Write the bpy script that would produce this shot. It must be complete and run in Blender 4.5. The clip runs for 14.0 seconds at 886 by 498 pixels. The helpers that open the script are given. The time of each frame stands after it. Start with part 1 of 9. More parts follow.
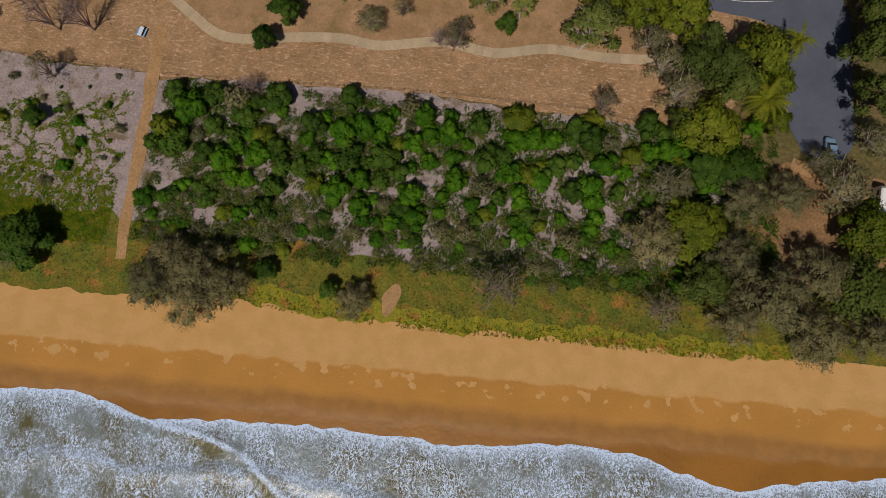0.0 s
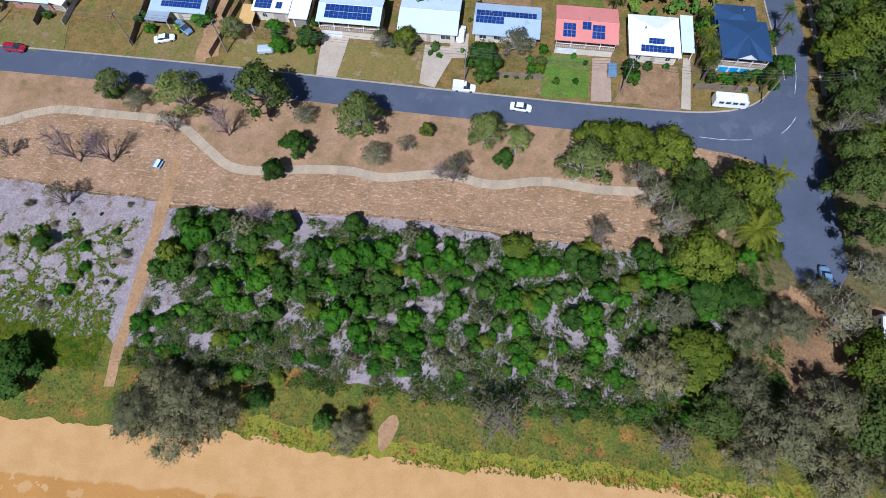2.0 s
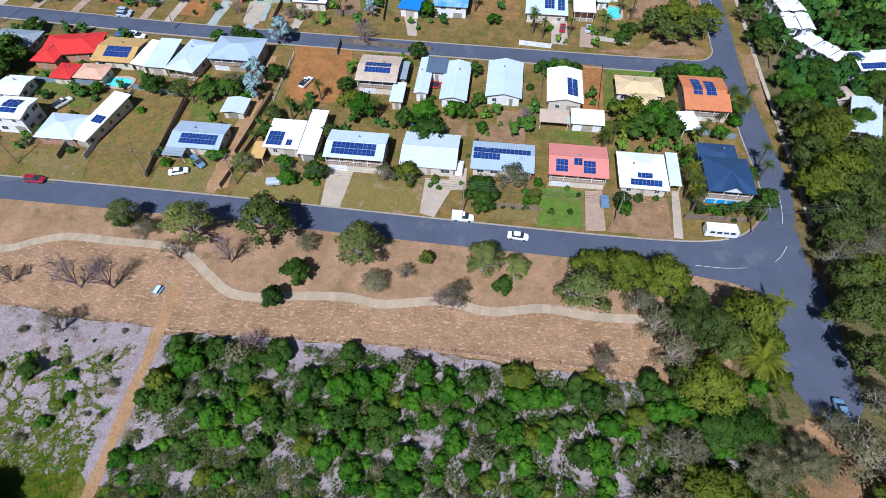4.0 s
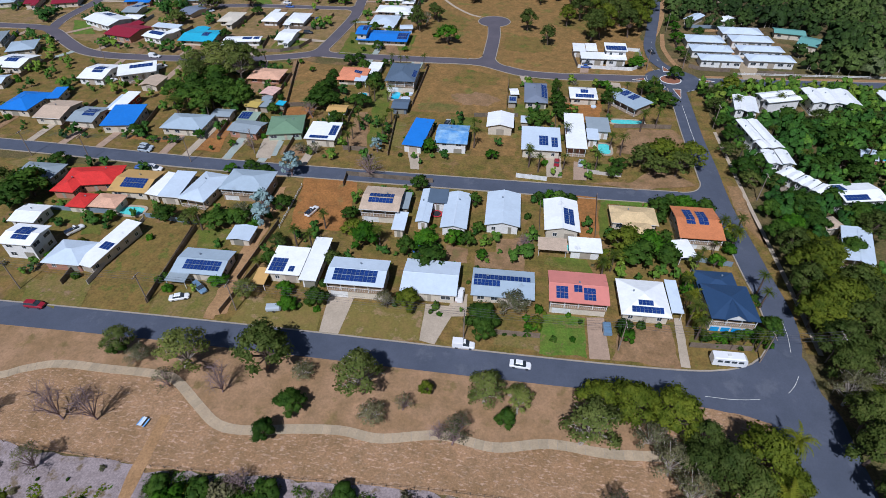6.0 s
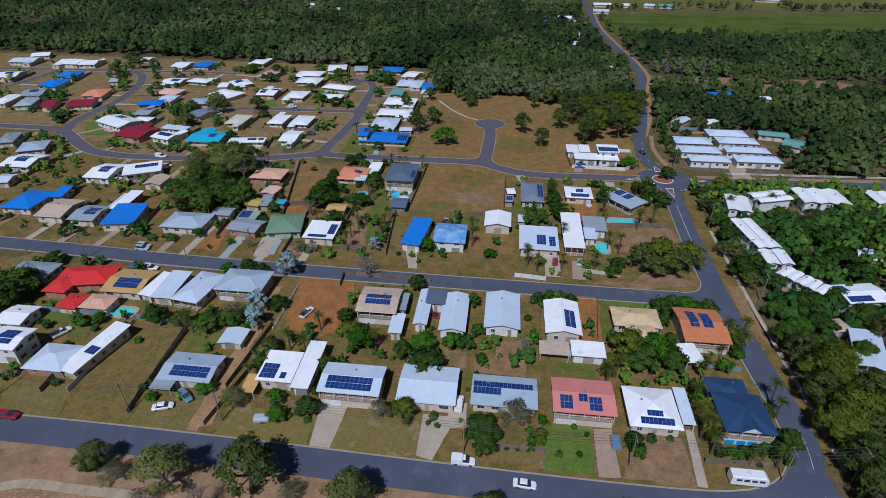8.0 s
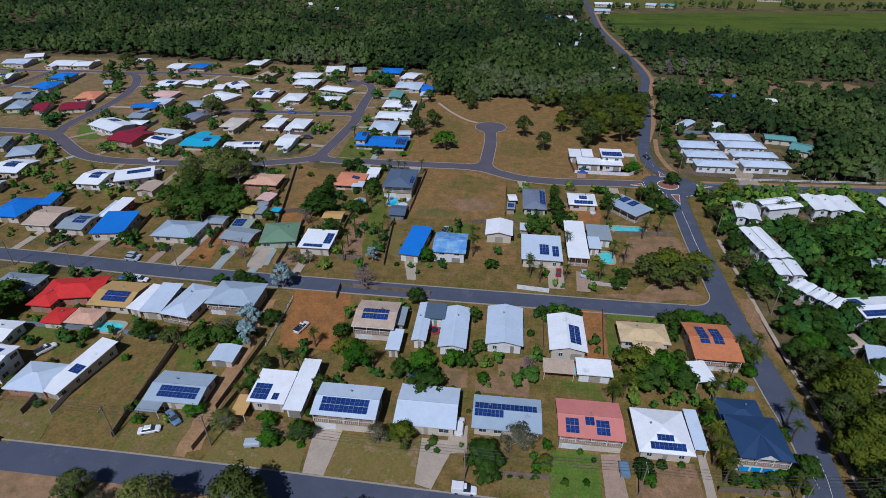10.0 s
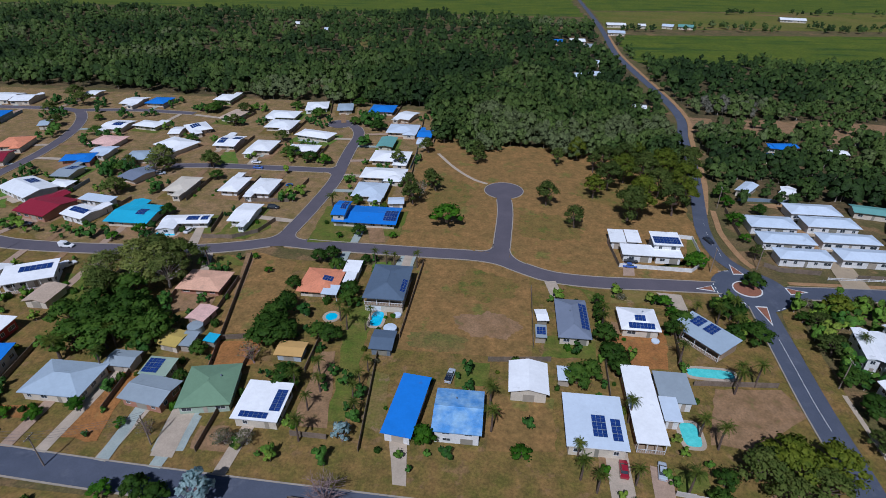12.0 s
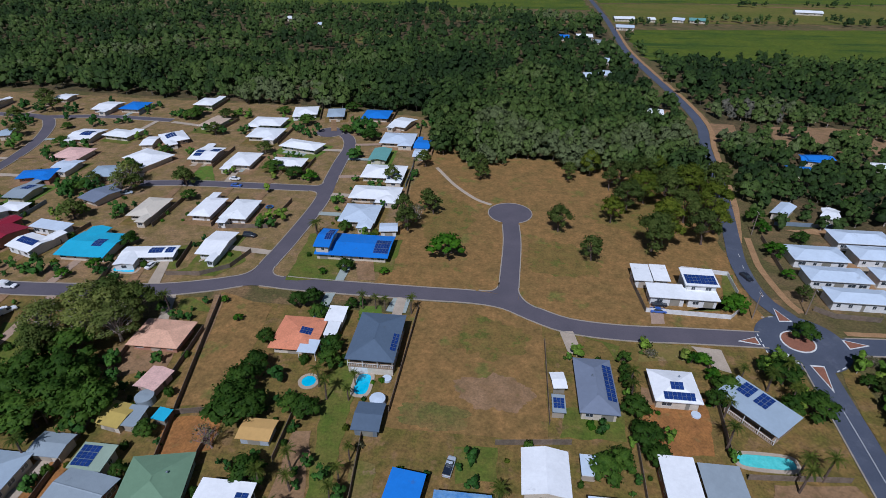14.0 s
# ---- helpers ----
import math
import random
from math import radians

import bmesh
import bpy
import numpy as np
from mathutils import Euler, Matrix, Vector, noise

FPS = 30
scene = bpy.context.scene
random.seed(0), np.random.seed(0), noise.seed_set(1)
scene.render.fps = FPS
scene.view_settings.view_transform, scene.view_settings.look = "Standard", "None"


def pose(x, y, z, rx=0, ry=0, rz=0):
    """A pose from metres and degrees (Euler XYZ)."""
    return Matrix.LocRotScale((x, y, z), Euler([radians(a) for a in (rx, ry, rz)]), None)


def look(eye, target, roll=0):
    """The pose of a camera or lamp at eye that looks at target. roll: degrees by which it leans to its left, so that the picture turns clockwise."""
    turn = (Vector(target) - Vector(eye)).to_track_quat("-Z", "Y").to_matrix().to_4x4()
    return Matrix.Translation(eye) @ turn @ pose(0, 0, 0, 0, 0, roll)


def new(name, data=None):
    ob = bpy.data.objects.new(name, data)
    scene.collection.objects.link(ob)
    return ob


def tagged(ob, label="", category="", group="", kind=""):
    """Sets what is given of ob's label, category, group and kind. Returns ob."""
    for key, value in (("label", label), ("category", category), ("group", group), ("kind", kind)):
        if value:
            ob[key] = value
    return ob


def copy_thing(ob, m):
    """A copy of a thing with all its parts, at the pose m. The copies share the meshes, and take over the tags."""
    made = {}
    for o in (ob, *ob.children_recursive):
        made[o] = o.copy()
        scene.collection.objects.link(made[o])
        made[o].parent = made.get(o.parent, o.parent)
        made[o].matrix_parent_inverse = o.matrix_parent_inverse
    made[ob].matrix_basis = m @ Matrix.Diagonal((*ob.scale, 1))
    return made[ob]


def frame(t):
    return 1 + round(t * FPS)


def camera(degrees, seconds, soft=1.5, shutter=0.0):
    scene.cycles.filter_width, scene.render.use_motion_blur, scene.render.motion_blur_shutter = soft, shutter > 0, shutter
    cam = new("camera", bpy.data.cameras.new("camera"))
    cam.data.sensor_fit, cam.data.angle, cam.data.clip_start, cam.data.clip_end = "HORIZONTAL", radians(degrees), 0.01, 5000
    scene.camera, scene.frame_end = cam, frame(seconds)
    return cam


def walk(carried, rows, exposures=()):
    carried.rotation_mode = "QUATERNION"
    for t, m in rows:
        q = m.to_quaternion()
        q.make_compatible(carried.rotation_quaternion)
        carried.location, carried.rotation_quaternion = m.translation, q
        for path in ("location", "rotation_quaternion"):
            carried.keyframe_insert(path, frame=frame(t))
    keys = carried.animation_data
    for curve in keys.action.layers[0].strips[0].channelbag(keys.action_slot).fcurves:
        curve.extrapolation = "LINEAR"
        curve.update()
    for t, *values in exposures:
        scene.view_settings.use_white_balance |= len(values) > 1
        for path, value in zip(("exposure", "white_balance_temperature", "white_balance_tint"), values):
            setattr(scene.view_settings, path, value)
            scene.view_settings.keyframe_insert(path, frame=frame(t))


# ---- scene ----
cam = camera(78.66, 14.0, soft=0.72)
# one unit of the plan is 0.85 m; the rows give seconds, place in the plan, yaw, pitch, roll
UNIT = 0.85
ROWS = [
    (0, 0.319, -1.984, 98.128, 6.433, -78.384, 0.610),
    (0.5, 0.014, -1.579, 98.208, 6.433, -75.281, 0.487),
    (1, -0.145, -0.617, 98.419, 6.492, -72.422, 0.431),
    (1.5, -0.124, -0.337, 98.429, 6.581, -69.440, 0.403),
    (2, -0.200, 0.105, 98.417, 6.604, -66.248, 0.372),
    (2.5, -0.148, 0.460, 98.409, 6.664, -63.196, 0.384),
    (3, -0.352, 0.855, 98.425, 6.672, -59.900, 0.280),
    (5.5, -0.424, 2.587, 98.841, 6.835, -44.059, 0.195),
    (6, -0.482, 3.015, 98.866, 6.865, -40.731, 0.135),
    (6.5, -0.560, 3.441, 99.129, 6.836, -37.710, 0.116),
    (7, -0.556, 3.853, 99.314, 6.822, -34.410, 0.109),
    (7.5, -0.842, 5.636, 100.291, 6.691, -31.485, -0.037),
    (10, -2.001, 14.637, 100.665, 6.623, -31.610, -0.002),
    (10.1, -2.024, 15.042, 100.668, 6.623, -31.618, 0.002),
    (10.2, -2.057, 15.649, 100.672, 6.622, -31.631, 0.008),
    (10.3, -2.108, 16.560, 100.678, 6.622, -31.649, 0.017),
    (10.4, -2.187, 17.976, 100.687, 6.621, -31.678, 0.030),
    (10.5, -2.300, 20.000, 100.700, 6.620, -31.720, 0.050),
    (10.6, -2.590, 22.841, 100.741, 6.617, -31.766, 0.050),
    (10.7, -3.003, 26.900, 100.800, 6.613, -31.831, 0.050),
    (10.8, -3.469, 31.467, 100.867, 6.609, -31.904, 0.050),
    (10.9, -3.934, 36.033, 100.933, 6.604, -31.977, 0.050),
    (11, -4.400, 40.600, 101.000, 6.600, -32.050, 0.050),
    (11.1, -5.100, 45.100, 100.990, 6.598, -31.982, 0.024),
    (11.2, -5.800, 49.600, 100.980, 6.596, -31.914, -0.002),
    (11.3, -6.500, 54.100, 100.970, 6.594, -31.846, -0.028),
    (11.4, -7.200, 58.600, 100.960, 6.592, -31.778, -0.054),
    (11.5, -7.900, 63.100, 100.950, 6.590, -31.710, -0.080),
    (11.6, -8.720, 67.580, 100.950, 6.562, -31.488, -0.124),
    (11.7, -9.540, 72.060, 100.950, 6.534, -31.266, -0.168),
    (11.8, -10.360, 76.540, 100.950, 6.506, -31.044, -0.212),
    (11.9, -11.180, 81.020, 100.950, 6.478, -30.822, -0.256),
    (12, -12.000, 85.500, 100.950, 6.450, -30.600, -0.300),
    (12.1, -12.279, 90.008, 100.911, 6.455, -30.848, -0.255),
    (12.2, -12.539, 94.216, 100.875, 6.459, -31.080, -0.214),
    (12.3, -12.755, 97.723, 100.845, 6.463, -31.272, -0.179),
    (12.4, -12.929, 100.528, 100.821, 6.466, -31.427, -0.151),
    (12.5, -13.065, 102.732, 100.802, 6.468, -31.548, -0.129),
    (12.6, -13.177, 104.030, 100.847, 6.479, -31.562, -0.129),
    (12.7, -13.255, 104.928, 100.878, 6.487, -31.571, -0.129),
    (12.8, -13.324, 105.727, 100.905, 6.494, -31.579, -0.129),
    (12.9, -13.388, 106.475, 100.931, 6.500, -31.587, -0.129),
    (13, -13.453, 107.224, 100.957, 6.507, -31.595, -0.129),
    (13.5, -14.212, 111.568, 100.517, 6.470, -31.448, -0.145),
    (14, -14.645, 115.741, 100.655, 6.450, -31.462, -0.147),
]
# the clip's camera opens up, then closes, and cools its picture
EXPOSURES = [(0.0, -0.54, 7100, 14), (0.5, -0.34, 6350, 14), (1.0, -0.12, 5650, 14), (1.5, 0.10, 5350, 14), (2.0, 0.30, 5150, 14), (2.5, 0.40, 5150, 14), (3.2, 0.42, 5200, 14), (5.5, 0.0, 5450, 14), (6.0, -0.12, 5500, 14), (7.0, -0.24, 5450, 15), (7.5, -0.50, 5300, 16), (10.5, -0.54, 5300, 16), (12.0, -0.44, 5300, 16), (14.0, -0.44, 5350, 16)]
walk(cam, [(t, pose(UNIT * x, UNIT * y, UNIT * z, 90 + pitch, roll, yaw)) for t, x, y, z, yaw, pitch, roll in ROWS],
     exposures=EXPOSURES)

# ---- light ----
SUN_EL, SUN_FROM = 52.0, Vector((-0.18, -0.98, 0.0)).normalized()
world = bpy.data.worlds.new("world")
scene.world = world
world.use_nodes = True
wn = world.node_tree.nodes
sky = wn.new("ShaderNodeTexSky")
sky.sky_type = "NISHITA"
sky.sun_disc = False
sky.sun_elevation = radians(SUN_EL)
sky.sun_rotation = math.atan2(SUN_FROM.x, SUN_FROM.y)
sky.altitude = 50
world.node_tree.links.new(sky.outputs[0], wn["Background"].inputs[0])
wn["Background"].inputs[1].default_value = 0.038
sun_data = bpy.data.lights.new("sun", "SUN")
sun_data.energy, sun_data.angle, sun_data.color = 4.6, radians(0.53), (1.0, 0.965, 0.91)
sun = new("sun", sun_data)
e = radians(SUN_EL)
toward = SUN_FROM * math.cos(e) + Vector((0, 0, math.sin(e)))
sun.matrix_world = look(toward * 300, (0, 0, 0))

# ---- materials ----
MATS = {}


def mat(name, a, b=None, rough=0.8, size=4.0, fine=0.5, var=0.25, bump=0.3, metal=0.0, spec=0.3, third=None, third_at=0.6, third_size=9.0, rows=0.0, obj_var=0.0, ribs=0.0, coat=0.0, mid=0.0, leaf=0.0):
    """a and b: two tones mixed by a noise of the given size in metres; fine: grain size; third: a stain tone in patches."""
    m = bpy.data.materials.new(name)
    m.use_nodes = True
    n, l = m.node_tree.nodes, m.node_tree.links
    bs = n["Principled BSDF"]
    geo = n.new("ShaderNodeNewGeometry")
    b = b or tuple(c * 0.75 for c in a)

    def noise_at(metres, detail, rough_=0.6):
        t = n.new("ShaderNodeTexNoise")
        t.inputs["Scale"].default_value = 1.0 / metres
        t.inputs["Detail"].default_value = detail
        t.inputs["Roughness"].default_value = rough_
        l.new(geo.outputs["Position"], t.inputs["Vector"])
        return t

    def ramp(src, lo, hi):
        r = n.new("ShaderNodeMapRange")
        r.inputs["From Min"].default_value, r.inputs["From Max"].default_value = lo, hi
        l.new(src, r.inputs["Value"])
        return r.outputs["Result"]

    def mix(f, c1, c2, mode="MIX"):
        x = n.new("ShaderNodeMix")
        x.data_type, x.blend_type = "RGBA", mode
        if isinstance(f, float):
            x.inputs[0].default_value = f
        else:
            l.new(f, x.inputs[0])
        for i, c in ((6, c1), (7, c2)):
            if isinstance(c, tuple):
                x.inputs[i].default_value = (*c, 1)
            else:
                l.new(c, x.inputs[i])
        return x.outputs[2]

    big, small = noise_at(size, 5), noise_at(fine, 4, 0.7)
    col = mix(ramp(big.outputs["Fac"], 0.36, 0.64), a, b)
    if third:
        st = noise_at(third_size, 6, 0.65)
        if rows:
            # stains drawn out along the mown rows
            mp = n.new("ShaderNodeMapping")
            mp.inputs["Scale"].default_value = (1.0 / rows, 1.0, 1.0)
            mp.inputs["Rotation"].default_value = (0, 0, 0.05)
            l.new(geo.outputs["Position"], mp.inputs["Vector"])
            l.new(mp.outputs[0], st.inputs["Vector"])
        col = mix(ramp(st.outputs["Fac"], third_at, third_at + 0.08), col, third)
    if mid:
        mott = noise_at(2.6, 8, 0.72)
        col = mix(1.0, col, mix(ramp(mott.outputs["Fac"], 0.34, 0.66), (1 - mid, 1 - mid * 0.85, 1 - mid), (1 + mid, 1 + mid * 0.9, 1 + mid)), "MULTIPLY")
    lo, hi = 1.0 - var, 1.0 + var
    grain = mix(ramp(small.outputs["Fac"], 0.3, 0.7), (lo,) * 3, (hi,) * 3)
    col = mix(1.0, col, grain, "MULTIPLY")
    if obj_var:
        info = n.new("ShaderNodeObjectInfo")
        col = mix(1.0, col, mix(info.outputs["Random"], (1 - obj_var, 1 - obj_var * 0.8, 1 - obj_var), (1 + obj_var, 1 + obj_var * 0.8, 1 + obj_var * 0.4)), "MULTIPLY")
    l.new(col, bs.inputs["Base Color"])
    bs.inputs["Roughness"].default_value = rough
    bs.inputs["Metallic"].default_value = metal
    bs.inputs["Specular IOR Level"].default_value = spec
    bs.inputs["Coat Weight"].default_value = coat
    if bump or ribs:
        bp = n.new("ShaderNodeBump")
        bp.inputs["Strength"].default_value = bump or 0.3
        bp.inputs["Distance"].default_value = fine * 0.4 if not ribs else 0.03
        if ribs:
            tc = n.new("ShaderNodeTexCoord")
            w = n.new("ShaderNodeTexWave")
            w.inputs["Scale"].default_value = ribs
            w.inputs["Distortion"].default_value = 0.0
            l.new(tc.outputs["Object"], w.inputs["Vector"])
            l.new(w.outputs["Fac"], bp.inputs["Height"])
        else:
            l.new(small.outputs["Fac"], bp.inputs["Height"])
        l.new(bp.outputs[0], bs.inputs["Normal"])
    if leaf:
        # thin leaves let light through
        tl, ms = n.new("ShaderNodeBsdfTranslucent"), n.new("ShaderNodeMixShader")
        ms.inputs[0].default_value = leaf
        l.new(col, tl.inputs["Color"])
        l.new(bs.outputs[0], ms.inputs[1])
        l.new(tl.outputs[0], ms.inputs[2])
        l.new(ms.outputs[0], n["Material Output"].inputs["Surface"])
    MATS[name] = m
    return m


# ground
mat("scrub_floor", (0.135, 0.095, 0.04), (0.085, 0.08, 0.022), size=9, fine=0.6, var=0.45, third=(0.20, 0.125, 0.055), third_at=0.55, third_size=12, bump=0.15, mid=0.2)

mat("dry_grass", (0.29, 0.175, 0.085), (0.22, 0.13, 0.055), size=9, fine=0.5, var=0.3, third=(0.30, 0.20, 0.12), third_at=0.56, third_size=5, bump=0.15, mid=0.2)
mat("park_grass", (0.325, 0.195, 0.105), (0.25, 0.148, 0.070), size=9, fine=0.4, var=0.28, bump=0.12, third=(0.42, 0.275, 0.18), third_at=0.54, third_size=0.42, mid=0.2, rows=2.6)
mat("park_dirt", (0.33, 0.20, 0.11), (0.255, 0.155, 0.075), size=6, fine=0.5, var=0.16, bump=0.1, third=(0.20, 0.135, 0.055), third_at=0.57, third_size=5, mid=0.2)
mat("brown_field", (0.255, 0.142, 0.046), (0.20, 0.122, 0.038), size=7, fine=0.8, var=0.3, bump=0.1, third=(0.15, 0.135, 0.03), third_at=0.57, third_size=10, mid=0.3)
mat("mixed_grass", (0.208, 0.124, 0.038), (0.122, 0.102, 0.019), size=5, fine=0.6, var=0.35, third=(0.205, 0.125, 0.05), third_at=0.56, third_size=4, bump=0.15, mid=0.3)
mat("lawn", (0.090, 0.125, 0.013), (0.14, 0.124, 0.024), size=5, fine=0.5, var=0.3, third=(0.19, 0.14, 0.05), third_at=0.58, third_size=5, bump=0.15, mid=0.2)
mat("bright_lawn", (0.085, 0.165, 0.014), (0.12, 0.155, 0.022), size=3, fine=0.4, var=0.3, bump=0.15, third=(0.17, 0.14, 0.045), third_at=0.56, third_size=2.5, mid=0.2)
mat("orange_dirt", (0.33, 0.145, 0.04), (0.26, 0.115, 0.034), size=5, fine=0.5, var=0.3, third=(0.22, 0.14, 0.045), third_at=0.58, third_size=4, bump=0.15, mid=0.2)
mat("bare_dirt", (0.28, 0.17, 0.088), (0.22, 0.13, 0.06), size=4, fine=0.5, var=0.3, third=(0.16, 0.12, 0.045), third_at=0.58, third_size=4, bump=0.15, mid=0.2)
mat("paddock", (0.060, 0.095, 0.004), (0.100, 0.125, 0.006), size=25, fine=3, var=0.3, third=(0.035, 0.070, 0.005), third_at=0.54, third_size=18, mid=0.2, rows=6.0)
mat("leaf_litter", (0.24, 0.135, 0.062), (0.17, 0.10, 0.045), size=4, fine=0.4, var=0.35, bump=0.15, third=(0.30, 0.19, 0.10), third_at=0.58, third_size=3, mid=0.2)
mat("fallow", (0.15, 0.13, 0.025), (0.10, 0.115, 0.012), size=40, fine=4, var=0.25, third=(0.20, 0.12, 0.05), third_at=0.56, third_size=40, rows=5.0)
mat("dune_sand", (0.32, 0.262, 0.258), (0.235, 0.188, 0.182), size=2.0, fine=0.35, var=0.32, third=(0.17, 0.125, 0.08), third_at=0.55, third_size=3)
mat("coast_grass", (0.152, 0.118, 0.012), (0.076, 0.100, 0.008), size=3.5, fine=0.35, var=0.5, bump=0.2, third=(0.215, 0.110, 0.02), third_at=0.545, third_size=3, mid=0.3)
mat("green_runner", (0.24, 0.20, 0.012), (0.15, 0.165, 0.012), size=1.5, fine=0.25, var=0.45, third=(0.26, 0.12, 0.02), third_at=0.55, third_size=2.5)
mat("track_sand", (0.375, 0.22, 0.105), (0.30, 0.175, 0.08), size=3, fine=0.4, var=0.25)
mat("asphalt", (0.086, 0.097, 0.132), (0.072, 0.083, 0.114), size=8, fine=0.25, var=0.10, bump=0.1, rough=0.8, third=(0.104, 0.114, 0.146), third_at=0.57, third_size=7, mid=0.06)
mat("asphalt_brown", (0.12, 0.105, 0.122), (0.10, 0.09, 0.106), size=8, fine=0.25, var=0.10, bump=0.1, rough=0.8)
mat("concrete", (0.46, 0.375, 0.285), (0.39, 0.32, 0.24), size=3, fine=0.3, var=0.12, bump=0.1)
mat("path_concrete", (0.42, 0.325, 0.22), (0.36, 0.28, 0.19), size=3, fine=0.3, var=0.14, bump=0.1, third=(0.30, 0.23, 0.15), third_at=0.6, third_size=2, obj_var=0.09)
mat("kerb", (0.36, 0.31, 0.25), (0.30, 0.26, 0.21), size=3, fine=0.3, var=0.1, bump=0.1)
mat("line_paint", (0.75, 0.75, 0.72), size=1, var=0.2, bump=0)
mat("red_paving", (0.285, 0.12, 0.0684), (0.237, 0.101, 0.0612), size=1.5, fine=0.3, var=0.2)
mat("estate_ground", (0.265, 0.165, 0.075), (0.17, 0.125, 0.038), size=6, fine=0.6, var=0.35, third=(0.24, 0.155, 0.08), third_at=0.55, third_size=5, bump=0.15, mid=0.3)
mat("lot_green", (0.165, 0.118, 0.030), (0.192, 0.120, 0.033), size=3, fine=0.6, var=0.3, third=(0.115, 0.115, 0.020), third_at=0.54, third_size=4, bump=0.12, mid=0.25)
mat("mixed_lawn_far", (0.125, 0.12, 0.028), (0.19, 0.125, 0.04), size=4, fine=0.6, var=0.35, bump=0.15, mid=0.2)
mat("woodland_floor", (0.055, 0.05, 0.018), (0.12, 0.08, 0.036), size=9, fine=1.2, var=0.5, third=(0.12, 0.08, 0.04), third_at=0.62, third_size=18, bump=0.15, mid=0.2)
# roofs: (colour, sheet sheen)
ROOFS = {"white": (0.86, 0.87, 0.88), "pale": (0.58, 0.66, 0.76), "greyblue": (0.38, 0.46, 0.54), "steel": (0.30, 0.35, 0.39), "slate": (0.11, 0.15, 0.21),
         "slate2": (0.20, 0.23, 0.30), "navy": (0.034, 0.070, 0.15), "tan": (0.58, 0.36, 0.13), "beige": (0.52, 0.40, 0.30), "cream": (0.66, 0.49, 0.27),
         "cream2": (0.64, 0.58, 0.48), "pink": (0.66, 0.24, 0.20), "blush": (0.72, 0.46, 0.40), "clay": (0.68, 0.40, 0.27), "red": (0.62, 0.035, 0.03),
         "crimson": (0.27, 0.02, 0.04), "orange": (0.60, 0.21, 0.085), "terra": (0.75, 0.28, 0.15), "royal": (0.032, 0.20, 0.66), "patchblue": (0.28, 0.46, 0.66),
         "green": (0.19, 0.30, 0.19), "moss": (0.30, 0.38, 0.30), "teal": (0.16, 0.36, 0.33), "cyan": (0.05, 0.42, 0.62), "yellow": (0.50, 0.37, 0.10)}
TILED = {"clay", "terra", "orange", "cream", "blush", "beige", "red"}
for key, c in ROOFS.items():
    dirt = tuple(v * 0.72 + 0.02 for v in c)
    if key == "patchblue":
        mat("roof_" + key, c, (0.10, 0.28, 0.60), rough=0.45, size=2.5, fine=0.8, var=0.15, ribs=2.6, bump=0.25)
    elif key in TILED:
        mat("roof_" + key, c, tuple(v * 0.85 for v in c), rough=0.8, size=2.0, fine=0.35, var=0.16, bump=0.35, third=dirt, third_at=0.6, third_size=3, obj_var=0.05)
    else:
        mat("roof_" + key, c, tuple(v * 0.92 for v in c), rough=0.42, size=4.0, fine=0.9, var=0.05, ribs=2.6, bump=0.25, third=dirt, third_at=0.63, third_size=3.5, obj_var=0.05)
WALLS = {"cream": (0.60, 0.53, 0.42), "white": (0.72, 0.71, 0.68), "brick": (0.40, 0.20, 0.13), "timber": (0.33, 0.24, 0.16), "blue": (0.10, 0.30, 0.55),
         "green": (0.36, 0.44, 0.34), "redwall": (0.42, 0.06, 0.05), "slate": (0.16, 0.19, 0.22), "blush": (0.55, 0.36, 0.30), "steel": (0.38, 0.42, 0.45), "post": (0.60, 0.58, 0.54)}
for key, c in WALLS.items():
    mat("wall_" + key, c, tuple(v * 0.86 for v in c), rough=0.85, size=2.0, fine=0.3, var=0.1, bump=0.15)
mat("trim_white", (0.74, 0.74, 0.72), size=1.0, var=0.06, bump=0, rough=0.5)
mat("window_glass", (0.03, 0.04, 0.05), (0.05, 0.06, 0.07), rough=0.08, size=2, var=0.1, bump=0, spec=0.6)
mat("screen_blue", (0.02, 0.26, 0.62), (0.03, 0.32, 0.66), size=1, var=0.08, bump=0, rough=0.5)
mat("door_paint", (0.34, 0.30, 0.26), (0.28, 0.25, 0.22), size=1.0, var=0.08, bump=0, rough=0.6, obj_var=0.3)
mat("solar_cell", (0.014, 0.038, 0.17), (0.018, 0.048, 0.20), rough=0.2, size=1.5, var=0.12, bump=0, spec=0.5, obj_var=0.15)
mat("solar_frame", (0.35, 0.40, 0.46), size=1, var=0.05, bump=0, rough=0.4, metal=0.6)


# ---- helpers of the build ----
def mesh_ob(name, verts, faces, material, parent=None, label="", smooth=False):
    me = bpy.data.meshes.new(name)
    me.from_pydata([tuple(v) for v in verts], [], faces)
    me.materials.append(MATS[material] if isinstance(material, str) else material)
    if smooth:
        me.shade_smooth()
    me.update()
    ob = new(name, me)
    if parent:
        ob.parent = parent
    if label:
        ob["label"] = label
    return ob


def box_data(x0, y0, z0, x1, y1, z1):
    v = [(x0, y0, z0), (x1, y0, z0), (x1, y1, z0), (x0, y1, z0), (x0, y0, z1), (x1, y0, z1), (x1, y1, z1), (x0, y1, z1)]
    f = [(0, 3, 2, 1), (4, 5, 6, 7), (0, 1, 5, 4), (1, 2, 6, 5), (2, 3, 7, 6), (3, 0, 4, 7)]
    return v, f


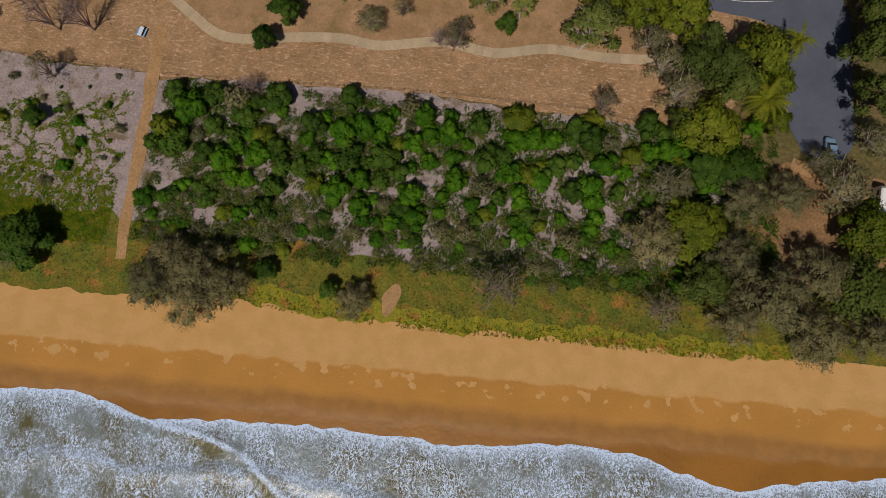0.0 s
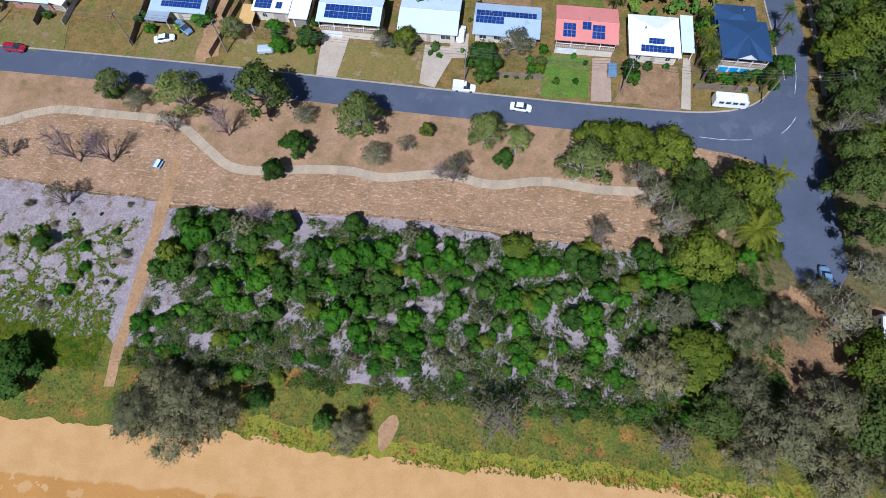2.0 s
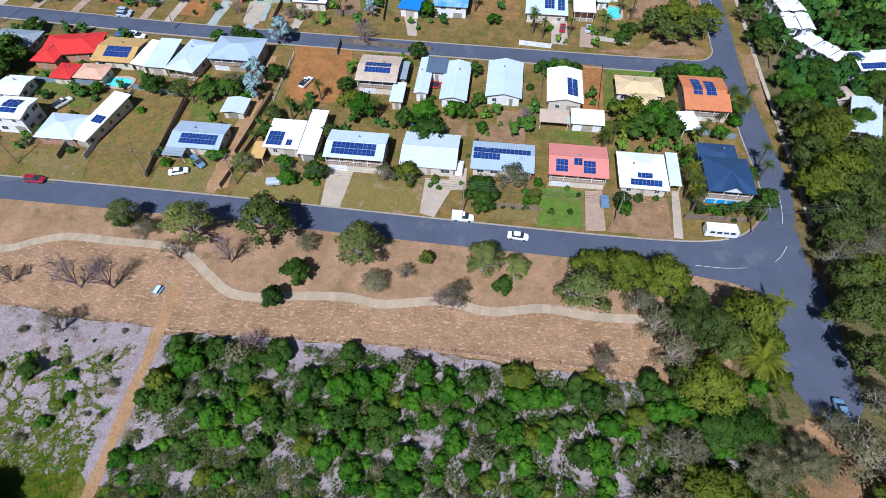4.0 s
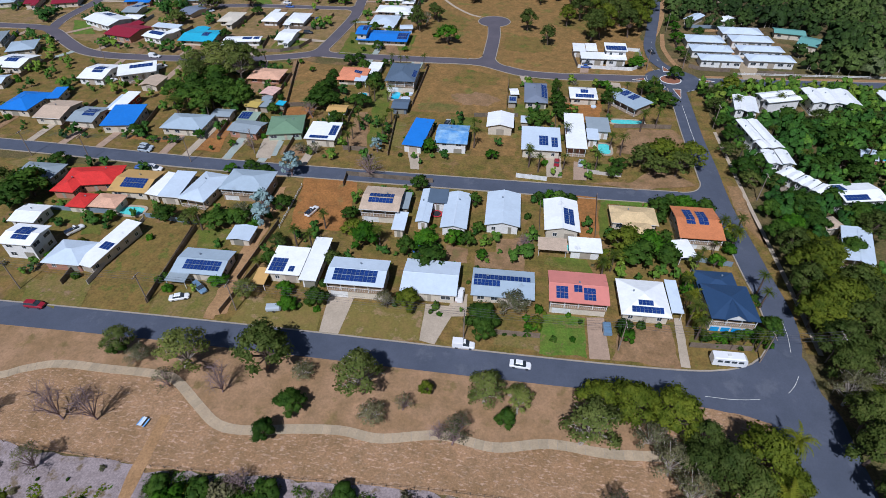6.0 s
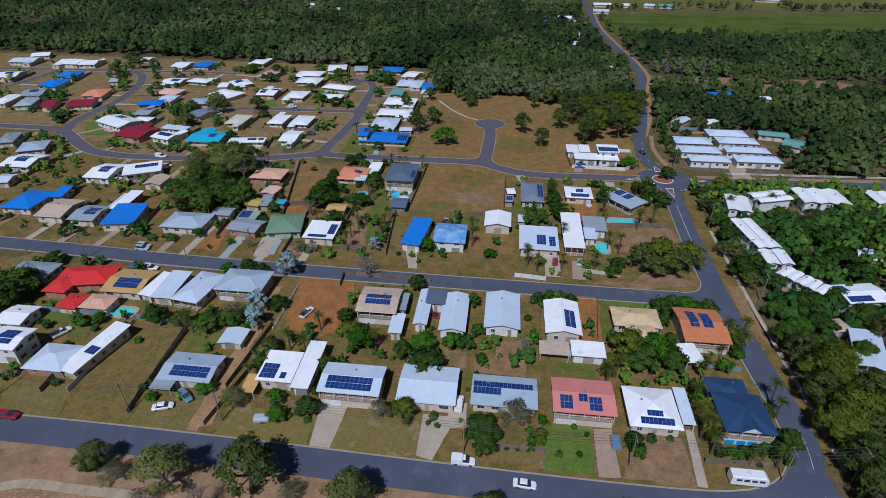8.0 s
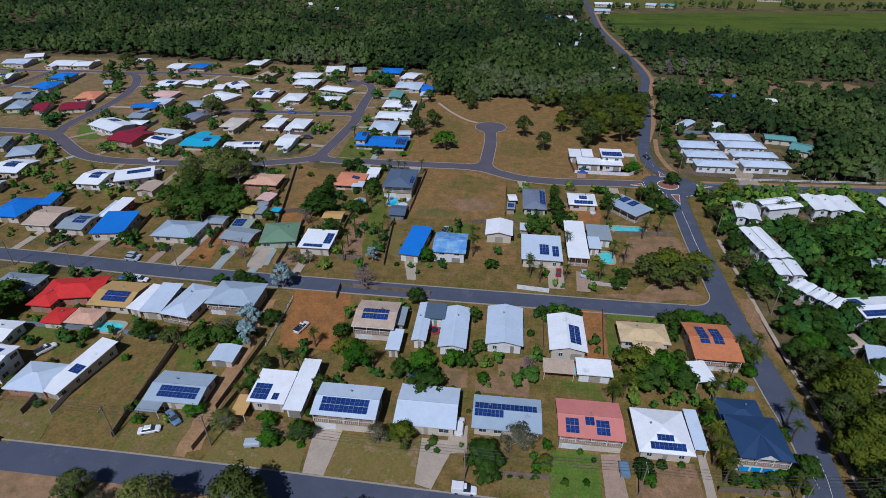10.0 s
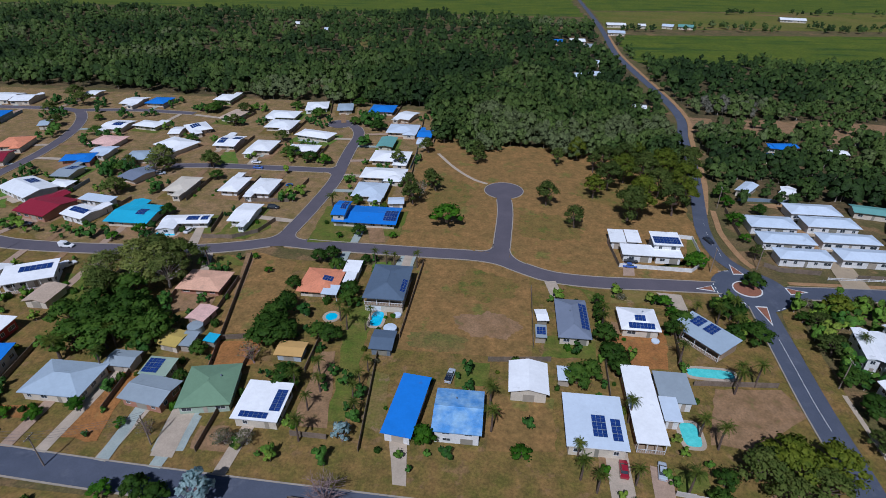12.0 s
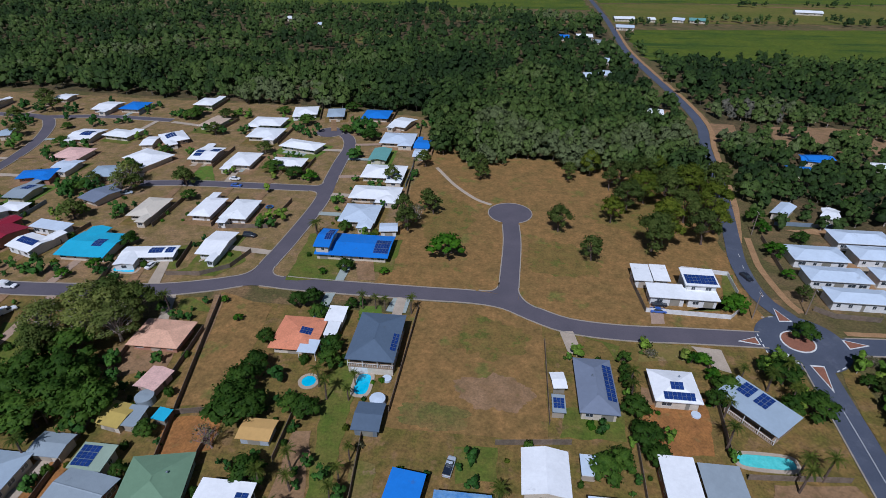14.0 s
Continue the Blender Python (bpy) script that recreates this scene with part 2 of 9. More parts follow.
def join_data(items):
    vs, fs = [], []
    for v, f in items:
        k = len(vs)
        vs += list(v)
        fs += [tuple(i + k for i in q) for q in f]
    return vs, fs


def part(name, data, material, parent, label=""):
    return mesh_ob(name, data[0], data[1], material, parent, label)


def shared(name, me, parent, m):
    ob = new(name, me)
    ob.parent = parent
    ob.matrix_basis = m
    return ob


def smooth_line(pts, step=3.0):
    """Catmull-Rom line through the points, sampled about every step metres."""
    p = [Vector(q) for q in pts]
    p = [p[0] * 2 - p[1]] + p + [p[-1] * 2 - p[-2]]
    out = []
    for i in range(1, len(p) - 2):
        n = max(1, int((p[i + 1] - p[i]).length / step))
        for k in range(n):
            t = k / n
            out.append(0.5 * ((2 * p[i]) + (p[i + 1] - p[i - 1]) * t + (2 * p[i - 1] - 5 * p[i] + 4 * p[i + 1] - p[i + 2]) * t * t + (3 * p[i] - p[i - 1] - 3 * p[i + 1] + p[i + 2]) * t ** 3))
    out.append(p[-2])
    return out


def ribbon(pts, width, z, thick=0.0, wob=0.0):
    """A band of given width along a line, as mesh data; thick gives it sides."""
    vs, fs = [], []
    n = len(pts)
    for i, p in enumerate(pts):
        d = (pts[min(i + 1, n - 1)] - pts[max(i - 1, 0)]).normalized()
        s = Vector((-d.y, d.x))
        w = width / 2 * (1 + wob * noise.noise((p.x * 0.13, p.y * 0.13, 3.0)))
        w2 = width / 2 * (1 + wob * noise.noise((p.x * 0.13, p.y * 0.13, 9.0)))
        a, b = p + s * w, p - s * w2
        vs += [(a.x, a.y, z), (b.x, b.y, z)]
        if thick:
            vs += [(a.x, a.y, z - thick), (b.x, b.y, z - thick)]
    k = 4 if thick else 2
    for i in range(n - 1):
        o = i * k
        fs.append((o, o + 1, o + k + 1, o + k))
        if thick:
            fs += [(o, o + k, o + k + 2, o + 2), (o + 1, o + 3, o + k + 3, o + k + 1)]
    return vs, fs


def offset_line(pts, d):
    out, n = [], len(pts)
    for i, p in enumerate(pts):
        q = (pts[min(i + 1, n - 1)] - pts[max(i - 1, 0)]).normalized()
        out.append(p + Vector((-q.y, q.x)) * d)
    return out


def patch(name, pts, material, z=0.02, wiggle=0.0, label="", category="", kind="structure", step=2.0):
    """A flat piece of ground with an uneven edge."""
    poly = []
    for a, b in zip(pts, pts[1:] + pts[:1]):
        a, b = Vector(a), Vector(b)
        n = max(1, int((b - a).length / step)) if wiggle else 1
        poly += [a.lerp(b, k / n) for k in range(n)]
    out = []
    for p in poly:
        if wiggle:
            p = p + wiggle * Vector((noise.noise((p.x * 0.3, p.y * 0.3, 1.5)) + 0.5 * noise.noise((p.x, p.y, 4.0)), noise.noise((p.x * 0.3, p.y * 0.3, 7.5)) + 0.5 * noise.noise((p.x, p.y, 8.0))))
        out.append((p.x, p.y, z))
    return tagged(mesh_ob(name, out, [tuple(range(len(out)))], material), label, category or "ground", kind=kind)


# ---- ground, beach and sea ----
def ground_z(y):
    return 0.0 if y > -10 else max(-6.0, -0.022 * (-10 - y) ** 1.15)


ys = [-3000, -200, -80, -60, -50, -42, -36, -32, -28, -24, -20, -17, -14, -12, -10, 3000]
gv = [(x, y, ground_z(y) - (0.03 if y > -60 else 0.0)) for y in ys for x in (-3000, 3000)]
tagged(mesh_ob("ground", gv, [(2 * i, 2 * i + 1, 2 * i + 3, 2 * i + 2) for i in range(len(ys) - 1)], "scrub_floor"), "dry brown and olive scrubby ground reaching the horizon", "ground", kind="structure")
# beach: dry upper sand, damp middle, wet edge, blended by distance from the water
bm_ = bpy.data.materials.new("beach_sand")
bm_.use_nodes = True
n, l = bm_.node_tree.nodes, bm_.node_tree.links
bs = n["Principled BSDF"]
geo = n.new("ShaderNodeNewGeometry")
sep = n.new("ShaderNodeSeparateXYZ")
l.new(geo.outputs["Position"], sep.inputs[0])


def sand_noise(metres, detail):
    t = n.new("ShaderNodeTexNoise")
    t.inputs["Scale"].default_value = 1 / metres
    t.inputs["Detail"].default_value = detail
    l.new(geo.outputs["Position"], t.inputs["Vector"])
    return t.outputs["Fac"]


def sand_math(op, a, b):
    x = n.new("ShaderNodeMath")
    x.operation = op
    for i, v in enumerate((a, b)):
        if isinstance(v, (int, float)):
            x.inputs[i].default_value = v
        else:
            l.new(v, x.inputs[i])
    return x.outputs[0]


plan_y = sand_math("SUBTRACT", sand_math("DIVIDE", sep.outputs["Y"], UNIT), sand_math("MULTIPLY", sep.outputs["X"], 0.023 / UNIT))
edge = sand_math("ADD", plan_y, sand_math("MULTIPLY", sand_math("SUBTRACT", sand_noise(5, 6), 0.5), 3.2))
blots = sand_math("MULTIPLY", sand_math("GREATER_THAN", sand_noise(1.9, 5), 0.60), 3.2)
edge2 = sand_math("ADD", edge, blots)
soft_edge = sand_math("ADD", plan_y, sand_math("MULTIPLY", sand_math("SUBTRACT", sand_noise(9, 2), 0.5), 3.5))
grain = sand_noise(0.25, 4)


def sand_range(v, lo, hi):
    r = n.new("ShaderNodeMapRange")
    r.inputs["From Min"].default_value, r.inputs["From Max"].default_value = lo, hi
    l.new(v, r.inputs["Value"])
    return r.outputs[0]


def sand_mix(f, c1, c2, mode="MIX"):
    x = n.new("ShaderNodeMix")
    x.data_type, x.blend_type = "RGBA", mode
    if isinstance(f, float):
        x.inputs[0].default_value = f
    else:
        l.new(f, x.inputs[0])
    for i, c in ((6, c1), (7, c2)):
        if isinstance(c, tuple):
            x.inputs[i].default_value = (*c, 1)
        else:
            l.new(c, x.inputs[i])
    return x.outputs[2]


dry = sand_mix(sand_range(sand_noise(3.0, 5), 0.4, 0.6), (0.50, 0.285, 0.105), (0.455, 0.255, 0.085))
damp = sand_mix(sand_range(sand_noise(8, 4), 0.4, 0.6), (0.42, 0.20, 0.042), (0.38, 0.18, 0.036))
wet = sand_mix(sand_range(sand_noise(12, 3), 0.4, 0.6), (0.29, 0.125, 0.02), (0.235, 0.10, 0.016))
c = sand_mix(sand_range(edge2, -4.8, -4.3), damp, dry)
grey = sand_mix(sand_range(sand_noise(2, 4), 0.4, 0.6), (0.300, 0.142, 0.035), (0.265, 0.126, 0.030))
c = sand_mix(sand_range(soft_edge, -10.8, -9.2), grey, c)
c = sand_mix(sand_range(soft_edge, -13.7, -13.2), wet, c)
c = sand_mix(1.0, c, sand_mix(sand_range(grain, 0.3, 0.7), (0.93,) * 3, (1.07,) * 3), "MULTIPLY")
l.new(c, bs.inputs["Base Color"])
rr = n.new("ShaderNodeMapRange")
rr.inputs["From Min"].default_value, rr.inputs["From Max"].default_value = -14.5, -11.5
rr.inputs["To Min"].default_value, rr.inputs["To Max"].default_value = 0.35, 0.9
l.new(soft_edge, rr.inputs["Value"])
l.new(rr.outputs[0], bs.inputs["Roughness"])
bp = n.new("ShaderNodeBump")
bp.inputs["Strength"].default_value, bp.inputs["Distance"].default_value = 0.35, 0.12
l.new(sand_noise(0.9, 5), bp.inputs["Height"])
l.new(bp.outputs[0], bs.inputs["Normal"])
MATS["beach_sand"] = bm_
ys = [-60, -50, -42, -36, -32, -28, -24, -20, -17, -14, -12, -10, 0, 5.5]
gv = [(x, y, ground_z(y)) for y in ys for x in (-2500, 2500)]
tagged(mesh_ob("beach", gv, [(2 * i, 2 * i + 1, 2 * i + 3, 2 * i + 2) for i in range(len(ys) - 1)], "beach_sand"), "golden sand beach, dry above and wet at the water's edge", "beach", kind="structure")

# sea: a sheet with low swells, foam laced over green-brown shallows
sm = bpy.data.materials.new("surf")
sm.use_nodes = True
n, l = sm.node_tree.nodes, sm.node_tree.links
bs = n["Principled BSDF"]
geo = n.new("ShaderNodeNewGeometry")
sep = n.new("ShaderNodeSeparateXYZ")
l.new(geo.outputs["Position"], sep.inputs[0])


def strands(metres, width, stretch):
    """Thin winding lines where a warped noise passes its middle."""
    mp = n.new("ShaderNodeMapping")
    mp.inputs["Scale"].default_value = stretch
    mp.inputs["Rotation"].default_value = (0, 0, 0.35)
    l.new(geo.outputs["Position"], mp.inputs["Vector"])
    t = n.new("ShaderNodeTexNoise")
    t.inputs["Scale"].default_value, t.inputs["Detail"].default_value = 1 / metres, 1.2
    t.inputs["Distortion"].default_value = 1.6
    l.new(mp.outputs[0], t.inputs["Vector"])
    return sand_range(sand_math("ABSOLUTE", sand_math("SUBTRACT", t.outputs["Fac"], 0.5), 0), width, width * 0.25)


lace = sand_math("MAXIMUM", strands(1.2, 0.042, (1.35, 0.8, 1)), strands(0.6, 0.046, (1.35, 0.75, 1)))
patches = sand_range(sand_noise(5.0, 5), 0.30, 0.60)
streak = sand_range(sand_noise(0.3, 5), 0.38, 0.60)
foam_at = n.new("ShaderNodeAttribute")
foam_at.attribute_name = "foam"
foam = sand_math("MULTIPLY", sand_math("MULTIPLY", lace, patches), sand_math("ADD", 0.62, streak))
foam = sand_math("ADD", foam, sand_math("MULTIPLY", foam_at.outputs["Fac"], sand_math("ADD", 0.35, streak)))
foam = sand_math("MAXIMUM", sand_math("MINIMUM", foam, 1.0), 0.0)
shallow = sand_mix(sand_range(sand_noise(7, 4), 0.4, 0.6), (0.095, 0.088, 0.035), (0.16, 0.195, 0.20))
l.new(sand_mix(foam, shallow, (0.55, 0.70, 0.95)), bs.inputs["Base Color"])
rr = n.new("ShaderNodeMapRange")
rr.inputs["To Min"].default_value, rr.inputs["To Max"].default_value = 0.32, 0.8
l.new(foam, rr.inputs["Value"])
l.new(rr.outputs[0], bs.inputs["Roughness"])
bp = n.new("ShaderNodeBump")
bp.inputs["Strength"].default_value, bp.inputs["Distance"].default_value = 0.5, 0.25
l.new(sand_noise(0.8, 5), bp.inputs["Height"])
l.new(bp.outputs[0], bs.inputs["Normal"])
MATS["surf"] = sm


SHORE = [(-78.5, -16.0), (-68.4, -15.0), (-62.1, -15.3), (-53.3, -17.7), (-50.2, -18.0), (-30.4, -16.3), (-17.4, -16.1), (-4.5, -16.1), (2.4, -16.7), (8.2, -15.8), (21.7, -14.1), (31.4, -14.4), (36.2, -14.9), (41.0, -16.5), (46.7, -17.7), (51.5, -18.3), (59.9, -16.2), (75.7, -13.6)]
CREST = [(-57.6, -16.9), (-48.0, -18.6), (-40.8, -19.5), (-33.3, -21.9), (-28.7, -25.3), (-25.3, -28.0)]


def shore_y(x):
    """The foam line of the wash."""
    y = float(np.interp(x, [p[0] for p in SHORE], [p[1] for p in SHORE]))
    return y + 0.45 * abs(math.sin(x * 0.31 + 2 * noise.noise((x * 0.1, 3, 0)))) + 0.3 * noise.noise((x * 0.5, 0, 0)) + 0.16 * noise.noise((x * 1.7, 5, 0))


def crest_gap(x, y):
    """Distance to the front of the second wave, and whether it is behind it."""
    best = 99.0
    p = Vector((x, y))
    for a, b in zip(CREST, CREST[1:]):
        a, b = Vector(a), Vector(b)
        t = max(0.0, min(1.0, (p - a).dot(b - a) / (b - a).length_squared))
        best = min(best, (p - a.lerp(b, t)).length)
    return best


def swell(x, d, y):
    """Height and foam of the water d metres out from the foam line."""
    z, f = -0.20 + 0.07 * min(d, 3), 0.0
    f += math.exp(-(d / 0.55) ** 2) * 1.0 + 0.4 * math.exp(-((d - 1.0) / 1.3) ** 2)
    if -75 < x < -15:
        c = crest_gap(x, y)
        z += 0.3 * math.exp(-(c / 1.2) ** 2) * min(1.0, d / 2.5)
        behind = y < float(np.interp(x, [p[0] for p in CREST], [p[1] for p in CREST]))
        f += 0.95 * math.exp(-(c / 0.4) ** 2) - (0.7 * math.exp(-((c - 1.3) / 0.8) ** 2) if behind else 0.0)
    for base, amp, k, ph in ((11.0, 0.35, 0.05, 0.3), (21.0, 0.6, 0.045, 4.0)):
        c = base + 2.6 * math.sin(x * k + ph) + 1.2 * noise.noise((x * 0.12, base, 0))
        s = d - c
        z += amp * math.exp(-(s / (1.6 if s > 0 else 0.7)) ** 2)
        f += 0.8 * math.exp(-((s + 0.5) / 0.75) ** 2) * max(0.0, 0.45 + 0.9 * noise.noise((x * 0.06, base * 3, 2)))
    return z, min(f, 1.0)


xs = [-400 + i * 20 for i in range(13)] + [-150 + i * 0.8 for i in range(376)] + [160 + i * 20 for i in range(13)]
ds = [i * 0.35 for i in range(14)] + [5 + i * 0.6 for i in range(1, 40)] + [35, 50, 90, 200, 3000]
vs, fs, foams = [], [], []
for x in xs:
    y0 = shore_y(x)
    for d in ds:
        z, f = swell(x, d, y0 - d) if d < 34 else (0.1, 0.2)
        vs.append((x, y0 - d, z + ground_z(y0) + 0.22 if d < 3 else max(z + ground_z(y0) + 0.22, -0.2)))
        foams.append(f)
k = len(ds)
for i in range(len(xs) - 1):
    for j in range(k - 1):
        fs.append((i * k + j, i * k + j + 1, (i + 1) * k + j + 1, (i + 1) * k + j))
sea = mesh_ob("water", vs, fs, "surf", smooth=True)
sea.data.attributes.new("foam", "FLOAT", "POINT").data.foreach_set("value", foams)
tagged(sea, "shallow green-brown sea covered with white wave foam", "sea", kind="structure")

# ---- land cover ----
W0, E0 = -700, 700
patch("coast_strip", [(W0, 2.2), (-83, 2.2), (-60, 3.2), (-37, 4.2), (-10, 3.2), (20, 4.0), (45, 4.0), (62, 5.2), (90, 6), (E0, 6), (E0, 17), (-60, 22), (W0, 26)], "coast_grass", 0.03, 0.9, "ochre and green coastal grass above the beach", step=0.8)
patch("runner_edge", [(-36, 4.0), (-10, 3.0), (20, 3.7), (45, 3.8), (60, 5.0), (60, 7.2), (30, 6.4), (0, 6.2), (-20, 6.4), (-36, 7.5)], "green_runner", 0.05, 1.3, "yellow-green beach runners at the edge of the sand", step=0.6)
patch("dune", [(W0, 20), (-88, 20), (-76, 17.5), (-66, 18.5), (-60, 15.5), (-30, 16), (0, 14.5), (36, 17), (45, 21), (50, 34), (44, 44), (38, 46), (-9, 48.6), (-62, 47), (-66, 47), (-97, 48.5), (W0, 55)], "dune_sand", 0.05, 1.8, "pale grey-pink dune sand under low scrub")
patch("clearing", [(47, 22), (60, 17), (78, 20), (80, 40), (66, 43), (53, 39)], "leaf_litter", 0.045, 2.0, "orange-brown leaf litter under coastal trees")
patch("park", [(W0, 55), (-97, 48.5), (-62, 47), (-9, 48.6), (38, 46), (48, 50), (58, 60), (60, 77.5), (W0, 77.5)], "park_grass", 0.07, 0.5, "dry tan grass of the roadside park")
patch("verge", [(W0, 82), (62, 82), (67, 92), (67, 147), (-150, 147), (W0, 165)], "mixed_grass", 0.04, 0.0, "patchy dry and green yards of the front block")
patch("yards", [(W0, 162), (-158, 152), (67, 152), (67, 239), (-170, 243), (-240, 280), (W0, 285)], "mixed_grass", 0.045, 0.0, "patchy dry and green yards of the second block")
patch("estate_yards", [(W0, 280), (-240, 268), (-170, 238), (-92, 250), (-48, 250), (-48, 425), (-150, 440), (W0, 460)], "estate_ground", 0.05, 2.0, "dry grass yards of the housing estate")
patch("vacant_field", [(-52, 250), (-8, 248), (30, 238), (66, 238), (65, 262), (67, 300), (77, 345), (74, 368), (20, 378), (-20, 384), (-52, 392)], "brown_field", 0.06, 1.5, "brown dry grass of a vacant field")
patch("yard", [(-37.5, 199), (0.2, 199), (0.6, 246.5), (-5, 246), (-12, 248), (-38.5, 248)], "brown_field", 0.075, 0.4, "brown dry grass of an empty lot", "yard")
for cx, cy, rx, ry, m, z, label in ((-14, 233, 10, 9, "lot_green", 0.09, "green patch in the dry grass of an empty lot"), (-12, 213, 9, 6, "bare_dirt", 0.095, "bare tan patch in an empty lot"), (-27, 203.5, 8.5, 4.2, "mixed_lawn_far", 0.1, "green grass at the edge of an empty lot"),
                                  (8, 277, 13, 11, "lot_green", 0.09, "green tinge in the dry grass of a vacant field"), (38, 312, 15, 13, "lot_green", 0.09, "green tinge in the dry grass of a vacant field"), (-34, 300, 9, 20, "lot_green", 0.09, "green tinge in the dry grass of a vacant field")):
    rim = []
    for k in range(90):
        th = 2 * math.pi * k / 90
        q = 1 + 0.35 * noise.noise((cx + 1.6 * math.cos(th), cy + 1.6 * math.sin(th), 2.0)) + 0.22 * noise.noise((cx + 6 * math.cos(th), cy + 6 * math.sin(th), 5.0))
        rim.append((cx + rx * q * math.cos(th), cy + ry * q * math.sin(th), z))
    tagged(mesh_ob("yard", rim, [tuple(range(90))], m), label, "yard", kind="structure")
patch("street_verge", [(72.4, 90), (72.9, 110), (72, 126), (71.4, 142), (71.6, 154), (72.3, 171), (72.8, 190), (74.4, 214), (77, 230), (82, 234), (80, 214), (78.4, 190), (78, 171), (77, 152), (76.4, 138), (76.5, 110), (77, 90)], "mixed_grass", 0.075, 0.4, "dry grass verge beside the cross street", step=1.5)
patch("east_verge", [(74, 100), (78, 100), (80, 235), (110, 238), (E0, 250), (E0, 90), (100, 90)], "scrub_floor", 0.05, 0.5, "leaf-strewn ground under garden trees")
patch("woodland", [(-900, 462), (-330, 456), (-140, 442), (-60, 438), (-50, 384), (-20, 374), (20, 366), (60, 360), (80, 352), (86, 395), (90, 560), (86, 760), (-900, 860)], "woodland_floor", 0.07, 3.0, "dark leaf litter under the woods", step=6)
patch("woodland", [(108, 306), (700, 300), (700, 620), (300, 602), (110, 592), (106, 430), (100, 350)], "woodland_floor", 0.045, 3.0, "dark leaf litter under the bushland", step=6)
patch("paddock", [(104, 596), (200, 598), (300, 606), (900, 630), (1200, 850), (900, 835), (340, 770), (120, 745), (102, 680)], "paddock", 0.06, 3.0, "bright green paddock beyond the woods", step=8)
patch("paddock_strip", [(104, 790), (340, 808), (900, 850), (1500, 900), (1500, 1150), (900, 1010), (300, 965), (108, 950)], "fallow", 0.08, 3.0, "brown and yellow-green fallow strip between paddocks", step=10)
patch("paddock_far", [(108, 960), (300, 975), (900, 1020), (1500, 1160), (1500, 2400), (104, 2400)], "paddock", 0.05, 4.0, "far green farmland", step=12)
patch("paddock_west", [(-900, 930), (-60, 890), (90, 890), (90, 1600), (-900, 1600)], "paddock", 0.05, 6.0, "far green farmland beyond the woods", step=12)
patch("clearing", [(128, 398), (180, 394), (262, 402), (230, 434), (136, 434)], "bare_dirt", 0.06, 3.0, "bare brown clearing among trees", step=4)
patch("clearing", [(97, 404), (112, 403), (117, 434), (103, 436)], "bare_dirt", 0.065, 1.5, "bare brown clearing beside the road", step=3)
patch("clearing", [(66, 436), (86, 434), (88, 458), (70, 456)], "bare_dirt", 0.085, 1.5, "bare brown clearing beside the road", step=3)
patch("clearing", [(-85, 600), (-20, 595), (-25, 625), (-80, 630)], "bare_dirt", 0.085, 3, "bare brown clearing in the woods", step=4)
patch("clearing", [(-170, 640), (-120, 640), (-125, 690), (-165, 690)], "mixed_lawn_far", 0.085, 3, "dull green clearing in the woods", step=4)

# ---- roads ----
KERBED = []
ROAD_LINES = []


def road(pts, width, z, material="asphalt", kerbs=(True, True), label="grey asphalt street with low concrete kerbs", gaps=()):
    line = smooth_line(pts)
    ROAD_LINES.append((line, width))
    tagged(mesh_ob("road", *ribbon(line, width, z), material), label, "road", kind="structure")
    for side, on in zip((1, -1), kerbs):
        if not on:
            continue
        run, runs = [], []
        for p in offset_line(line, side * (width / 2 + 0.12)):
            if any((p - Vector(c)).length < r for *c, r in gaps):
                runs.append(run)
                run = []
            else:
                run.append(p)
        for q in runs + [run]:
            if len(q) > 1:
                tagged(mesh_ob("kerb", *ribbon(q, 0.36, 0.24, 0.26), "kerb"), "low pale concrete kerb along the street", "kerb", kind="structure")


def disc(cx, cy, r, z, n=48, ry=None):
    return [(cx + r * math.cos(2 * math.pi * i / n), cy + (ry or r) * math.sin(2 * math.pi * i / n), z) for i in range(n)]


road([(W0, 79.7), (-300, 79.8), (-120, 80.3), (-60, 79.9), (-8, 78.7), (30, 78.2), (50, 79.0), (61, 82.6), (67, 89), (69.4, 97), (69.9, 106), (69.3, 116), (68.8, 128), (68.0, 142), (68.1, 154), (68.9, 171), (69.3, 190), (70.6, 212), (71.8, 232)], 7.2, 0.12, kerbs=(True, False), gaps=((68, 78, 9), (65, 149.8, 10), (74, 241, 10)))
road([(W0, 190), (-420, 172), (-250, 160), (-158, 155.3), (-92, 151.8), (21, 149.8), (67, 149.8)], 6.8, 0.135, gaps=((66, 149.8, 8.6),))
road([(62, 241), (40, 240.3), (23, 239.6), (8, 241), (-2, 245.5), (-10, 250), (-20, 251.8), (-35, 251.8), (-60, 252), (-78, 252.3), (-92, 253), (-104, 248.5), (-120, 244), (-145, 241), (-170, 239.5), (-192, 240), (-208, 244.5), (-222, 254), (-240, 268), (-252, 273), (-285, 274), (-450, 278)], 6.6, 0.13, "asphalt_brown", gaps=((-9, 256, 8.5), (-91, 257, 7.5), (-245, 275, 8), (74, 241, 9)))
road([(-9.6, 250), (-9.2, 262), (-8.4, 286), (-9.2, 303)], 6.2, 0.145, "asphalt_brown", gaps=((-9, 250, 8), (-9.3, 309, 8.6)))
road([(-91.5, 252), (-90.5, 265), (-89, 280), (-87.5, 310), (-89.5, 332), (-91, 352), (-92, 374), (-97, 388), (-104, 394)], 6.0, 0.145, "asphalt_brown", gaps=((-91.5, 252, 8), (-90, 323, 6), (-108, 394, 8)))
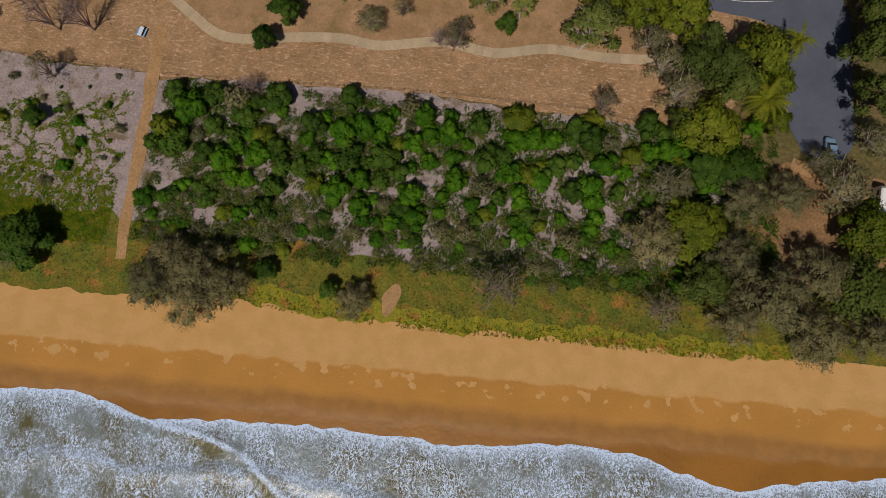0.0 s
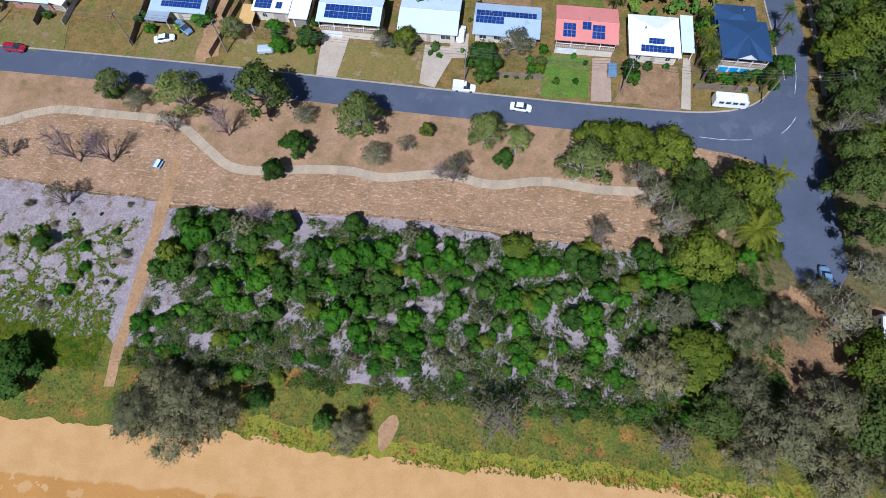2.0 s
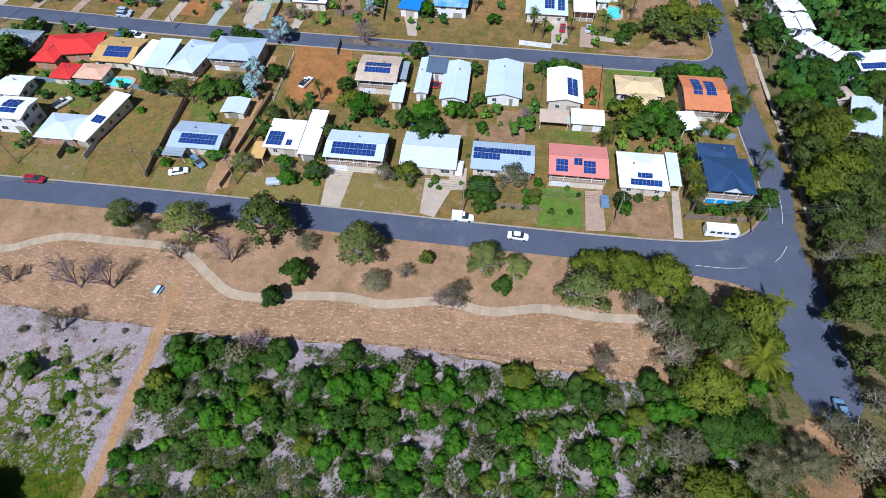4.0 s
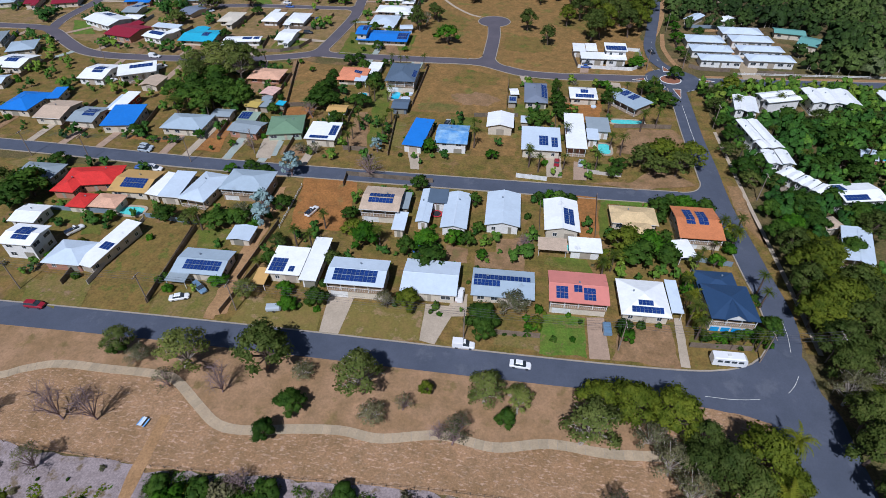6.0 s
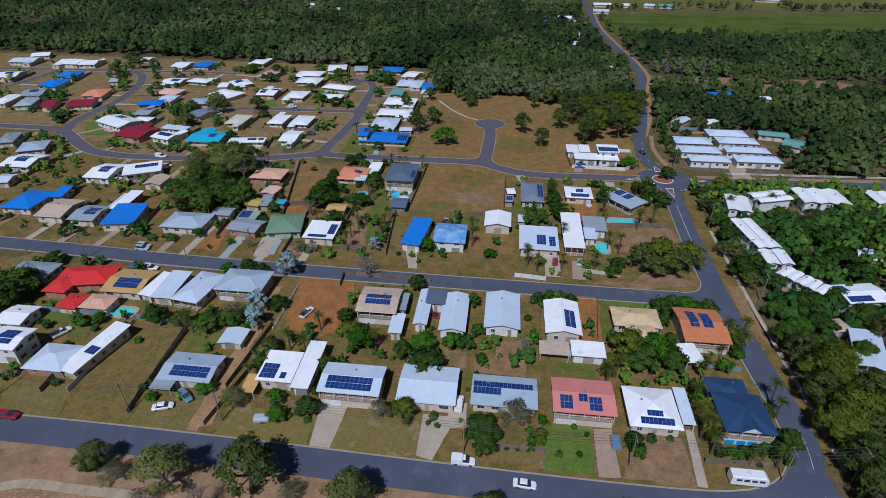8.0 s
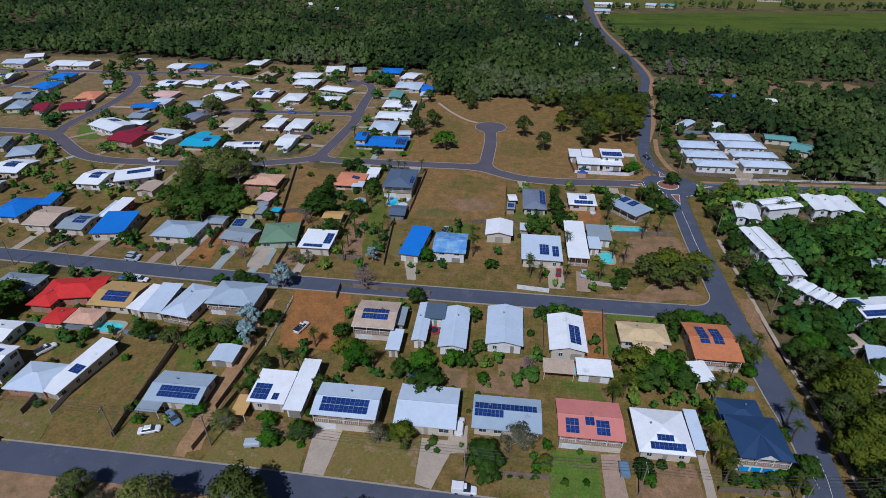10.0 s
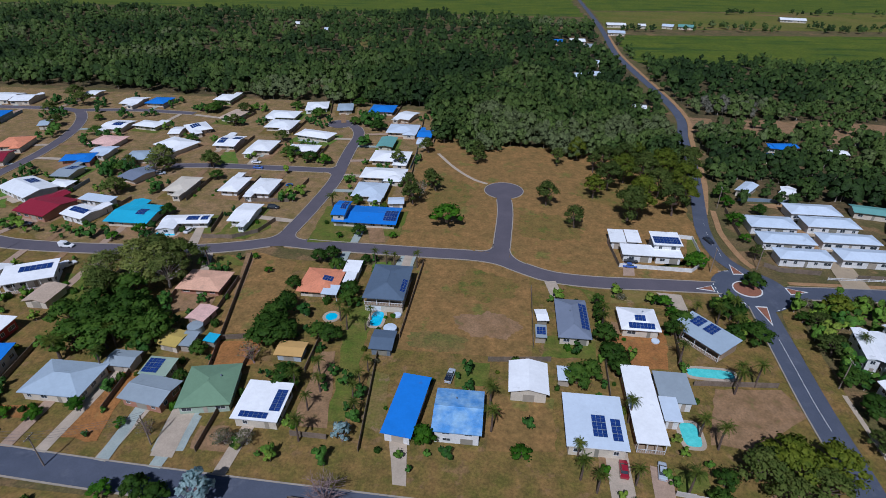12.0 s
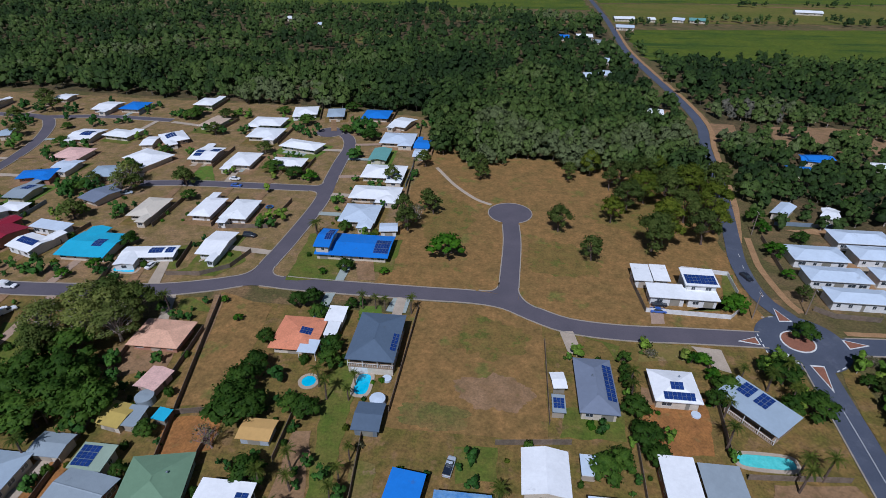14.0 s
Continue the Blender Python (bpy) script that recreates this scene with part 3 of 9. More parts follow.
road([(-89, 323), (-100, 322.6), (-115, 322.4), (-150, 321.7), (-172, 319)], 5.6, 0.14, "asphalt_brown", gaps=((-88, 323, 6),))
road([(-243, 270), (-247, 285), (-248, 300), (-249, 328), (-257, 362), (-272, 390), (-290, 401), (-340, 401), (-450, 396)], 6.0, 0.14, "asphalt_brown", gaps=((-243, 270, 7), (-283, 400, 6)))
road([(-283, 400), (-248, 405), (-205, 403)], 5.4, 0.15, "asphalt_brown", gaps=((-284, 400, 6),))
road([(-346, 400), (-345, 370), (-352, 345), (-400, 330)], 5.4, 0.15, "asphalt_brown")
road([(74, 250), (68.5, 262), (68.5, 280), (71.5, 296), (78, 325), (84, 355), (90, 393), (98, 430), (99, 476), (95, 545), (91.5, 620), (92, 666), (97, 760), (101, 900), (106, 1300)], 5.6, 0.15, "asphalt", kerbs=(False, False), label="narrow grey asphalt road through the woods")
road([(82, 240.5), (100, 241.7), (127, 243), (167, 245), (400, 256)], 7.0, 0.14, "asphalt", gaps=((74, 241, 11),))


def corner(c, u, v, r, material, z):
    """Asphalt that rounds off the corner c between two street edges, with its kerb."""
    c, a, b = Vector(c), Vector(c) + Vector(u).normalized() * r, Vector(c) + Vector(v).normalized() * r
    arc = [a * (1 - t) ** 2 + c * 2 * t * (1 - t) + b * t * t for t in [i / 10 for i in range(11)]]
    tagged(mesh_ob("road", [(c.x, c.y, z)] + [(p.x, p.y, z) for p in arc], [tuple(range(12))], material), "rounded asphalt street corner", "road", kind="structure")
    tagged(mesh_ob("kerb", *ribbon(arc, 0.36, 0.24, 0.26), "kerb"), "low pale concrete kerb round a street corner", "kerb", kind="structure")


corner((-12.5, 254.2), (-0.95, 0.2), (0, 1), 6.5, "asphalt_brown", 0.149)
corner((-6.3, 251.6), (0.87, -0.5), (0, 1), 6.5, "asphalt_brown", 0.149)
corner((-94.3, 255.7), (-0.93, -0.3), (0.06, 1), 5.5, "asphalt_brown", 0.149)
corner((-88.2, 255.7), (1, -0.02), (0.06, 1), 5.5, "asphalt_brown", 0.149)
corner((-91.6, 325.4), (-1, 0), (-0.1, 1), 4.5, "asphalt_brown", 0.149)
corner((-91.2, 320.1), (-1, 0), (0.05, -1), 4.5, "asphalt_brown", 0.149)
corner((64.6, 153.1), (-1, 0), (0.03, 1), 7.5, "asphalt", 0.139)
corner((64.4, 146.5), (-1, 0), (0.03, -1), 6.5, "asphalt", 0.139)
# bulbs, roundabout and the car park by the beach
for cx, cy, r in ((-9.3, 309.5, 8.6), (-108, 394, 7.5)):
    tagged(mesh_ob("road", disc(cx, cy, r, 0.155), [tuple(range(48))], "asphalt_brown"), "round asphalt end of a closed street", "road", kind="structure")
    rim = [Vector((cx + (r + 0.1) * math.cos(a), cy + (r + 0.1) * math.sin(a))) for a in [math.radians(-66 + i * 312 / 40) for i in range(41)]]
    tagged(mesh_ob("kerb", *ribbon(rim, 0.36, 0.24, 0.26), "kerb"), "low pale concrete kerb round the street's end", "kerb", kind="structure")
tagged(mesh_ob("road", disc(72, 241, 12.0, 0.16), [tuple(range(48))], "asphalt"), "grey asphalt roundabout", "road", kind="structure")
isl = new("roundabout_island")
tagged(isl, "round red-paved traffic island with a white kerb and a small tree", "traffic island")
part("paving", (disc(71, 241.2, 4.3, 0.30), [tuple(range(48))]), "red_paving", isl)
ring = [Vector(p[:2]) for p in disc(71, 241.2, 4.4, 0)]
part("kerb", ribbon(ring + ring[:1], 0.4, 0.34, 0.24), "line_paint", isl, "white painted kerb")
patch("car_park", [(58.4, 70.6), (60.2, 60.3), (60.2, 50), (63, 44), (70, 42.5), (73, 47), (73, 62), (73.2, 74), (71.4, 79), (71.4, 88), (70, 92), (64, 90), (52, 82.5), (38, 76), (45, 73.0), (52.3, 72.0)], "asphalt", 0.10, 0.3, "worn grey asphalt of the beach car park", "road")


def splitter(pts, label="red-paved triangular traffic island with a white edge"):
    ob = new("traffic_island")
    tagged(ob, label, "traffic island", group="islands at the roundabout")
    c = sum((Vector(p) for p in pts), Vector((0, 0))) / len(pts)
    inner = [c.lerp(Vector(p), 0.82) for p in pts]
    v = [(*p, 0.28) for p in pts] + [(*p, 0.1) for p in pts]
    k = len(pts)
    part("kerb", (v, [tuple(range(k))] + [(i, (i + 1) % k, k + (i + 1) % k, k + i) for i in range(k)]), "line_paint", ob, "white painted kerb")
    part("paving", ([(p.x, p.y, 0.30) for p in inner], [tuple(range(k))]), "red_paving", ob)


splitter([(54.5, 239.6), (60.0, 242.0), (60.2, 238.6)])
splitter([(70.2, 256.5), (69.4, 249.8), (73.2, 250.2)])
splitter([(71.6, 222.0), (70.0, 231.8), (73.6, 231.8)])
splitter([(90.0, 241.6), (83.5, 243.4), (83.7, 239.4)])


def stripes(pts, width, dash, gap, z=0.185, start=0.0):
    line = smooth_line(pts, 0.5)
    acc, run, d = [], [], start
    for a, b in zip(line, line[1:]):
        d += (b - a).length
        on = (d % (dash + gap)) < dash
        if on:
            run.append(a)
        elif len(run) > 1:
            acc.append(ribbon(run, width, z))
            run = []
    if len(run) > 1:
        acc.append(ribbon(run, width, z))
    tagged(mesh_ob("road_marking", *join_data(acc), "line_paint"), "worn white painted road line", "road marking", kind="structure")


stripes([(46.6, 75.7), (52.5, 75.6), (58.4, 76.3)], 0.1, 30, 1)
stripes([(64.4, 78.6), (66.4, 80.7), (68.4, 83.8)], 0.1, 30, 1)
stripes([(68.8, 90), (69.8, 95), (70.3, 101)], 0.1, 30, 1)
stripes([(70.8, 216), (70.2, 205), (69.4, 192), (69.2, 182)], 0.14, 60, 1)
stripes([(69.4, 262), (69.0, 275), (71.4, 292)], 0.14, 3, 5)
stripes([(60.8, 235.5), (61, 246)], 0.3, 0.6, 0.6)
stripes([(65, 251.5), (70.0, 252.3)], 0.3, 0.6, 0.6)
stripes([(76, 230), (80, 232.5)], 0.3, 0.6, 0.6)
# footpaths
def footpath(pts, width, label, material="concrete", wob=0.0, z=0.13):
    ob = tagged(mesh_ob("footpath", *ribbon(smooth_line(pts, 1.2), width, z, 0.1, wob), material), label, "footpath", kind="structure")
    return ob


PATH = [(-420, 55), (-200, 58), (-130, 61), (-109, 62.5), (-102.5, 65.3), (-95.5, 67.5), (-84.4, 67.5), (-71, 67.4), (-66.5, 66), (-59.6, 61.1), (-53.5, 57.2), (-47, 56.6), (-37.2, 58.1), (-28, 58.8), (-20, 58), (-8.1, 60.1), (2.8, 58.8), (13.4, 60.8), (24, 60.1), (34, 60.6), (42, 61.6), (46, 62.5)]
patch("park_verge", [(p[0], p[1] + 0.3) for p in PATH[2:-2]] + [(38, 75.2), (20, 74.9), (-8, 75.2), (-60, 76.3), (-130, 76.8)], "park_dirt", 0.085, 0.0, "worn tan earth and thin grass beside the street")
walkway = footpath(PATH, 2.1, "pale winding concrete footpath across the park", "kerb")


def path_slabs(parent, pts, width, step, z):
    """Cast slabs with open joints, laid along the line."""
    line = smooth_line(pts, 0.2)
    acc, marks = 0.0, [line[0]]
    for a, b in zip(line, line[1:]):
        acc += (b - a).length
        if acc >= step:
            marks.append(b)
            acc = 0.0
    rng = random.Random(3)
    for a, b, c, d in zip(marks, marks[1:], marks[2:], marks[3:]):
        n0, n1 = (c - a).normalized(), (d - b).normalized()
        s0, s1, u = Vector((-n0.y, n0.x)) * width / 2, Vector((-n1.y, n1.x)) * width / 2, (c - b).normalized() * 0.035
        top = [b + s0 + u, b - s0 + u, c - s1 - u, c + s1 - u]
        h = z + rng.uniform(-0.006, 0.012)
        v = [(p.x, p.y, h) for p in top] + [(p.x, p.y, z - 0.08) for p in top]
        part("slab", (v, [(3, 2, 1, 0), (0, 1, 5, 4), (1, 2, 6, 5), (2, 3, 7, 6), (3, 0, 4, 7)]), "path_concrete", parent)


path_slabs(walkway, [p for p in PATH if p[0] > -215], 2.12, 1.7, 0.155)
footpath([(-17, 316), (-24, 321), (-34, 334), (-44, 352)], 1.6, "pale worn concrete path across the field")
footpath([(75.4, 90), (76.2, 110), (76.6, 134), (76.9, 150), (77.6, 172), (78.2, 195)], 1.2, "pale concrete footpath along the street")
footpath([(73.5, 296), (82, 325), (88, 355), (94.5, 393), (102.4, 430), (103.3, 476), (99.3, 545), (95.8, 620), (96.4, 666), (101, 760)], 2.6, "dusty brown dirt shoulder of the road", "track_sand", 0.25, 0.11)
footpath([(78, 255), (76, 262), (75, 280), (78, 300)], 2.2, "dusty brown footpath beside the road", "track_sand", 0.2, 0.11)
footpath([(86, 246.5), (100, 247), (127, 248.3), (167, 250.5)], 1.8, "pale brown footpath beside the road", "track_sand", 0.2, 0.11)
footpath([(-65, 58), (-64.8, 52), (-64.6, 47), (-63.9, 36), (-63.3, 26), (-63, 16), (-62.4, 9.5)], 2.1, "trodden brown sand track to the beach", "track_sand", 0.7, 0.10)
patch("sand_gap", [(-11.4 + 1.5 * math.cos(k * 0.3307) + 0.5 * math.sin(k * 0.3307), 7.4 + 3.2 * math.sin(k * 0.3307)) for k in range(19)], "track_sand", 0.09, 0.5, "bare sandy hollow in the coastal grass", "path", step=0.5)
footpath([(61, 42), (75, 36), (90, 33)], 2.4, "bare brown path under coastal trees", "track_sand", 0.5, 0.10)


# ---- houses ----
PANEL = None
WINDOWS = {}
FOOT = []
NAMES = {"white": "white", "pale": "pale grey", "greyblue": "blue-grey", "steel": "grey", "slate": "dark slate", "slate2": "slate blue", "navy": "navy blue", "tan": "tan", "beige": "beige",
         "cream": "cream", "cream2": "off-white", "pink": "salmon pink", "blush": "faded pink", "clay": "clay tiled", "red": "bright red", "crimson": "crimson", "orange": "orange tiled", "terra": "terracotta tiled",
         "royal": "bright blue", "patchblue": "patchy blue", "green": "dull green", "moss": "grey-green", "teal": "pale teal", "cyan": "turquoise", "yellow": "mustard"}
WALL_NAMES = {"cream": "cream", "white": "white", "brick": "brick", "timber": "timber", "blue": "blue", "green": "green", "redwall": "red", "slate": "dark", "blush": "pink", "steel": "grey", "post": "open"}


def roof_height(x, y, w, d, eave, kind):
    """Height of the roof's skin over the plan point; origin at the middle."""
    if kind == "sk":
        return eave + 0.35 + 0.05 * (y + d / 2)
    # the low houses of the estate have flatter roofs
    slope = 0.165 if eave < 2.7 else 0.23
    if kind == "gx":
        return eave + slope * 0.75 * (d / 2 - abs(y)) + 0.1
    if kind == "gy":
        return eave + slope * (w / 2 - abs(x)) + 0.1
    return eave + slope * 1.2 * min(w / 2 - abs(x), d / 2 - abs(y)) + 0.1


def roof_data(w, d, eave, kind):
    a, b = w / 2, d / 2
    t = 0.16
    h = lambda x, y: roof_height(x, y, w, d, eave, kind)
    if kind == "sk":
        top = [(-a, -b), (a, -b), (a, b), (-a, b)]
        faces = [(0, 1, 2, 3)]
    elif kind == "gx":
        top = [(-a, -b), (a, -b), (a, 0), (-a, 0), (a, b), (-a, b)]
        faces = [(0, 1, 2, 3), (3, 2, 4, 5)]
    elif kind == "gy":
        top = [(-a, -b), (0, -b), (0, b), (-a, b), (a, -b), (a, b)]
        faces = [(0, 1, 2, 3), (1, 4, 5, 2)]
    else:
        m = min(a, b)
        if a >= b:
            top = [(-a, -b), (a, -b), (a, b), (-a, b), (-a + m, 0), (a - m, 0)]
            faces = [(0, 1, 5, 4), (1, 2, 5), (2, 3, 4, 5), (3, 0, 4)]
        else:
            top = [(-a, -b), (a, -b), (a, b), (-a, b), (0, -b + m), (0, b - m)]
            faces = [(0, 1, 4), (1, 2, 5, 4), (2, 3, 5), (3, 0, 4, 5)]
    v = [(x, y, h(x, y)) for x, y in top] + [(x, y, h(x, y) - t) for x, y in top]
    k = len(top)
    f = list(faces) + [tuple(i + k for i in reversed(q)) for q in faces]
    count = {}
    for q in faces:
        for i, j in zip(q, q[1:] + q[:1]):
            count[(i, j)] = True
    for i, j in count:
        if (j, i) not in count:
            f.append((j, i, i + k, j + k))
    return v, f


def wall_data(w, d, eave, kind, inset=0.55, front=0.55):
    """Walls that run up to the roof's underside, gables closed."""
    a, b = w / 2 - inset, d / 2 - inset
    f = front - d / 2
    pts = [(-a, f), (0, f), (a, f), (a, 0), (a, b), (0, b), (-a, b), (-a, 0)]
    v = [(x, y, 0.0) for x, y in pts] + [(x, y, roof_height(x, y, w, d, eave, kind) - 0.17) for x, y in pts]
    return v, [(i, (i + 1) % 8, 8 + (i + 1) % 8, 8 + i) for i in range(8)]


def window_mesh(w, h):
    key = (round(w, 1), round(h, 1))
    if key not in WINDOWS:
        fr = join_data([box_data(-w / 2, -0.06, 0, w / 2, 0.02, 0.08), box_data(-w / 2, -0.06, h - 0.08, w / 2, 0.02, h), box_data(-w / 2, -0.06, 0.08, -w / 2 + 0.08, 0.02, h - 0.08),
                        box_data(w / 2 - 0.08, -0.06, 0.08, w / 2, 0.02, h - 0.08), box_data(-0.03, -0.05, 0.08, 0.03, 0.02, h - 0.08)])
        me = bpy.data.meshes.new("window")
        me.from_pydata(fr[0], [], fr[1])
        me.materials.append(MATS["trim_white"])
        pa = bpy.data.meshes.new("pane")
        pv = box_data(-w / 2 + 0.08, -0.02, 0.08, w / 2 - 0.08, 0.0, h - 0.08)
        pa.from_pydata(pv[0], [], pv[1])
        pa.materials.append(MATS["window_glass"])
        WINDOWS[key] = (me, pa)
    return WINDOWS[key]


def add_window(parent, w, h, m):
    fr, pa = window_mesh(w, h)
    ob = shared("window", fr, parent, m)
    shared("pane", pa, ob, Matrix.Identity(4))


def solar_mesh():
    global PANEL
    if PANEL is None:
        fv, ff = box_data(-0.5, -0.5, 0.0, 0.5, 0.5, 0.04)
        cv, cf = [], []
        for i in range(2):
            v = box_data(-0.47, -0.47 + i * 0.48, 0.035, 0.47, -0.01 + i * 0.48, 0.046)
            cf += [tuple(q + len(cv) for q in f) for f in v[1]]
            cv += v[0]
        me = bpy.data.meshes.new("solar_panel")
        me.from_pydata(fv + cv, [], ff + [tuple(i + 8 for i in f) for f in cf])
        me.materials.append(MATS["solar_frame"])
        me.materials.append(MATS["solar_cell"])
        for p in me.polygons:
            p.material_index = 0 if p.index < 6 else 1
        PANEL = me
    return PANEL


def solar(parent, u0, v0, u1, v1, nx, ny, w, d, eave, kind):
    h = lambda x, y: roof_height(x, y, w, d, eave, kind)
    for i in range(nx):
        for j in range(ny):
            x = -w / 2 + w * (u0 + (u1 - u0) * (i + 0.5) / nx)
            y = -d / 2 + d * (v0 + (v1 - v0) * (j + 0.5) / ny)
            gx, gy = (h(x + 0.1, y) - h(x - 0.1, y)) / 0.2, (h(x, y + 0.1) - h(x, y - 0.1)) / 0.2
            ex, ey = Vector((1, 0, gx)).normalized(), Vector((0, 1, gy)).normalized()
            ez = ex.cross(ey).normalized()
            ey = ez.cross(ex)
            sx, sy = w * (u1 - u0) / nx * 0.97, d * (v1 - v0) / ny * 0.97
            p = Vector((x, y, h(x, y))) + ez * 0.05
            m = Matrix(((ex.x * sx, ey.x * sy, ez.x, p.x), (ex.y * sx, ey.y * sy, ez.y, p.y), (ex.z * sx, ey.z * sy, ez.z, p.z), (0, 0, 0, 1)))
            shared("solar_panel", solar_mesh(), parent, m)


def tube_data(pts, radii, sides=8):
    """A round upright body from rings."""
    v = [(x + r * math.cos(2 * math.pi * k / sides), y + r * math.sin(2 * math.pi * k / sides), z) for (x, y, z), r in zip(pts, radii) for k in range(sides)]
    return v, [(i * sides + k, i * sides + (k + 1) % sides, (i + 1) * sides + (k + 1) % sides, (i + 1) * sides + k) for i in range(len(pts) - 1) for k in range(sides)]


def add_veranda(ob, w, d, eave, roof, wall):
    """A roofed deck along the front: floor, posts, railing, and the lower storey below it."""
    two = eave > 4.1
    fz = eave / 2 if two else 0.25
    y0, y1 = -d / 2 + 0.3, -d / 2 + 2.7
    a = w / 2 - 0.55
    part("deck", box_data(-a, y0, fz - 0.18, a, y1, fz), "wall_timber", ob, "timber veranda deck")
    if two:
        part("wall", box_data(-a, -d / 2 + 0.6, 0, a, y1, fz - 0.18), "wall_" + wall, ob)
        part("garage_door", box_data(-a + 0.6, -d / 2 + 0.52, 0.05, -a + 5.0, -d / 2 + 0.6, fz - 0.45), "trim_white", ob, "white garage door")
    n = max(3, int(w / 3.2))
    for i in range(n + 1):
        x = -a + 2 * a * i / n
        part("post", box_data(x - 0.07, y0 + 0.02, fz, x + 0.07, y0 + 0.16, roof_height(x, y0, w, d, eave, roof) - 0.18), "trim_white", ob)
    k = max(4, int(2 * a / 0.45))
    bars = [box_data(-a + 2 * a * i / k - 0.025, y0 + 0.06, fz + 0.08, -a + 2 * a * i / k + 0.025, y0 + 0.11, fz + 0.98) for i in range(k + 1)]
    part("railing", join_data(bars + [box_data(-a, y0 + 0.04, fz + 0.98, a, y0 + 0.13, fz + 1.06)]), "trim_white", ob, "white veranda railing")


def house(x, y, yaw, w, d, eave, roof, col, wall, solar_at=None, kind="house", **more):
    rng = random.Random(int(x * 10) * 7919 + int(y * 10))
    FOOT.append((x, y, radians(yaw), w / 2, d / 2))
    ob = new(kind)
    ob.matrix_basis = pose(x, y, 0.05, 0, 0, yaw)
    shape = {"hip": "hipped", "gx": "gabled", "gy": "gabled", "sk": "low flat"}[roof]
    panels = more.get("solar") or []
    label = f"{WALL_NAMES[wall]} {'two-storey ' if eave > 4.1 else ''}{kind} with a {NAMES[col]} {shape} roof" + (" carrying solar panels" if panels else "")
    tagged(ob, label, kind, group="houses of the suburb" if kind == "house" else "sheds and carports of the suburb")
    part("roof", roof_data(w, d, eave, roof), "roof_" + col, ob, f"{NAMES[col]} roof")
    if kind == "carport" or wall == "post":
        for px in (-1, 1):
            for py in (-1, 1):
                qx, qy = px * (w / 2 - 0.3), py * (d / 2 - 0.3)
                part("post", box_data(qx - 0.07, qy - 0.07, 0, qx + 0.07, qy + 0.07, roof_height(qx, qy, w, d, eave, roof) - 0.14), "trim_white", ob)
    else:
        inset = 1.15 if kind == "house" and eave < 2.7 and min(w, d) > 7 else 0.7
        front = 2.7 if more.get("veranda") else inset
        part("wall", wall_data(w, d, eave, roof, inset, front), "wall_" + wall, ob)
        if more.get("veranda"):
            add_veranda(ob, w, d, eave, roof, wall)
        # gutter along the front and back eaves
        if roof != "gy":
            for s in (-1, 1):
                gz = roof_height(0, s * d / 2, w, d, eave, roof)
                part("gutter", box_data(-w / 2, s * d / 2 - 0.06, gz - 0.2, w / 2, s * d / 2 + 0.06, gz - 0.02), "trim_white" if col in ("white", "pale", "cream", "beige") else "roof_" + col, ob)
        storeys = 2 if eave > 4.1 else 1
        fl = eave / storeys
        for s in range(storeys):
            z0 = s * fl + fl * 0.34
            wh = min(1.3, fl * 0.45)
            for side, run, out in ((0, w, d), (2, w, d), (1, d, w), (3, d, w)):
                if y > 260 and side or y > 120 and side in (2, 3 if x < 0 else 1):
                    continue
                n = max(1, int((run - 1.6) / (3.4 if kind == "house" else 6)))
                if kind == "shed" and side:
                    continue
                for i in range(n):
                    o = (i + 0.5) / n * (run - 1.4) - (run - 1.4) / 2 + rng.uniform(-0.3, 0.3)
                    ww = rng.choice((1.2, 1.8, 2.4)) if run > 6 else 1.2
                    r = Matrix.Rotation(side * math.pi / 2, 4, "Z")
                    if s == 0 and side == 0 and i == n // 2:
                        dw = 2.8 if kind == "shed" or rng.random() < 0.4 else 0.95
                        dr = part("door", box_data(-dw / 2, -0.07, 0.05, dw / 2, 0.0, min(2.45, fl - 0.35)), "door_paint", ob)
                        dr.matrix_basis = r @ Matrix.Translation((o, -(out / 2 - front), 0))
                        continue
                    add_window(ob, ww, wh, r @ Matrix.Translation((o, -(out / 2 - (front if side == 0 else inset)) - 0.01, z0)))
    # many estate houses have a wing across the front or back
    if kind == "house" and y > 256 and y < 450 and x < -40 and roof in ("hip", "gx") and 7 < w < 25 and rng.random() < 0.75:
        ww, wd = w * rng.uniform(0.34, 0.46), d * 0.5 + rng.uniform(2.8, 5.2)
        ox, sg = rng.choice((-1, 1)) * (w / 2 - ww / 2 - rng.uniform(0, 0.6)), rng.choice((-1, -1, 1))
        rd, wl = roof_data(ww, wd, eave - 0.02, "hip" if roof == "hip" else "gy"), wall_data(ww, wd, eave - 0.02, "hip" if roof == "hip" else "gy", 0.5, 0.5)
        for nm, q, m_ in (("wing_roof", rd, "roof_" + col), ("wing_wall", wl, "wall_" + wall)):
            pw = part(nm, q, m_, ob)
            pw.matrix_basis = Matrix.Translation((ox, sg * wd / 2, 0.0))
        if sg < 0:
            add_window(ob, 1.8, 1.2, Matrix.Translation((ox, -wd + 0.48, 1.0)))
    # sheet ridge cap, and a round turbine vent on some roofs
    if kind == "house" and y < 260 and roof != "sk":
        h = lambda u, v: roof_height(u, v, w, d, eave, roof)
        along_y = roof == "gy" or roof == "hip" and d > w
        run = (d if along_y else w) / 2 - (min(w, d) / 2 if roof == "hip" else 0.05)
        if run > 0.4:
            z = h(0, 0) + 0.03
            q = [(-0.22, -0.05), (0, 0.03), (0.22, -0.05)]
            v = [(u, e, z + t) if along_y else (e, u, z + t) for e in (-run, run) for u, t in q]
            part("ridge_cap", (v, [(0, 1, 4, 3), (1, 2, 5, 4)]), "roof_" + col, ob)
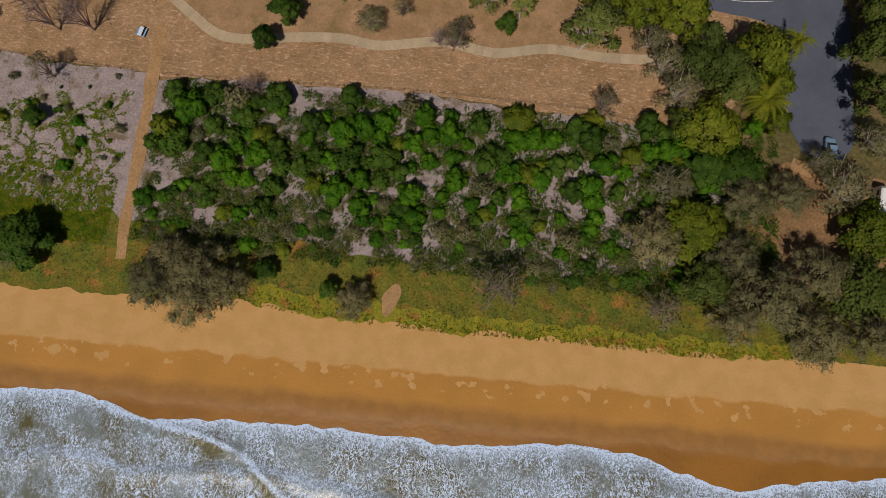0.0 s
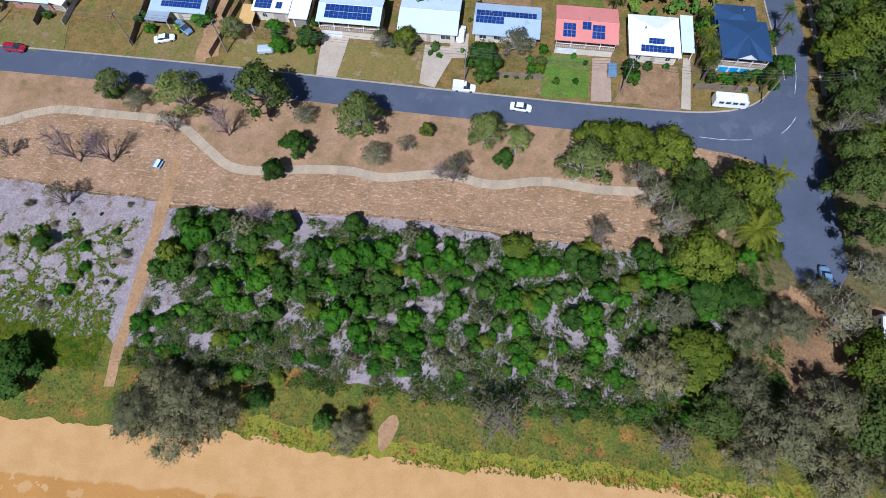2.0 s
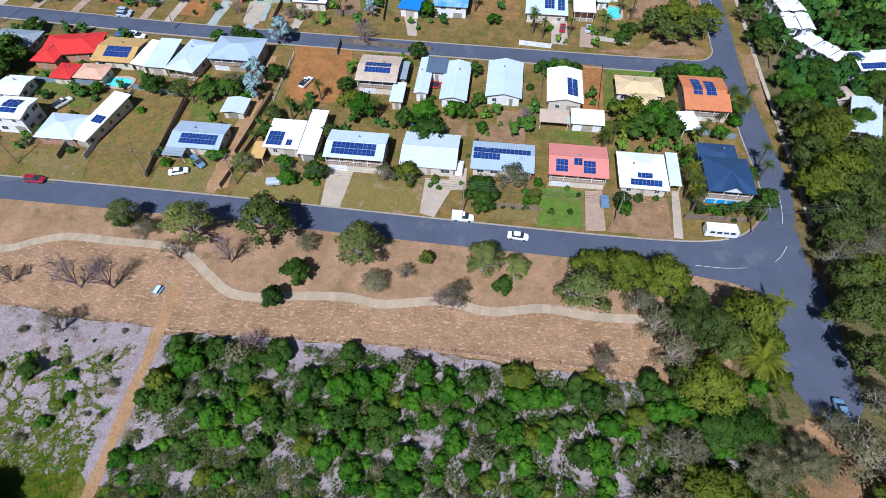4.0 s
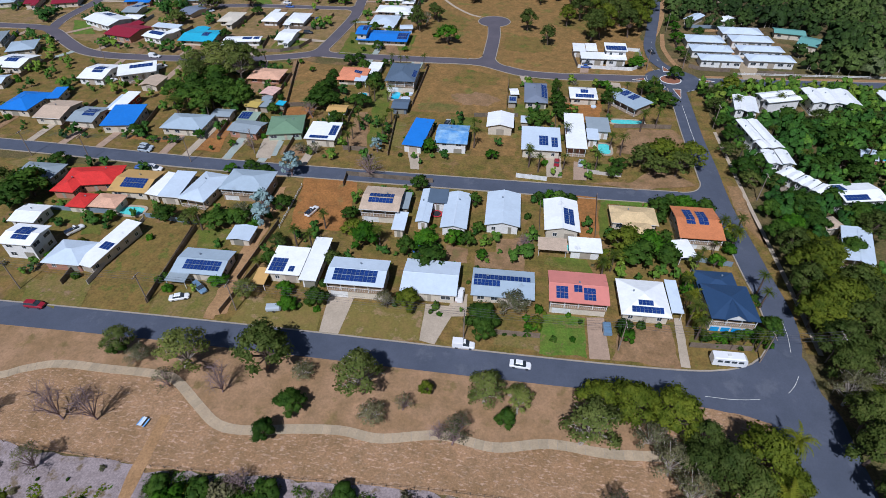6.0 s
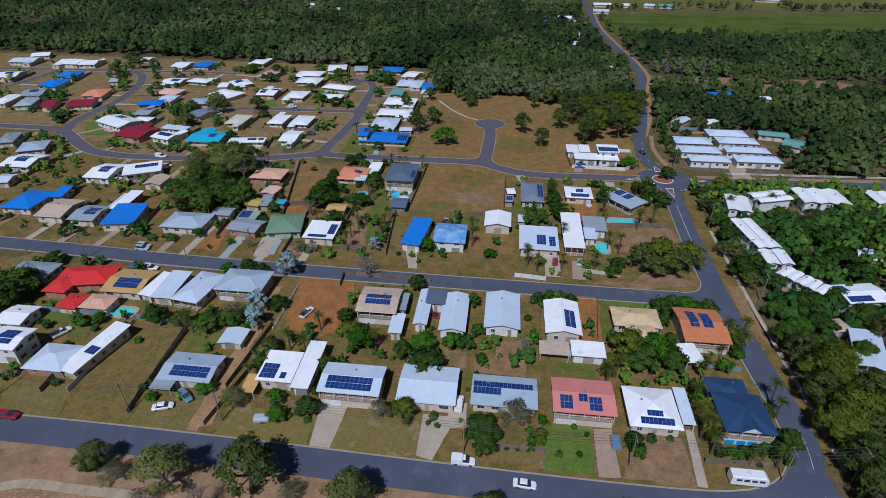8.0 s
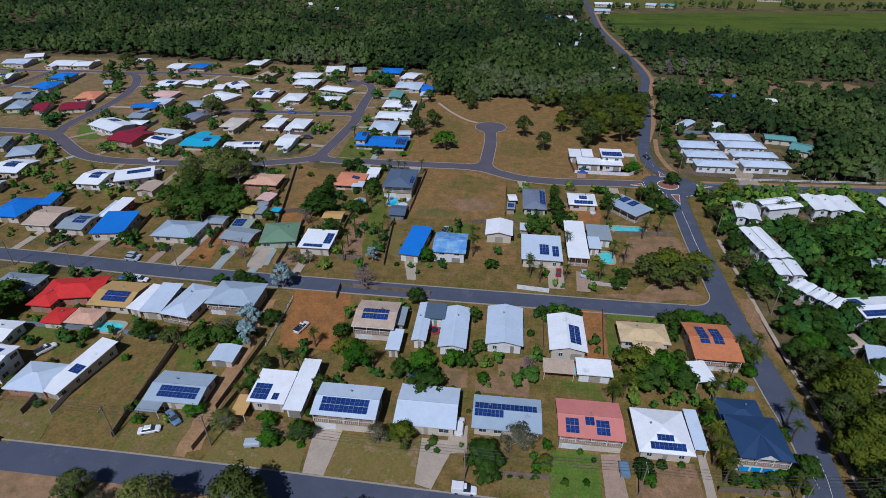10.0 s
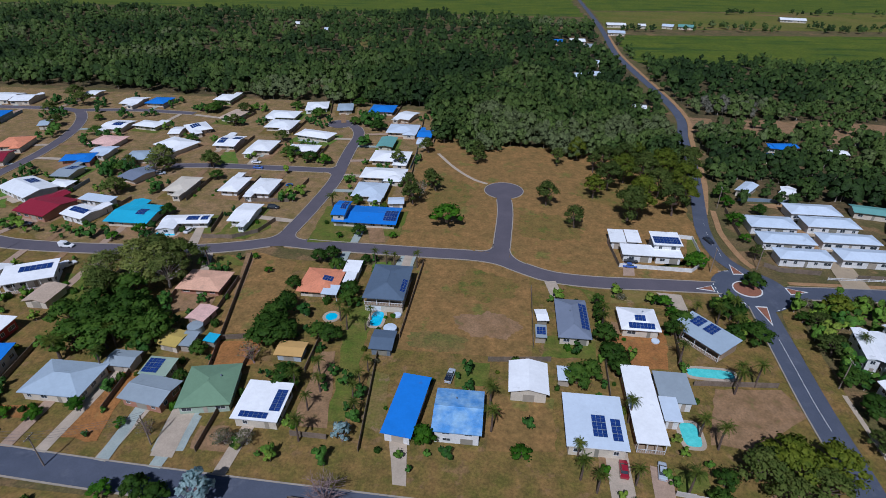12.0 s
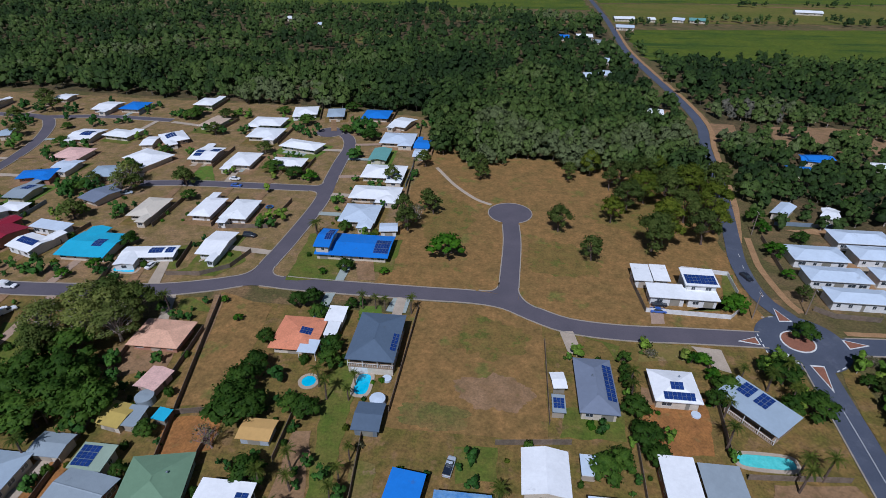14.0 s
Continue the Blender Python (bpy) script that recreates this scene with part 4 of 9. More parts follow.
        if rng.random() < 0.6:
            u, v = rng.uniform(-0.25, 0.25) * w, rng.uniform(0.05, 0.25) * d
            vt = part("roof_vent", tube_data([(u, v, h(u, v) - 0.05), (u, v, h(u, v) + 0.18), (u, v, h(u, v) + 0.2), (u, v, h(u, v) + 0.36), (u, v, h(u, v) + 0.5), (u, v, h(u, v) + 0.56)], [0.12, 0.12, 0.2, 0.27, 0.2, 0.03]), "solar_frame", ob, "round metal roof vent")
    for p in panels:
        solar(ob, *p, w, d, eave, roof)
    return ob


house(-128.2, 103.2, 0, 10.2, 8.7, 5.6, 'gx', 'white', 'white', solar=[(.3,.2,.75,.8,3,3)])
house(-137.1, 115.5, 0, 8.5, 8.5, 2.9, 'gx', 'white', 'white')
house(-113.9, 100.5, 0, 11.1, 9.6, 2.9, 'hip', 'pale', 'brick')
house(-105.4, 105.1, -12, 5.4, 19.0, 2.7, 'sk', 'white', 'cream', solar=[(.3,.35,.9,.5,3,1)])
house(-76.4, 101.2, 0, 14.0, 9.7, 2.9, 'gx', 'greyblue', 'cream', solar=[(.2,.12,.9,.45,10,2)])
house(-80.8, 95.0, 0, 5.5, 3.3, 2.3, 'sk', 'steel', 'post', kind='carport')
house(-71.4, 114.3, 0, 6.8, 6.5, 2.5, 'gy', 'pale', 'cream', kind='shed')
house(-53.8, 103.4, 0, 9.2, 10.3, 3.2, 'sk', 'white', 'cream', solar=[(.06,.08,.5,.55,4,3),(.62,.1,.78,.3,2,1)])
house(-46.8, 105.1, 0, 4.6, 16.2, 3.0, 'sk', 'white', 'white')
house(-59.3, 97.8, 0, 3.5, 5.9, 2.3, 'sk', 'tan', 'post', kind='carport')
house(-34.0, 99.7, 0, 15.1, 9.8, 5.2, 'gx', 'pale', 'cream', solar=[(.12,.1,.85,.48,10,2)], veranda=True)
house(-15.7, 102.0, 0, 14.3, 12.4, 3.3, 'gx', 'pale', 'cream')
house(2.7, 102.1, 0, 15.8, 9.9, 2.9, 'gx', 'greyblue', 'cream', solar=[(.03,.5,.93,.72,14,1),(.03,.3,.45,.5,7,1)])
house(21.0, 101.1, 0, 14.4, 10.8, 4.6, 'gx', 'pink', 'cream', solar=[(.12,.08,.32,.42,3,2),(.58,.08,.78,.42,3,2),(.42,.28,.56,.48,2,1)], veranda=True)
house(36.9, 101.0, 0, 11.8, 12.3, 3.0, 'hip', 'white', 'cream', solar=[(.22,.06,.85,.2,8,1),(.36,.22,.66,.34,4,1)])
house(44.5, 102.3, 0, 2.9, 10.9, 2.6, 'sk', 'pale', 'post', kind='carport')
house(55.9, 108.0, 0, 9.8, 8.5, 3.4, 'hip', 'navy', 'blue')
house(56.5, 100.1, 0, 11.1, 11.6, 4.8, 'hip', 'navy', 'cream', veranda=True)
house(-150.3, 137.7, 0, 14.1, 8.6, 2.9, 'hip', 'steel', 'cream')
house(-130.7, 136.4, 12, 17.5, 10.9, 3.0, 'hip', 'red', 'brick')
house(-135.1, 131.6, 0, 7.9, 9.8, 3.0, 'hip', 'red', 'brick')
house(-126.3, 123.8, 0, 6.6, 7.1, 2.6, 'hip', 'red', 'cream')
house(-118.1, 124.3, 0, 9.1, 6.9, 2.7, 'hip', 'clay', 'cream')
house(-114.9, 135.1, 0, 12.9, 12.3, 3.0, 'gx', 'tan', 'cream', solar=[(.25,.15,.85,.5,8,2)])
house(-105.5, 134.2, -9, 4.6, 11.9, 2.8, 'sk', 'white', 'cream')
house(-100.6, 134.3, 0, 6.7, 13.5, 3.0, 'sk', 'pale', 'cream')
house(-91.6, 134.1, -8, 9.2, 15.3, 3.4, 'hip', 'pale', 'cream', veranda=True)
house(-78.4, 137.7, 0, 14.9, 11.5, 4.4, 'hip', 'greyblue', 'timber', veranda=True)
house(-34.4, 132.2, 0, 11.9, 12.0, 4.8, 'gx', 'beige', 'cream', solar=[(.18,.25,.8,.6,7,2)], veranda=True)
house(-27.8, 134.0, 0, 2.9, 7.8, 3.0, 'sk', 'steel', 'cream')
house(-27.7, 123.9, 0, 3.8, 8.0, 3.0, 'sk', 'pale', 'cream')
house(-21.4, 132.6, 0, 4.1, 16.7, 3.2, 'gy', 'pale', 'white')
house(-12.2, 131.2, 0, 7.7, 17.5, 3.2, 'gy', 'pale', 'white')
house(-18.2, 137.0, 0, 5.9, 6.7, 3.4, 'sk', 'slate', 'white')
house(1.6, 133.4, 0, 10.2, 16.6, 3.2, 'gy', 'pale', 'white')
house(18.4, 131.5, 0, 10.0, 15.0, 3.8, 'gy', 'white', 'cream', solar=[(.55,.15,.85,.65,2,7)])
house(24.4, 119.5, 0, 8.9, 5.8, 2.8, 'sk', 'white', 'white', kind='shed')
house(15.6, 119.2, 0, 7.9, 5.0, 2.5, 'sk', 'beige', 'post', kind='carport')
house(39.4, 134.9, 0, 13.3, 8.5, 3.0, 'hip', 'cream', 'cream')
house(39.8, 128.1, 0, 8.1, 7.3, 3.0, 'hip', 'cream', 'cream')
house(56.3, 131.9, 0, 12.2, 14.7, 4.2, 'gx', 'orange', 'cream', solar=[(.22,.35,.42,.85,2,5),(.5,.35,.72,.8,2,5)], veranda=True)
house(51.0, 121.4, 12, 4.9, 7.0, 2.5, 'sk', 'white', 'post', kind='carport')
house(-190.9, 184.4, 0, 13.3, 16.1, 3.0, 'hip', 'royal', 'cream')
house(-182.4, 192.2, 10, 4.9, 9.7, 2.8, 'sk', 'royal', 'cream')
house(-172.7, 178.9, 0, 11.3, 15.0, 3.0, 'gx', 'beige', 'cream')
house(-158.6, 176.4, 0, 10.7, 12.1, 2.9, 'gx', 'steel', 'cream', solar=[(.4,.3,.85,.75,4,3)])
house(-143.5, 176.0, 9, 12.3, 15.5, 3.2, 'sk', 'royal', 'cream')
house(-151.8, 187.4, 0, 6.2, 11.5, 2.7, 'sk', 'pale', 'redwall')
house(-117.8, 175.1, 0, 16.3, 11.9, 3.0, 'hip', 'greyblue', 'cream')
house(-107.9, 183.9, 0, 7.8, 6.1, 2.7, 'gx', 'steel', 'cream', kind='shed')
house(-94.0, 173.9, -8, 12.0, 8.9, 3.0, 'gx', 'steel', 'brick')
house(-96.5, 181.7, 0, 7.7, 6.3, 2.8, 'sk', 'moss', 'cream', solar=[(.05,.1,.6,.9,4,3)])
house(-80.2, 177.1, 12, 13.0, 14.2, 3.0, 'hip', 'green', 'green')
house(-64.8, 173.2, 0, 11.4, 11.9, 3.0, 'sk', 'white', 'cream', solar=[(.15,.05,.75,.2,6,1),(.72,.25,.95,.8,2,6)])
house(-30.3, 176.0, -7, 7.3, 18.5, 3.0, 'sk', 'royal', 'white')
house(-17.9, 174.8, 0, 11.5, 13.3, 4.2, 'gx', 'patchblue', 'white')
house(-1.4, 188.4, 0, 10.0, 11.2, 3.6, 'gy', 'white', 'cream', kind='shed')
house(7.8, 191.8, 0, 3.4, 5.0, 2.4, 'sk', 'pale', 'cream', kind='shed')
house(13.3, 175.8, 0, 13.7, 15.3, 3.3, 'sk', 'pale', 'cream', solar=[(.45,.2,.68,.6,3,3),(.76,.15,.92,.55,2,3)])
house(25.5, 182.6, 0, 7.2, 23.8, 3.4, 'sk', 'white', 'brick', veranda=True)
house(34.2, 189.1, 0, 8.4, 10.0, 3.2, 'sk', 'steel', 'white')
house(31.8, 181.9, 0, 4.2, 7.4, 3.0, 'sk', 'pale', 'white')
house(12.0, 215.1, 0, 9.4, 18.4, 3.0, 'hip', 'slate2', 'cream', solar=[(.72,.2,.97,.85,2,9)])
house(3.2, 216.2, 8, 3.6, 5.5, 2.5, 'gx', 'white', 'white', kind='shed')
house(2.7, 208.3, 0, 3.2, 5.3, 2.4, 'sk', 'steel', 'cream', solar=[(.1,.2,.9,.8,3,2)], kind='shed')
house(31.1, 216.9, 0, 11.2, 10.7, 3.0, 'hip', 'white', 'cream', solar=[(.2,.05,.85,.25,7,1),(.38,.3,.65,.5,3,1)])
house(48.7, 212.3, -51, 15.9, 9.7, 3.2, 'sk', 'greyblue', 'timber', solar=[(.15,.5,.35,.95,3,3),(.42,.5,.62,.95,3,3)], veranda=True)
house(-67.0, 226.2, 0, 12.8, 13.7, 2.6, 'hip', 'terra', 'cream', solar=[(.55,.4,.8,.6,4,2)])
house(-58.8, 234.9, 0, 5.5, 6.7, 2.8, 'sk', 'white', 'white', kind='shed')
house(-58.2, 228.5, 0, 3.7, 5.6, 2.6, 'sk', 'white', 'white', kind='carport')
house(-62.4, 220.8, 0, 5.1, 5.0, 2.6, 'sk', 'pale', 'post', kind='carport')
house(-44.4, 224.3, 0, 12.7, 19.0, 5.2, 'hip', 'slate', 'cream', solar=[(.85,.2,.97,.55,2,5)], veranda=True)
house(-41.1, 199.4, 0, 6.6, 8.2, 2.7, 'gx', 'slate', 'slate', kind='shed')
house(-104.4, 221.7, 0, 14.7, 11.3, 2.6, 'hip', 'clay', 'brick')
house(-97.2, 205.4, -10, 6.4, 7.3, 2.4, 'gy', 'blush', 'blush', kind='shed')
house(-99.1, 193.4, -9, 6.7, 6.9, 2.7, 'gx', 'yellow', 'cream', kind='shed')
house(-94.8, 193.3, 0, 4.3, 5.8, 2.5, 'sk', 'steel', 'cream', kind='shed')
house(-88.6, 194.6, -8, 3.6, 3.3, 2.4, 'sk', 'cyan', 'steel', kind='shed')
house(-65.2, 193.1, 0, 7.9, 5.9, 2.5, 'gx', 'tan', 'steel', kind='shed')
house(-178.4, 214.9, 0, 12.0, 15.6, 3.0, 'gx', 'white', 'white', solar=[(.35,.3,.75,.7,4,3)])
house(-161.6, 216.9, 27, 15.9, 11.3, 4.0, 'sk', 'white', 'white', solar=[(.3,.5,.9,.8,6,1)], veranda=True)
house(-150.3, 208.8, 0, 8.1, 9.9, 2.7, 'gy', 'beige', 'cream', kind='shed')
house(-150.6, 188.1, 0, 5.5, 15.2, 2.8, 'sk', 'white', 'redwall')
house(-195.1, 265.6, -13, 16.7, 16.6, 3.0, 'gx', 'crimson', 'brick')
house(-216.5, 281.5, -25, 22.4, 14.6, 3.0, 'gx', 'white', 'white', solar=[(.2,.6,.5,.9,4,2)])
house(-177.1, 261.9, -17, 12.3, 9.9, 3.0, 'gx', 'white', 'white', solar=[(.15,.3,.85,.6,10,1)])
house(-178.5, 274.1, -8, 15.3, 5.7, 2.8, 'sk', 'pale', 'white')
house(-154.8, 263.9, 0, 18.2, 16.1, 2.6, 'gx', 'cyan', 'cream', solar=[(.55,.35,.75,.65,4,3)])
house(-132.2, 261.4, 9, 18.5, 7.4, 2.6, 'gx', 'white', 'white', solar=[(.5,.3,.75,.8,4,2),(.8,.3,.95,.8,3,2)])
house(-111.9, 269.9, 0, 9.0, 16.0, 2.6, 'gx', 'white', 'white')
house(-128.6, 296.1, 0, 9.3, 16.0, 2.6, 'hip', 'white', 'white')
house(-114.9, 295.8, 0, 10.8, 16.3, 2.6, 'hip', 'white', 'white')
house(-151.4, 293.3, 0, 10.6, 16.0, 2.6, 'hip', 'cream2', 'cream')
house(-178.6, 302.2, -20, 10.6, 13.3, 2.5, 'gx', 'slate2', 'cream')
house(-220.0, 318.3, 19, 15.0, 9.5, 2.6, 'hip', 'royal', 'brick')
house(-212.3, 301.1, 0, 9.5, 13.2, 2.5, 'gx', 'steel', 'cream', solar=[(.3,.5,.7,.9,5,2)])
house(-205.7, 287.6, 0, 10.2, 7.3, 2.5, 'hip', 'white', 'cream')
house(-63.1, 274.0, 0, 25.7, 14.7, 2.6, 'gx', 'royal', 'cream', solar=[(.78,.15,.98,.7,5,3)])
house(-73.2, 273.2, 0, 5.7, 12.4, 5.4, 'gx', 'royal', 'cream', solar=[(.5,.3,.9,.9,3,2)])
house(-67.3, 297.9, 0, 14.4, 15.0, 2.6, 'hip', 'pale', 'cream')
house(-54.2, 288.0, 9, 6.9, 6.3, 2.6, 'gx', 'pale', 'white', kind='shed')
house(-65.3, 316.9, 0, 20.9, 12.5, 2.5, 'hip', 'white', 'cream')
house(-66.3, 339.0, 0, 19.4, 14.8, 2.5, 'hip', 'white', 'cream')
house(-67.8, 382.6, 0, 17.6, 15.9, 2.5, 'hip', 'pale', 'cream')
house(-54.1, 375.4, 0, 8.3, 12.1, 2.5, 'gx', 'royal', 'cream')
house(-72.6, 359.4, 0, 9.0, 15.7, 2.5, 'gy', 'teal', 'cream')
house(-53.7, 363.5, 0, 6.5, 10.3, 2.4, 'gx', 'pale', 'cream')
house(-70.1, 408.1, -17, 10.6, 16.1, 2.5, 'gx', 'white', 'cream')
house(-87.6, 421.1, 0, 15.8, 15.5, 2.5, 'hip', 'royal', 'cream')
house(-112.3, 421.2, 12, 10.2, 15.8, 2.5, 'hip', 'greyblue', 'cream')
house(-131.1, 422.7, 13, 14.3, 15.8, 2.5, 'hip', 'white', 'white')
house(-145.7, 401.0, 0, 19.1, 14.6, 2.5, 'hip', 'white', 'cream')
house(-139.6, 382.6, 0, 16.9, 15.2, 2.5, 'hip', 'white', 'cream')
house(-114.5, 367.5, -14, 21.0, 11.0, 2.5, 'hip', 'white', 'cream')
house(-113.7, 344.8, 0, 16.5, 10.3, 2.5, 'hip', 'white', 'cream')
house(-136.0, 346.0, 0, 13.0, 16.0, 2.5, 'hip', 'white', 'cream')
house(-156.5, 350.4, 0, 12.3, 16.3, 2.5, 'gx', 'white', 'cream', solar=[(.1,.2,.4,.6,4,2),(.6,.5,.95,.8,5,1)])
house(-182.7, 343.5, -20, 19.8, 14.0, 2.5, 'hip', 'white', 'cream')
house(-197.9, 433.4, 0, 12.6, 15.2, 2.5, 'hip', 'white', 'cream')
house(-185.3, 370.8, 41, 12.6, 16.0, 2.5, 'hip', 'white', 'cream', solar=[(.2,.3,.6,.7,4,2)])
house(-193.8, 363.5, 10, 6.7, 12.6, 2.5, 'gx', 'white', 'cream')
house(-215.9, 372.6, -9, 16.1, 10.4, 2.5, 'hip', 'white', 'cream')
house(-233.2, 368.8, 0, 14.2, 16.2, 2.5, 'gx', 'white', 'cream', solar=[(.4,.3,.8,.7,5,2)])
house(-221.4, 343.5, 0, 15.3, 13.7, 2.5, 'hip', 'blush', 'cream')
house(-237.6, 420.1, 0, 13.4, 15.3, 2.5, 'hip', 'royal', 'cream')
house(-253.6, 417.8, 0, 12.5, 16.3, 2.5, 'gx', 'white', 'cream')
house(-175.4, 396.1, -8, 11.2, 15.9, 2.5, 'hip', 'beige', 'cream')
house(-214.3, 330.1, 0, 10.6, 9.4, 2.5, 'gx', 'pale', 'cream')
house(-191.2, 324.7, 11, 13.3, 12.9, 2.5, 'hip', 'greyblue', 'cream')
house(-293.6, 433.1, 0, 9.9, 11.9, 2.4, 'gx', 'white', 'cream')
house(-276.0, 366.3, 20, 5.9, 11.6, 2.8, 'gx', 'greyblue', 'cream')
house(-344.5, 415.0, 0, 18.3, 18.2, 2.9, 'gx', 'white', 'cream')
house(-328.4, 413.8, 8, 13.3, 16.6, 2.9, 'gx', 'white', 'cream')
house(-386.2, 416.5, 9, 19.8, 16.5, 2.9, 'gx', 'pale', 'cream')
house(-360.9, 371.7, 13, 14.1, 17.5, 2.9, 'gx', 'white', 'cream', solar=[(.3,.3,.7,.7,4,2)])
house(-389.4, 436.9, 28, 13.7, 15.6, 2.9, 'gx', 'white', 'cream')
house(-319.3, 377.5, 13, 14.9, 15.2, 2.9, 'hip', 'royal', 'cream')
house(-312.9, 353.8, 9, 15.3, 15.7, 2.9, 'hip', 'royal', 'cream')
house(-307.3, 330.2, 14, 13.6, 16.5, 2.9, 'gx', 'steel', 'cream', solar=[(.3,.3,.7,.7,4,2)])
house(-314.1, 315.7, 12, 9.5, 16.5, 2.9, 'hip', 'white', 'cream')
house(-296.0, 308.7, 21, 10.1, 15.6, 2.9, 'hip', 'greyblue', 'cream')
house(-280.3, 309.4, 21, 7.9, 14.9, 2.7, 'gx', 'crimson', 'cream')
house(-261.4, 312.4, 21, 14.5, 15.5, 2.8, 'gx', 'crimson', 'cream')
house(-267.4, 334.0, 15, 14.1, 16.0, 2.9, 'hip', 'terra', 'cream')
house(-256.4, 249.8, 24, 7.9, 16.2, 2.9, 'hip', 'steel', 'cream')
house(-234.6, 240.0, 26, 12.6, 14.1, 3.0, 'hip', 'greyblue', 'cream')
house(-224.5, 222.1, 0, 15.0, 15.1, 2.9, 'gx', 'white', 'cream', solar=[(.3,.3,.7,.7,4,2)])
house(-217.6, 202.4, 13, 7.3, 9.2, 2.8, 'gx', 'pale', 'cream')
house(32.8, 266.7, 0, 5.8, 9.1, 3.0, 'sk', 'white', 'white')
house(38.5, 266.8, 0, 5.2, 8.8, 3.2, 'sk', 'white', 'white')
house(38.4, 257.2, 0, 11.2, 7.2, 3.0, 'sk', 'white', 'white')
house(48.7, 256.5, 0, 9.6, 5.9, 3.0, 'sk', 'white', 'white')
house(48.9, 262.2, 0, 10.1, 9.1, 5.4, 'sk', 'white', 'white', solar=[(.05,.1,.95,.6,8,3)])
house(94.5, 285.6, 0, 18.1, 10.2, 3.4, 'hip', 'pale', 'white')
house(94.7, 272.7, 0, 19.1, 8.9, 3.4, 'hip', 'pale', 'white')
house(95.9, 261.1, 0, 18.6, 8.0, 3.4, 'hip', 'pale', 'white')
house(115.5, 299.0, 0, 19.9, 10.3, 3.4, 'hip', 'pale', 'white')
house(117.1, 287.9, 0, 19.7, 9.4, 3.4, 'hip', 'pale', 'white')
house(136.7, 377.6, 5, 13.0, 7.0, 3.4, 'gx', 'royal', 'cream')
house(121.5, 361.7, -4, 11.0, 7.0, 3.4, 'gx', 'royal', 'cream')
house(160.0, 370.5, 0, 9.0, 7.0, 3.4, 'gx', 'white', 'cream')
house(117.4, 274.8, 0, 20.7, 7.8, 3.4, 'hip', 'pale', 'white')
house(118.2, 262.9, 0, 20.7, 8.6, 3.4, 'hip', 'pale', 'white')
house(140.3, 302.0, -12, 14.8, 8.1, 2.9, 'gx', 'teal', 'cream')
house(145.4, 288.6, -31, 9.4, 12.8, 2.9, 'gx', 'teal', 'cream')
house(97.8, 319.8, -39, 6.0, 13.2, 2.9, 'gy', 'pale', 'cream')
house(114.6, 317.7, -16, 6.0, 9.3, 2.9, 'gy', 'white', 'cream')
house(89.3, 209.8, -11, 4.2, 13.8, 5.4, 'gy', 'white', 'white')
house(93.4, 208.6, -11, 4.3, 13.7, 5.4, 'gy', 'white', 'white')
house(105.7, 219.5, -71, 4.3, 15.1, 5.4, 'gy', 'white', 'white')
house(106.9, 214.9, -72, 4.1, 14.8, 5.4, 'gy', 'white', 'white')
house(120.5, 219.4, 0, 5.9, 13.6, 5.4, 'gy', 'white', 'white')
house(126.4, 219.4, 0, 5.9, 13.6, 5.4, 'gy', 'white', 'white')
house(132.3, 219.4, 0, 5.9, 13.6, 5.4, 'gy', 'white', 'white')
house(148.2, 220.8, 0, 4.7, 11.8, 5.4, 'gy', 'white', 'white')
house(153.0, 220.7, 0, 4.7, 11.7, 5.4, 'gy', 'white', 'white')
house(86.7, 187.9, 7, 3.8, 15.2, 5.4, 'gy', 'white', 'white')
house(90.7, 188.4, 7, 3.8, 15.2, 5.4, 'gy', 'white', 'white')
house(88.3, 177.5, 10, 3.9, 5.1, 5.4, 'gy', 'white', 'white')
house(92.3, 178.2, 10, 4.0, 5.1, 5.4, 'gy', 'white', 'white')
house(88.0, 169.3, 0, 4.2, 8.9, 5.4, 'gy', 'white', 'white')
house(92.5, 169.8, 0, 4.1, 9.0, 5.4, 'gy', 'white', 'white')
house(90.0, 161.1, -52, 2.8, 6.9, 5.2, 'gy', 'white', 'white')
house(91.8, 159.0, -49, 2.8, 6.7, 5.2, 'gy', 'white', 'white')
house(93.6, 156.6, -51, 2.7, 6.6, 5.2, 'gy', 'white', 'white')
house(95.4, 154.6, -48, 2.7, 6.5, 5.2, 'gy', 'white', 'white')
house(97.2, 152.3, -50, 2.6, 6.5, 5.2, 'gy', 'white', 'white')
house(106.9, 151.1, 11, 13.4, 9.3, 5.4, 'gx', 'white', 'white', solar=[(.05,.05,.6,.3,8,1),(.02,.5,.25,.9,2,4)])
house(94.8, 137.7, 18, 6.3, 5.1, 3.0, 'hip', 'beige', 'cream')
house(97.2, 126.7, -20, 7.7, 16.1, 4.0, 'gy', 'pale', 'timber', veranda=True)
house(123.8, 179.5, -19, 5.4, 7.8, 3.0, 'gx', 'pale', 'cream')
house(59.9, 688.5, 0, 15.9, 17.3, 3.0, 'gx', 'white', 'cream')
house(39.9, 681.8, 0, 10.1, 16.8, 3.0, 'gx', 'royal', 'cream')
house(117.6, 807.8, 0, 23.2, 17.7, 3.0, 'gx', 'white', 'cream')
house(147.5, 804.7, 0, 8.6, 16.5, 3.0, 'gx', 'white', 'cream')
house(178.8, 805.6, -20, 13.4, 18.2, 3.0, 'gx', 'pale', 'cream')
house(198.8, 804.6, -12, 17.8, 19.0, 3.0, 'gx', 'teal', 'cream')
house(352.6, 884.1, -13, 30.8, 19.8, 3.0, 'gx', 'white', 'cream')
house(57.8, 537.2, 0, 11.0, 15.7, 3.0, 'gx', 'pale', 'cream')
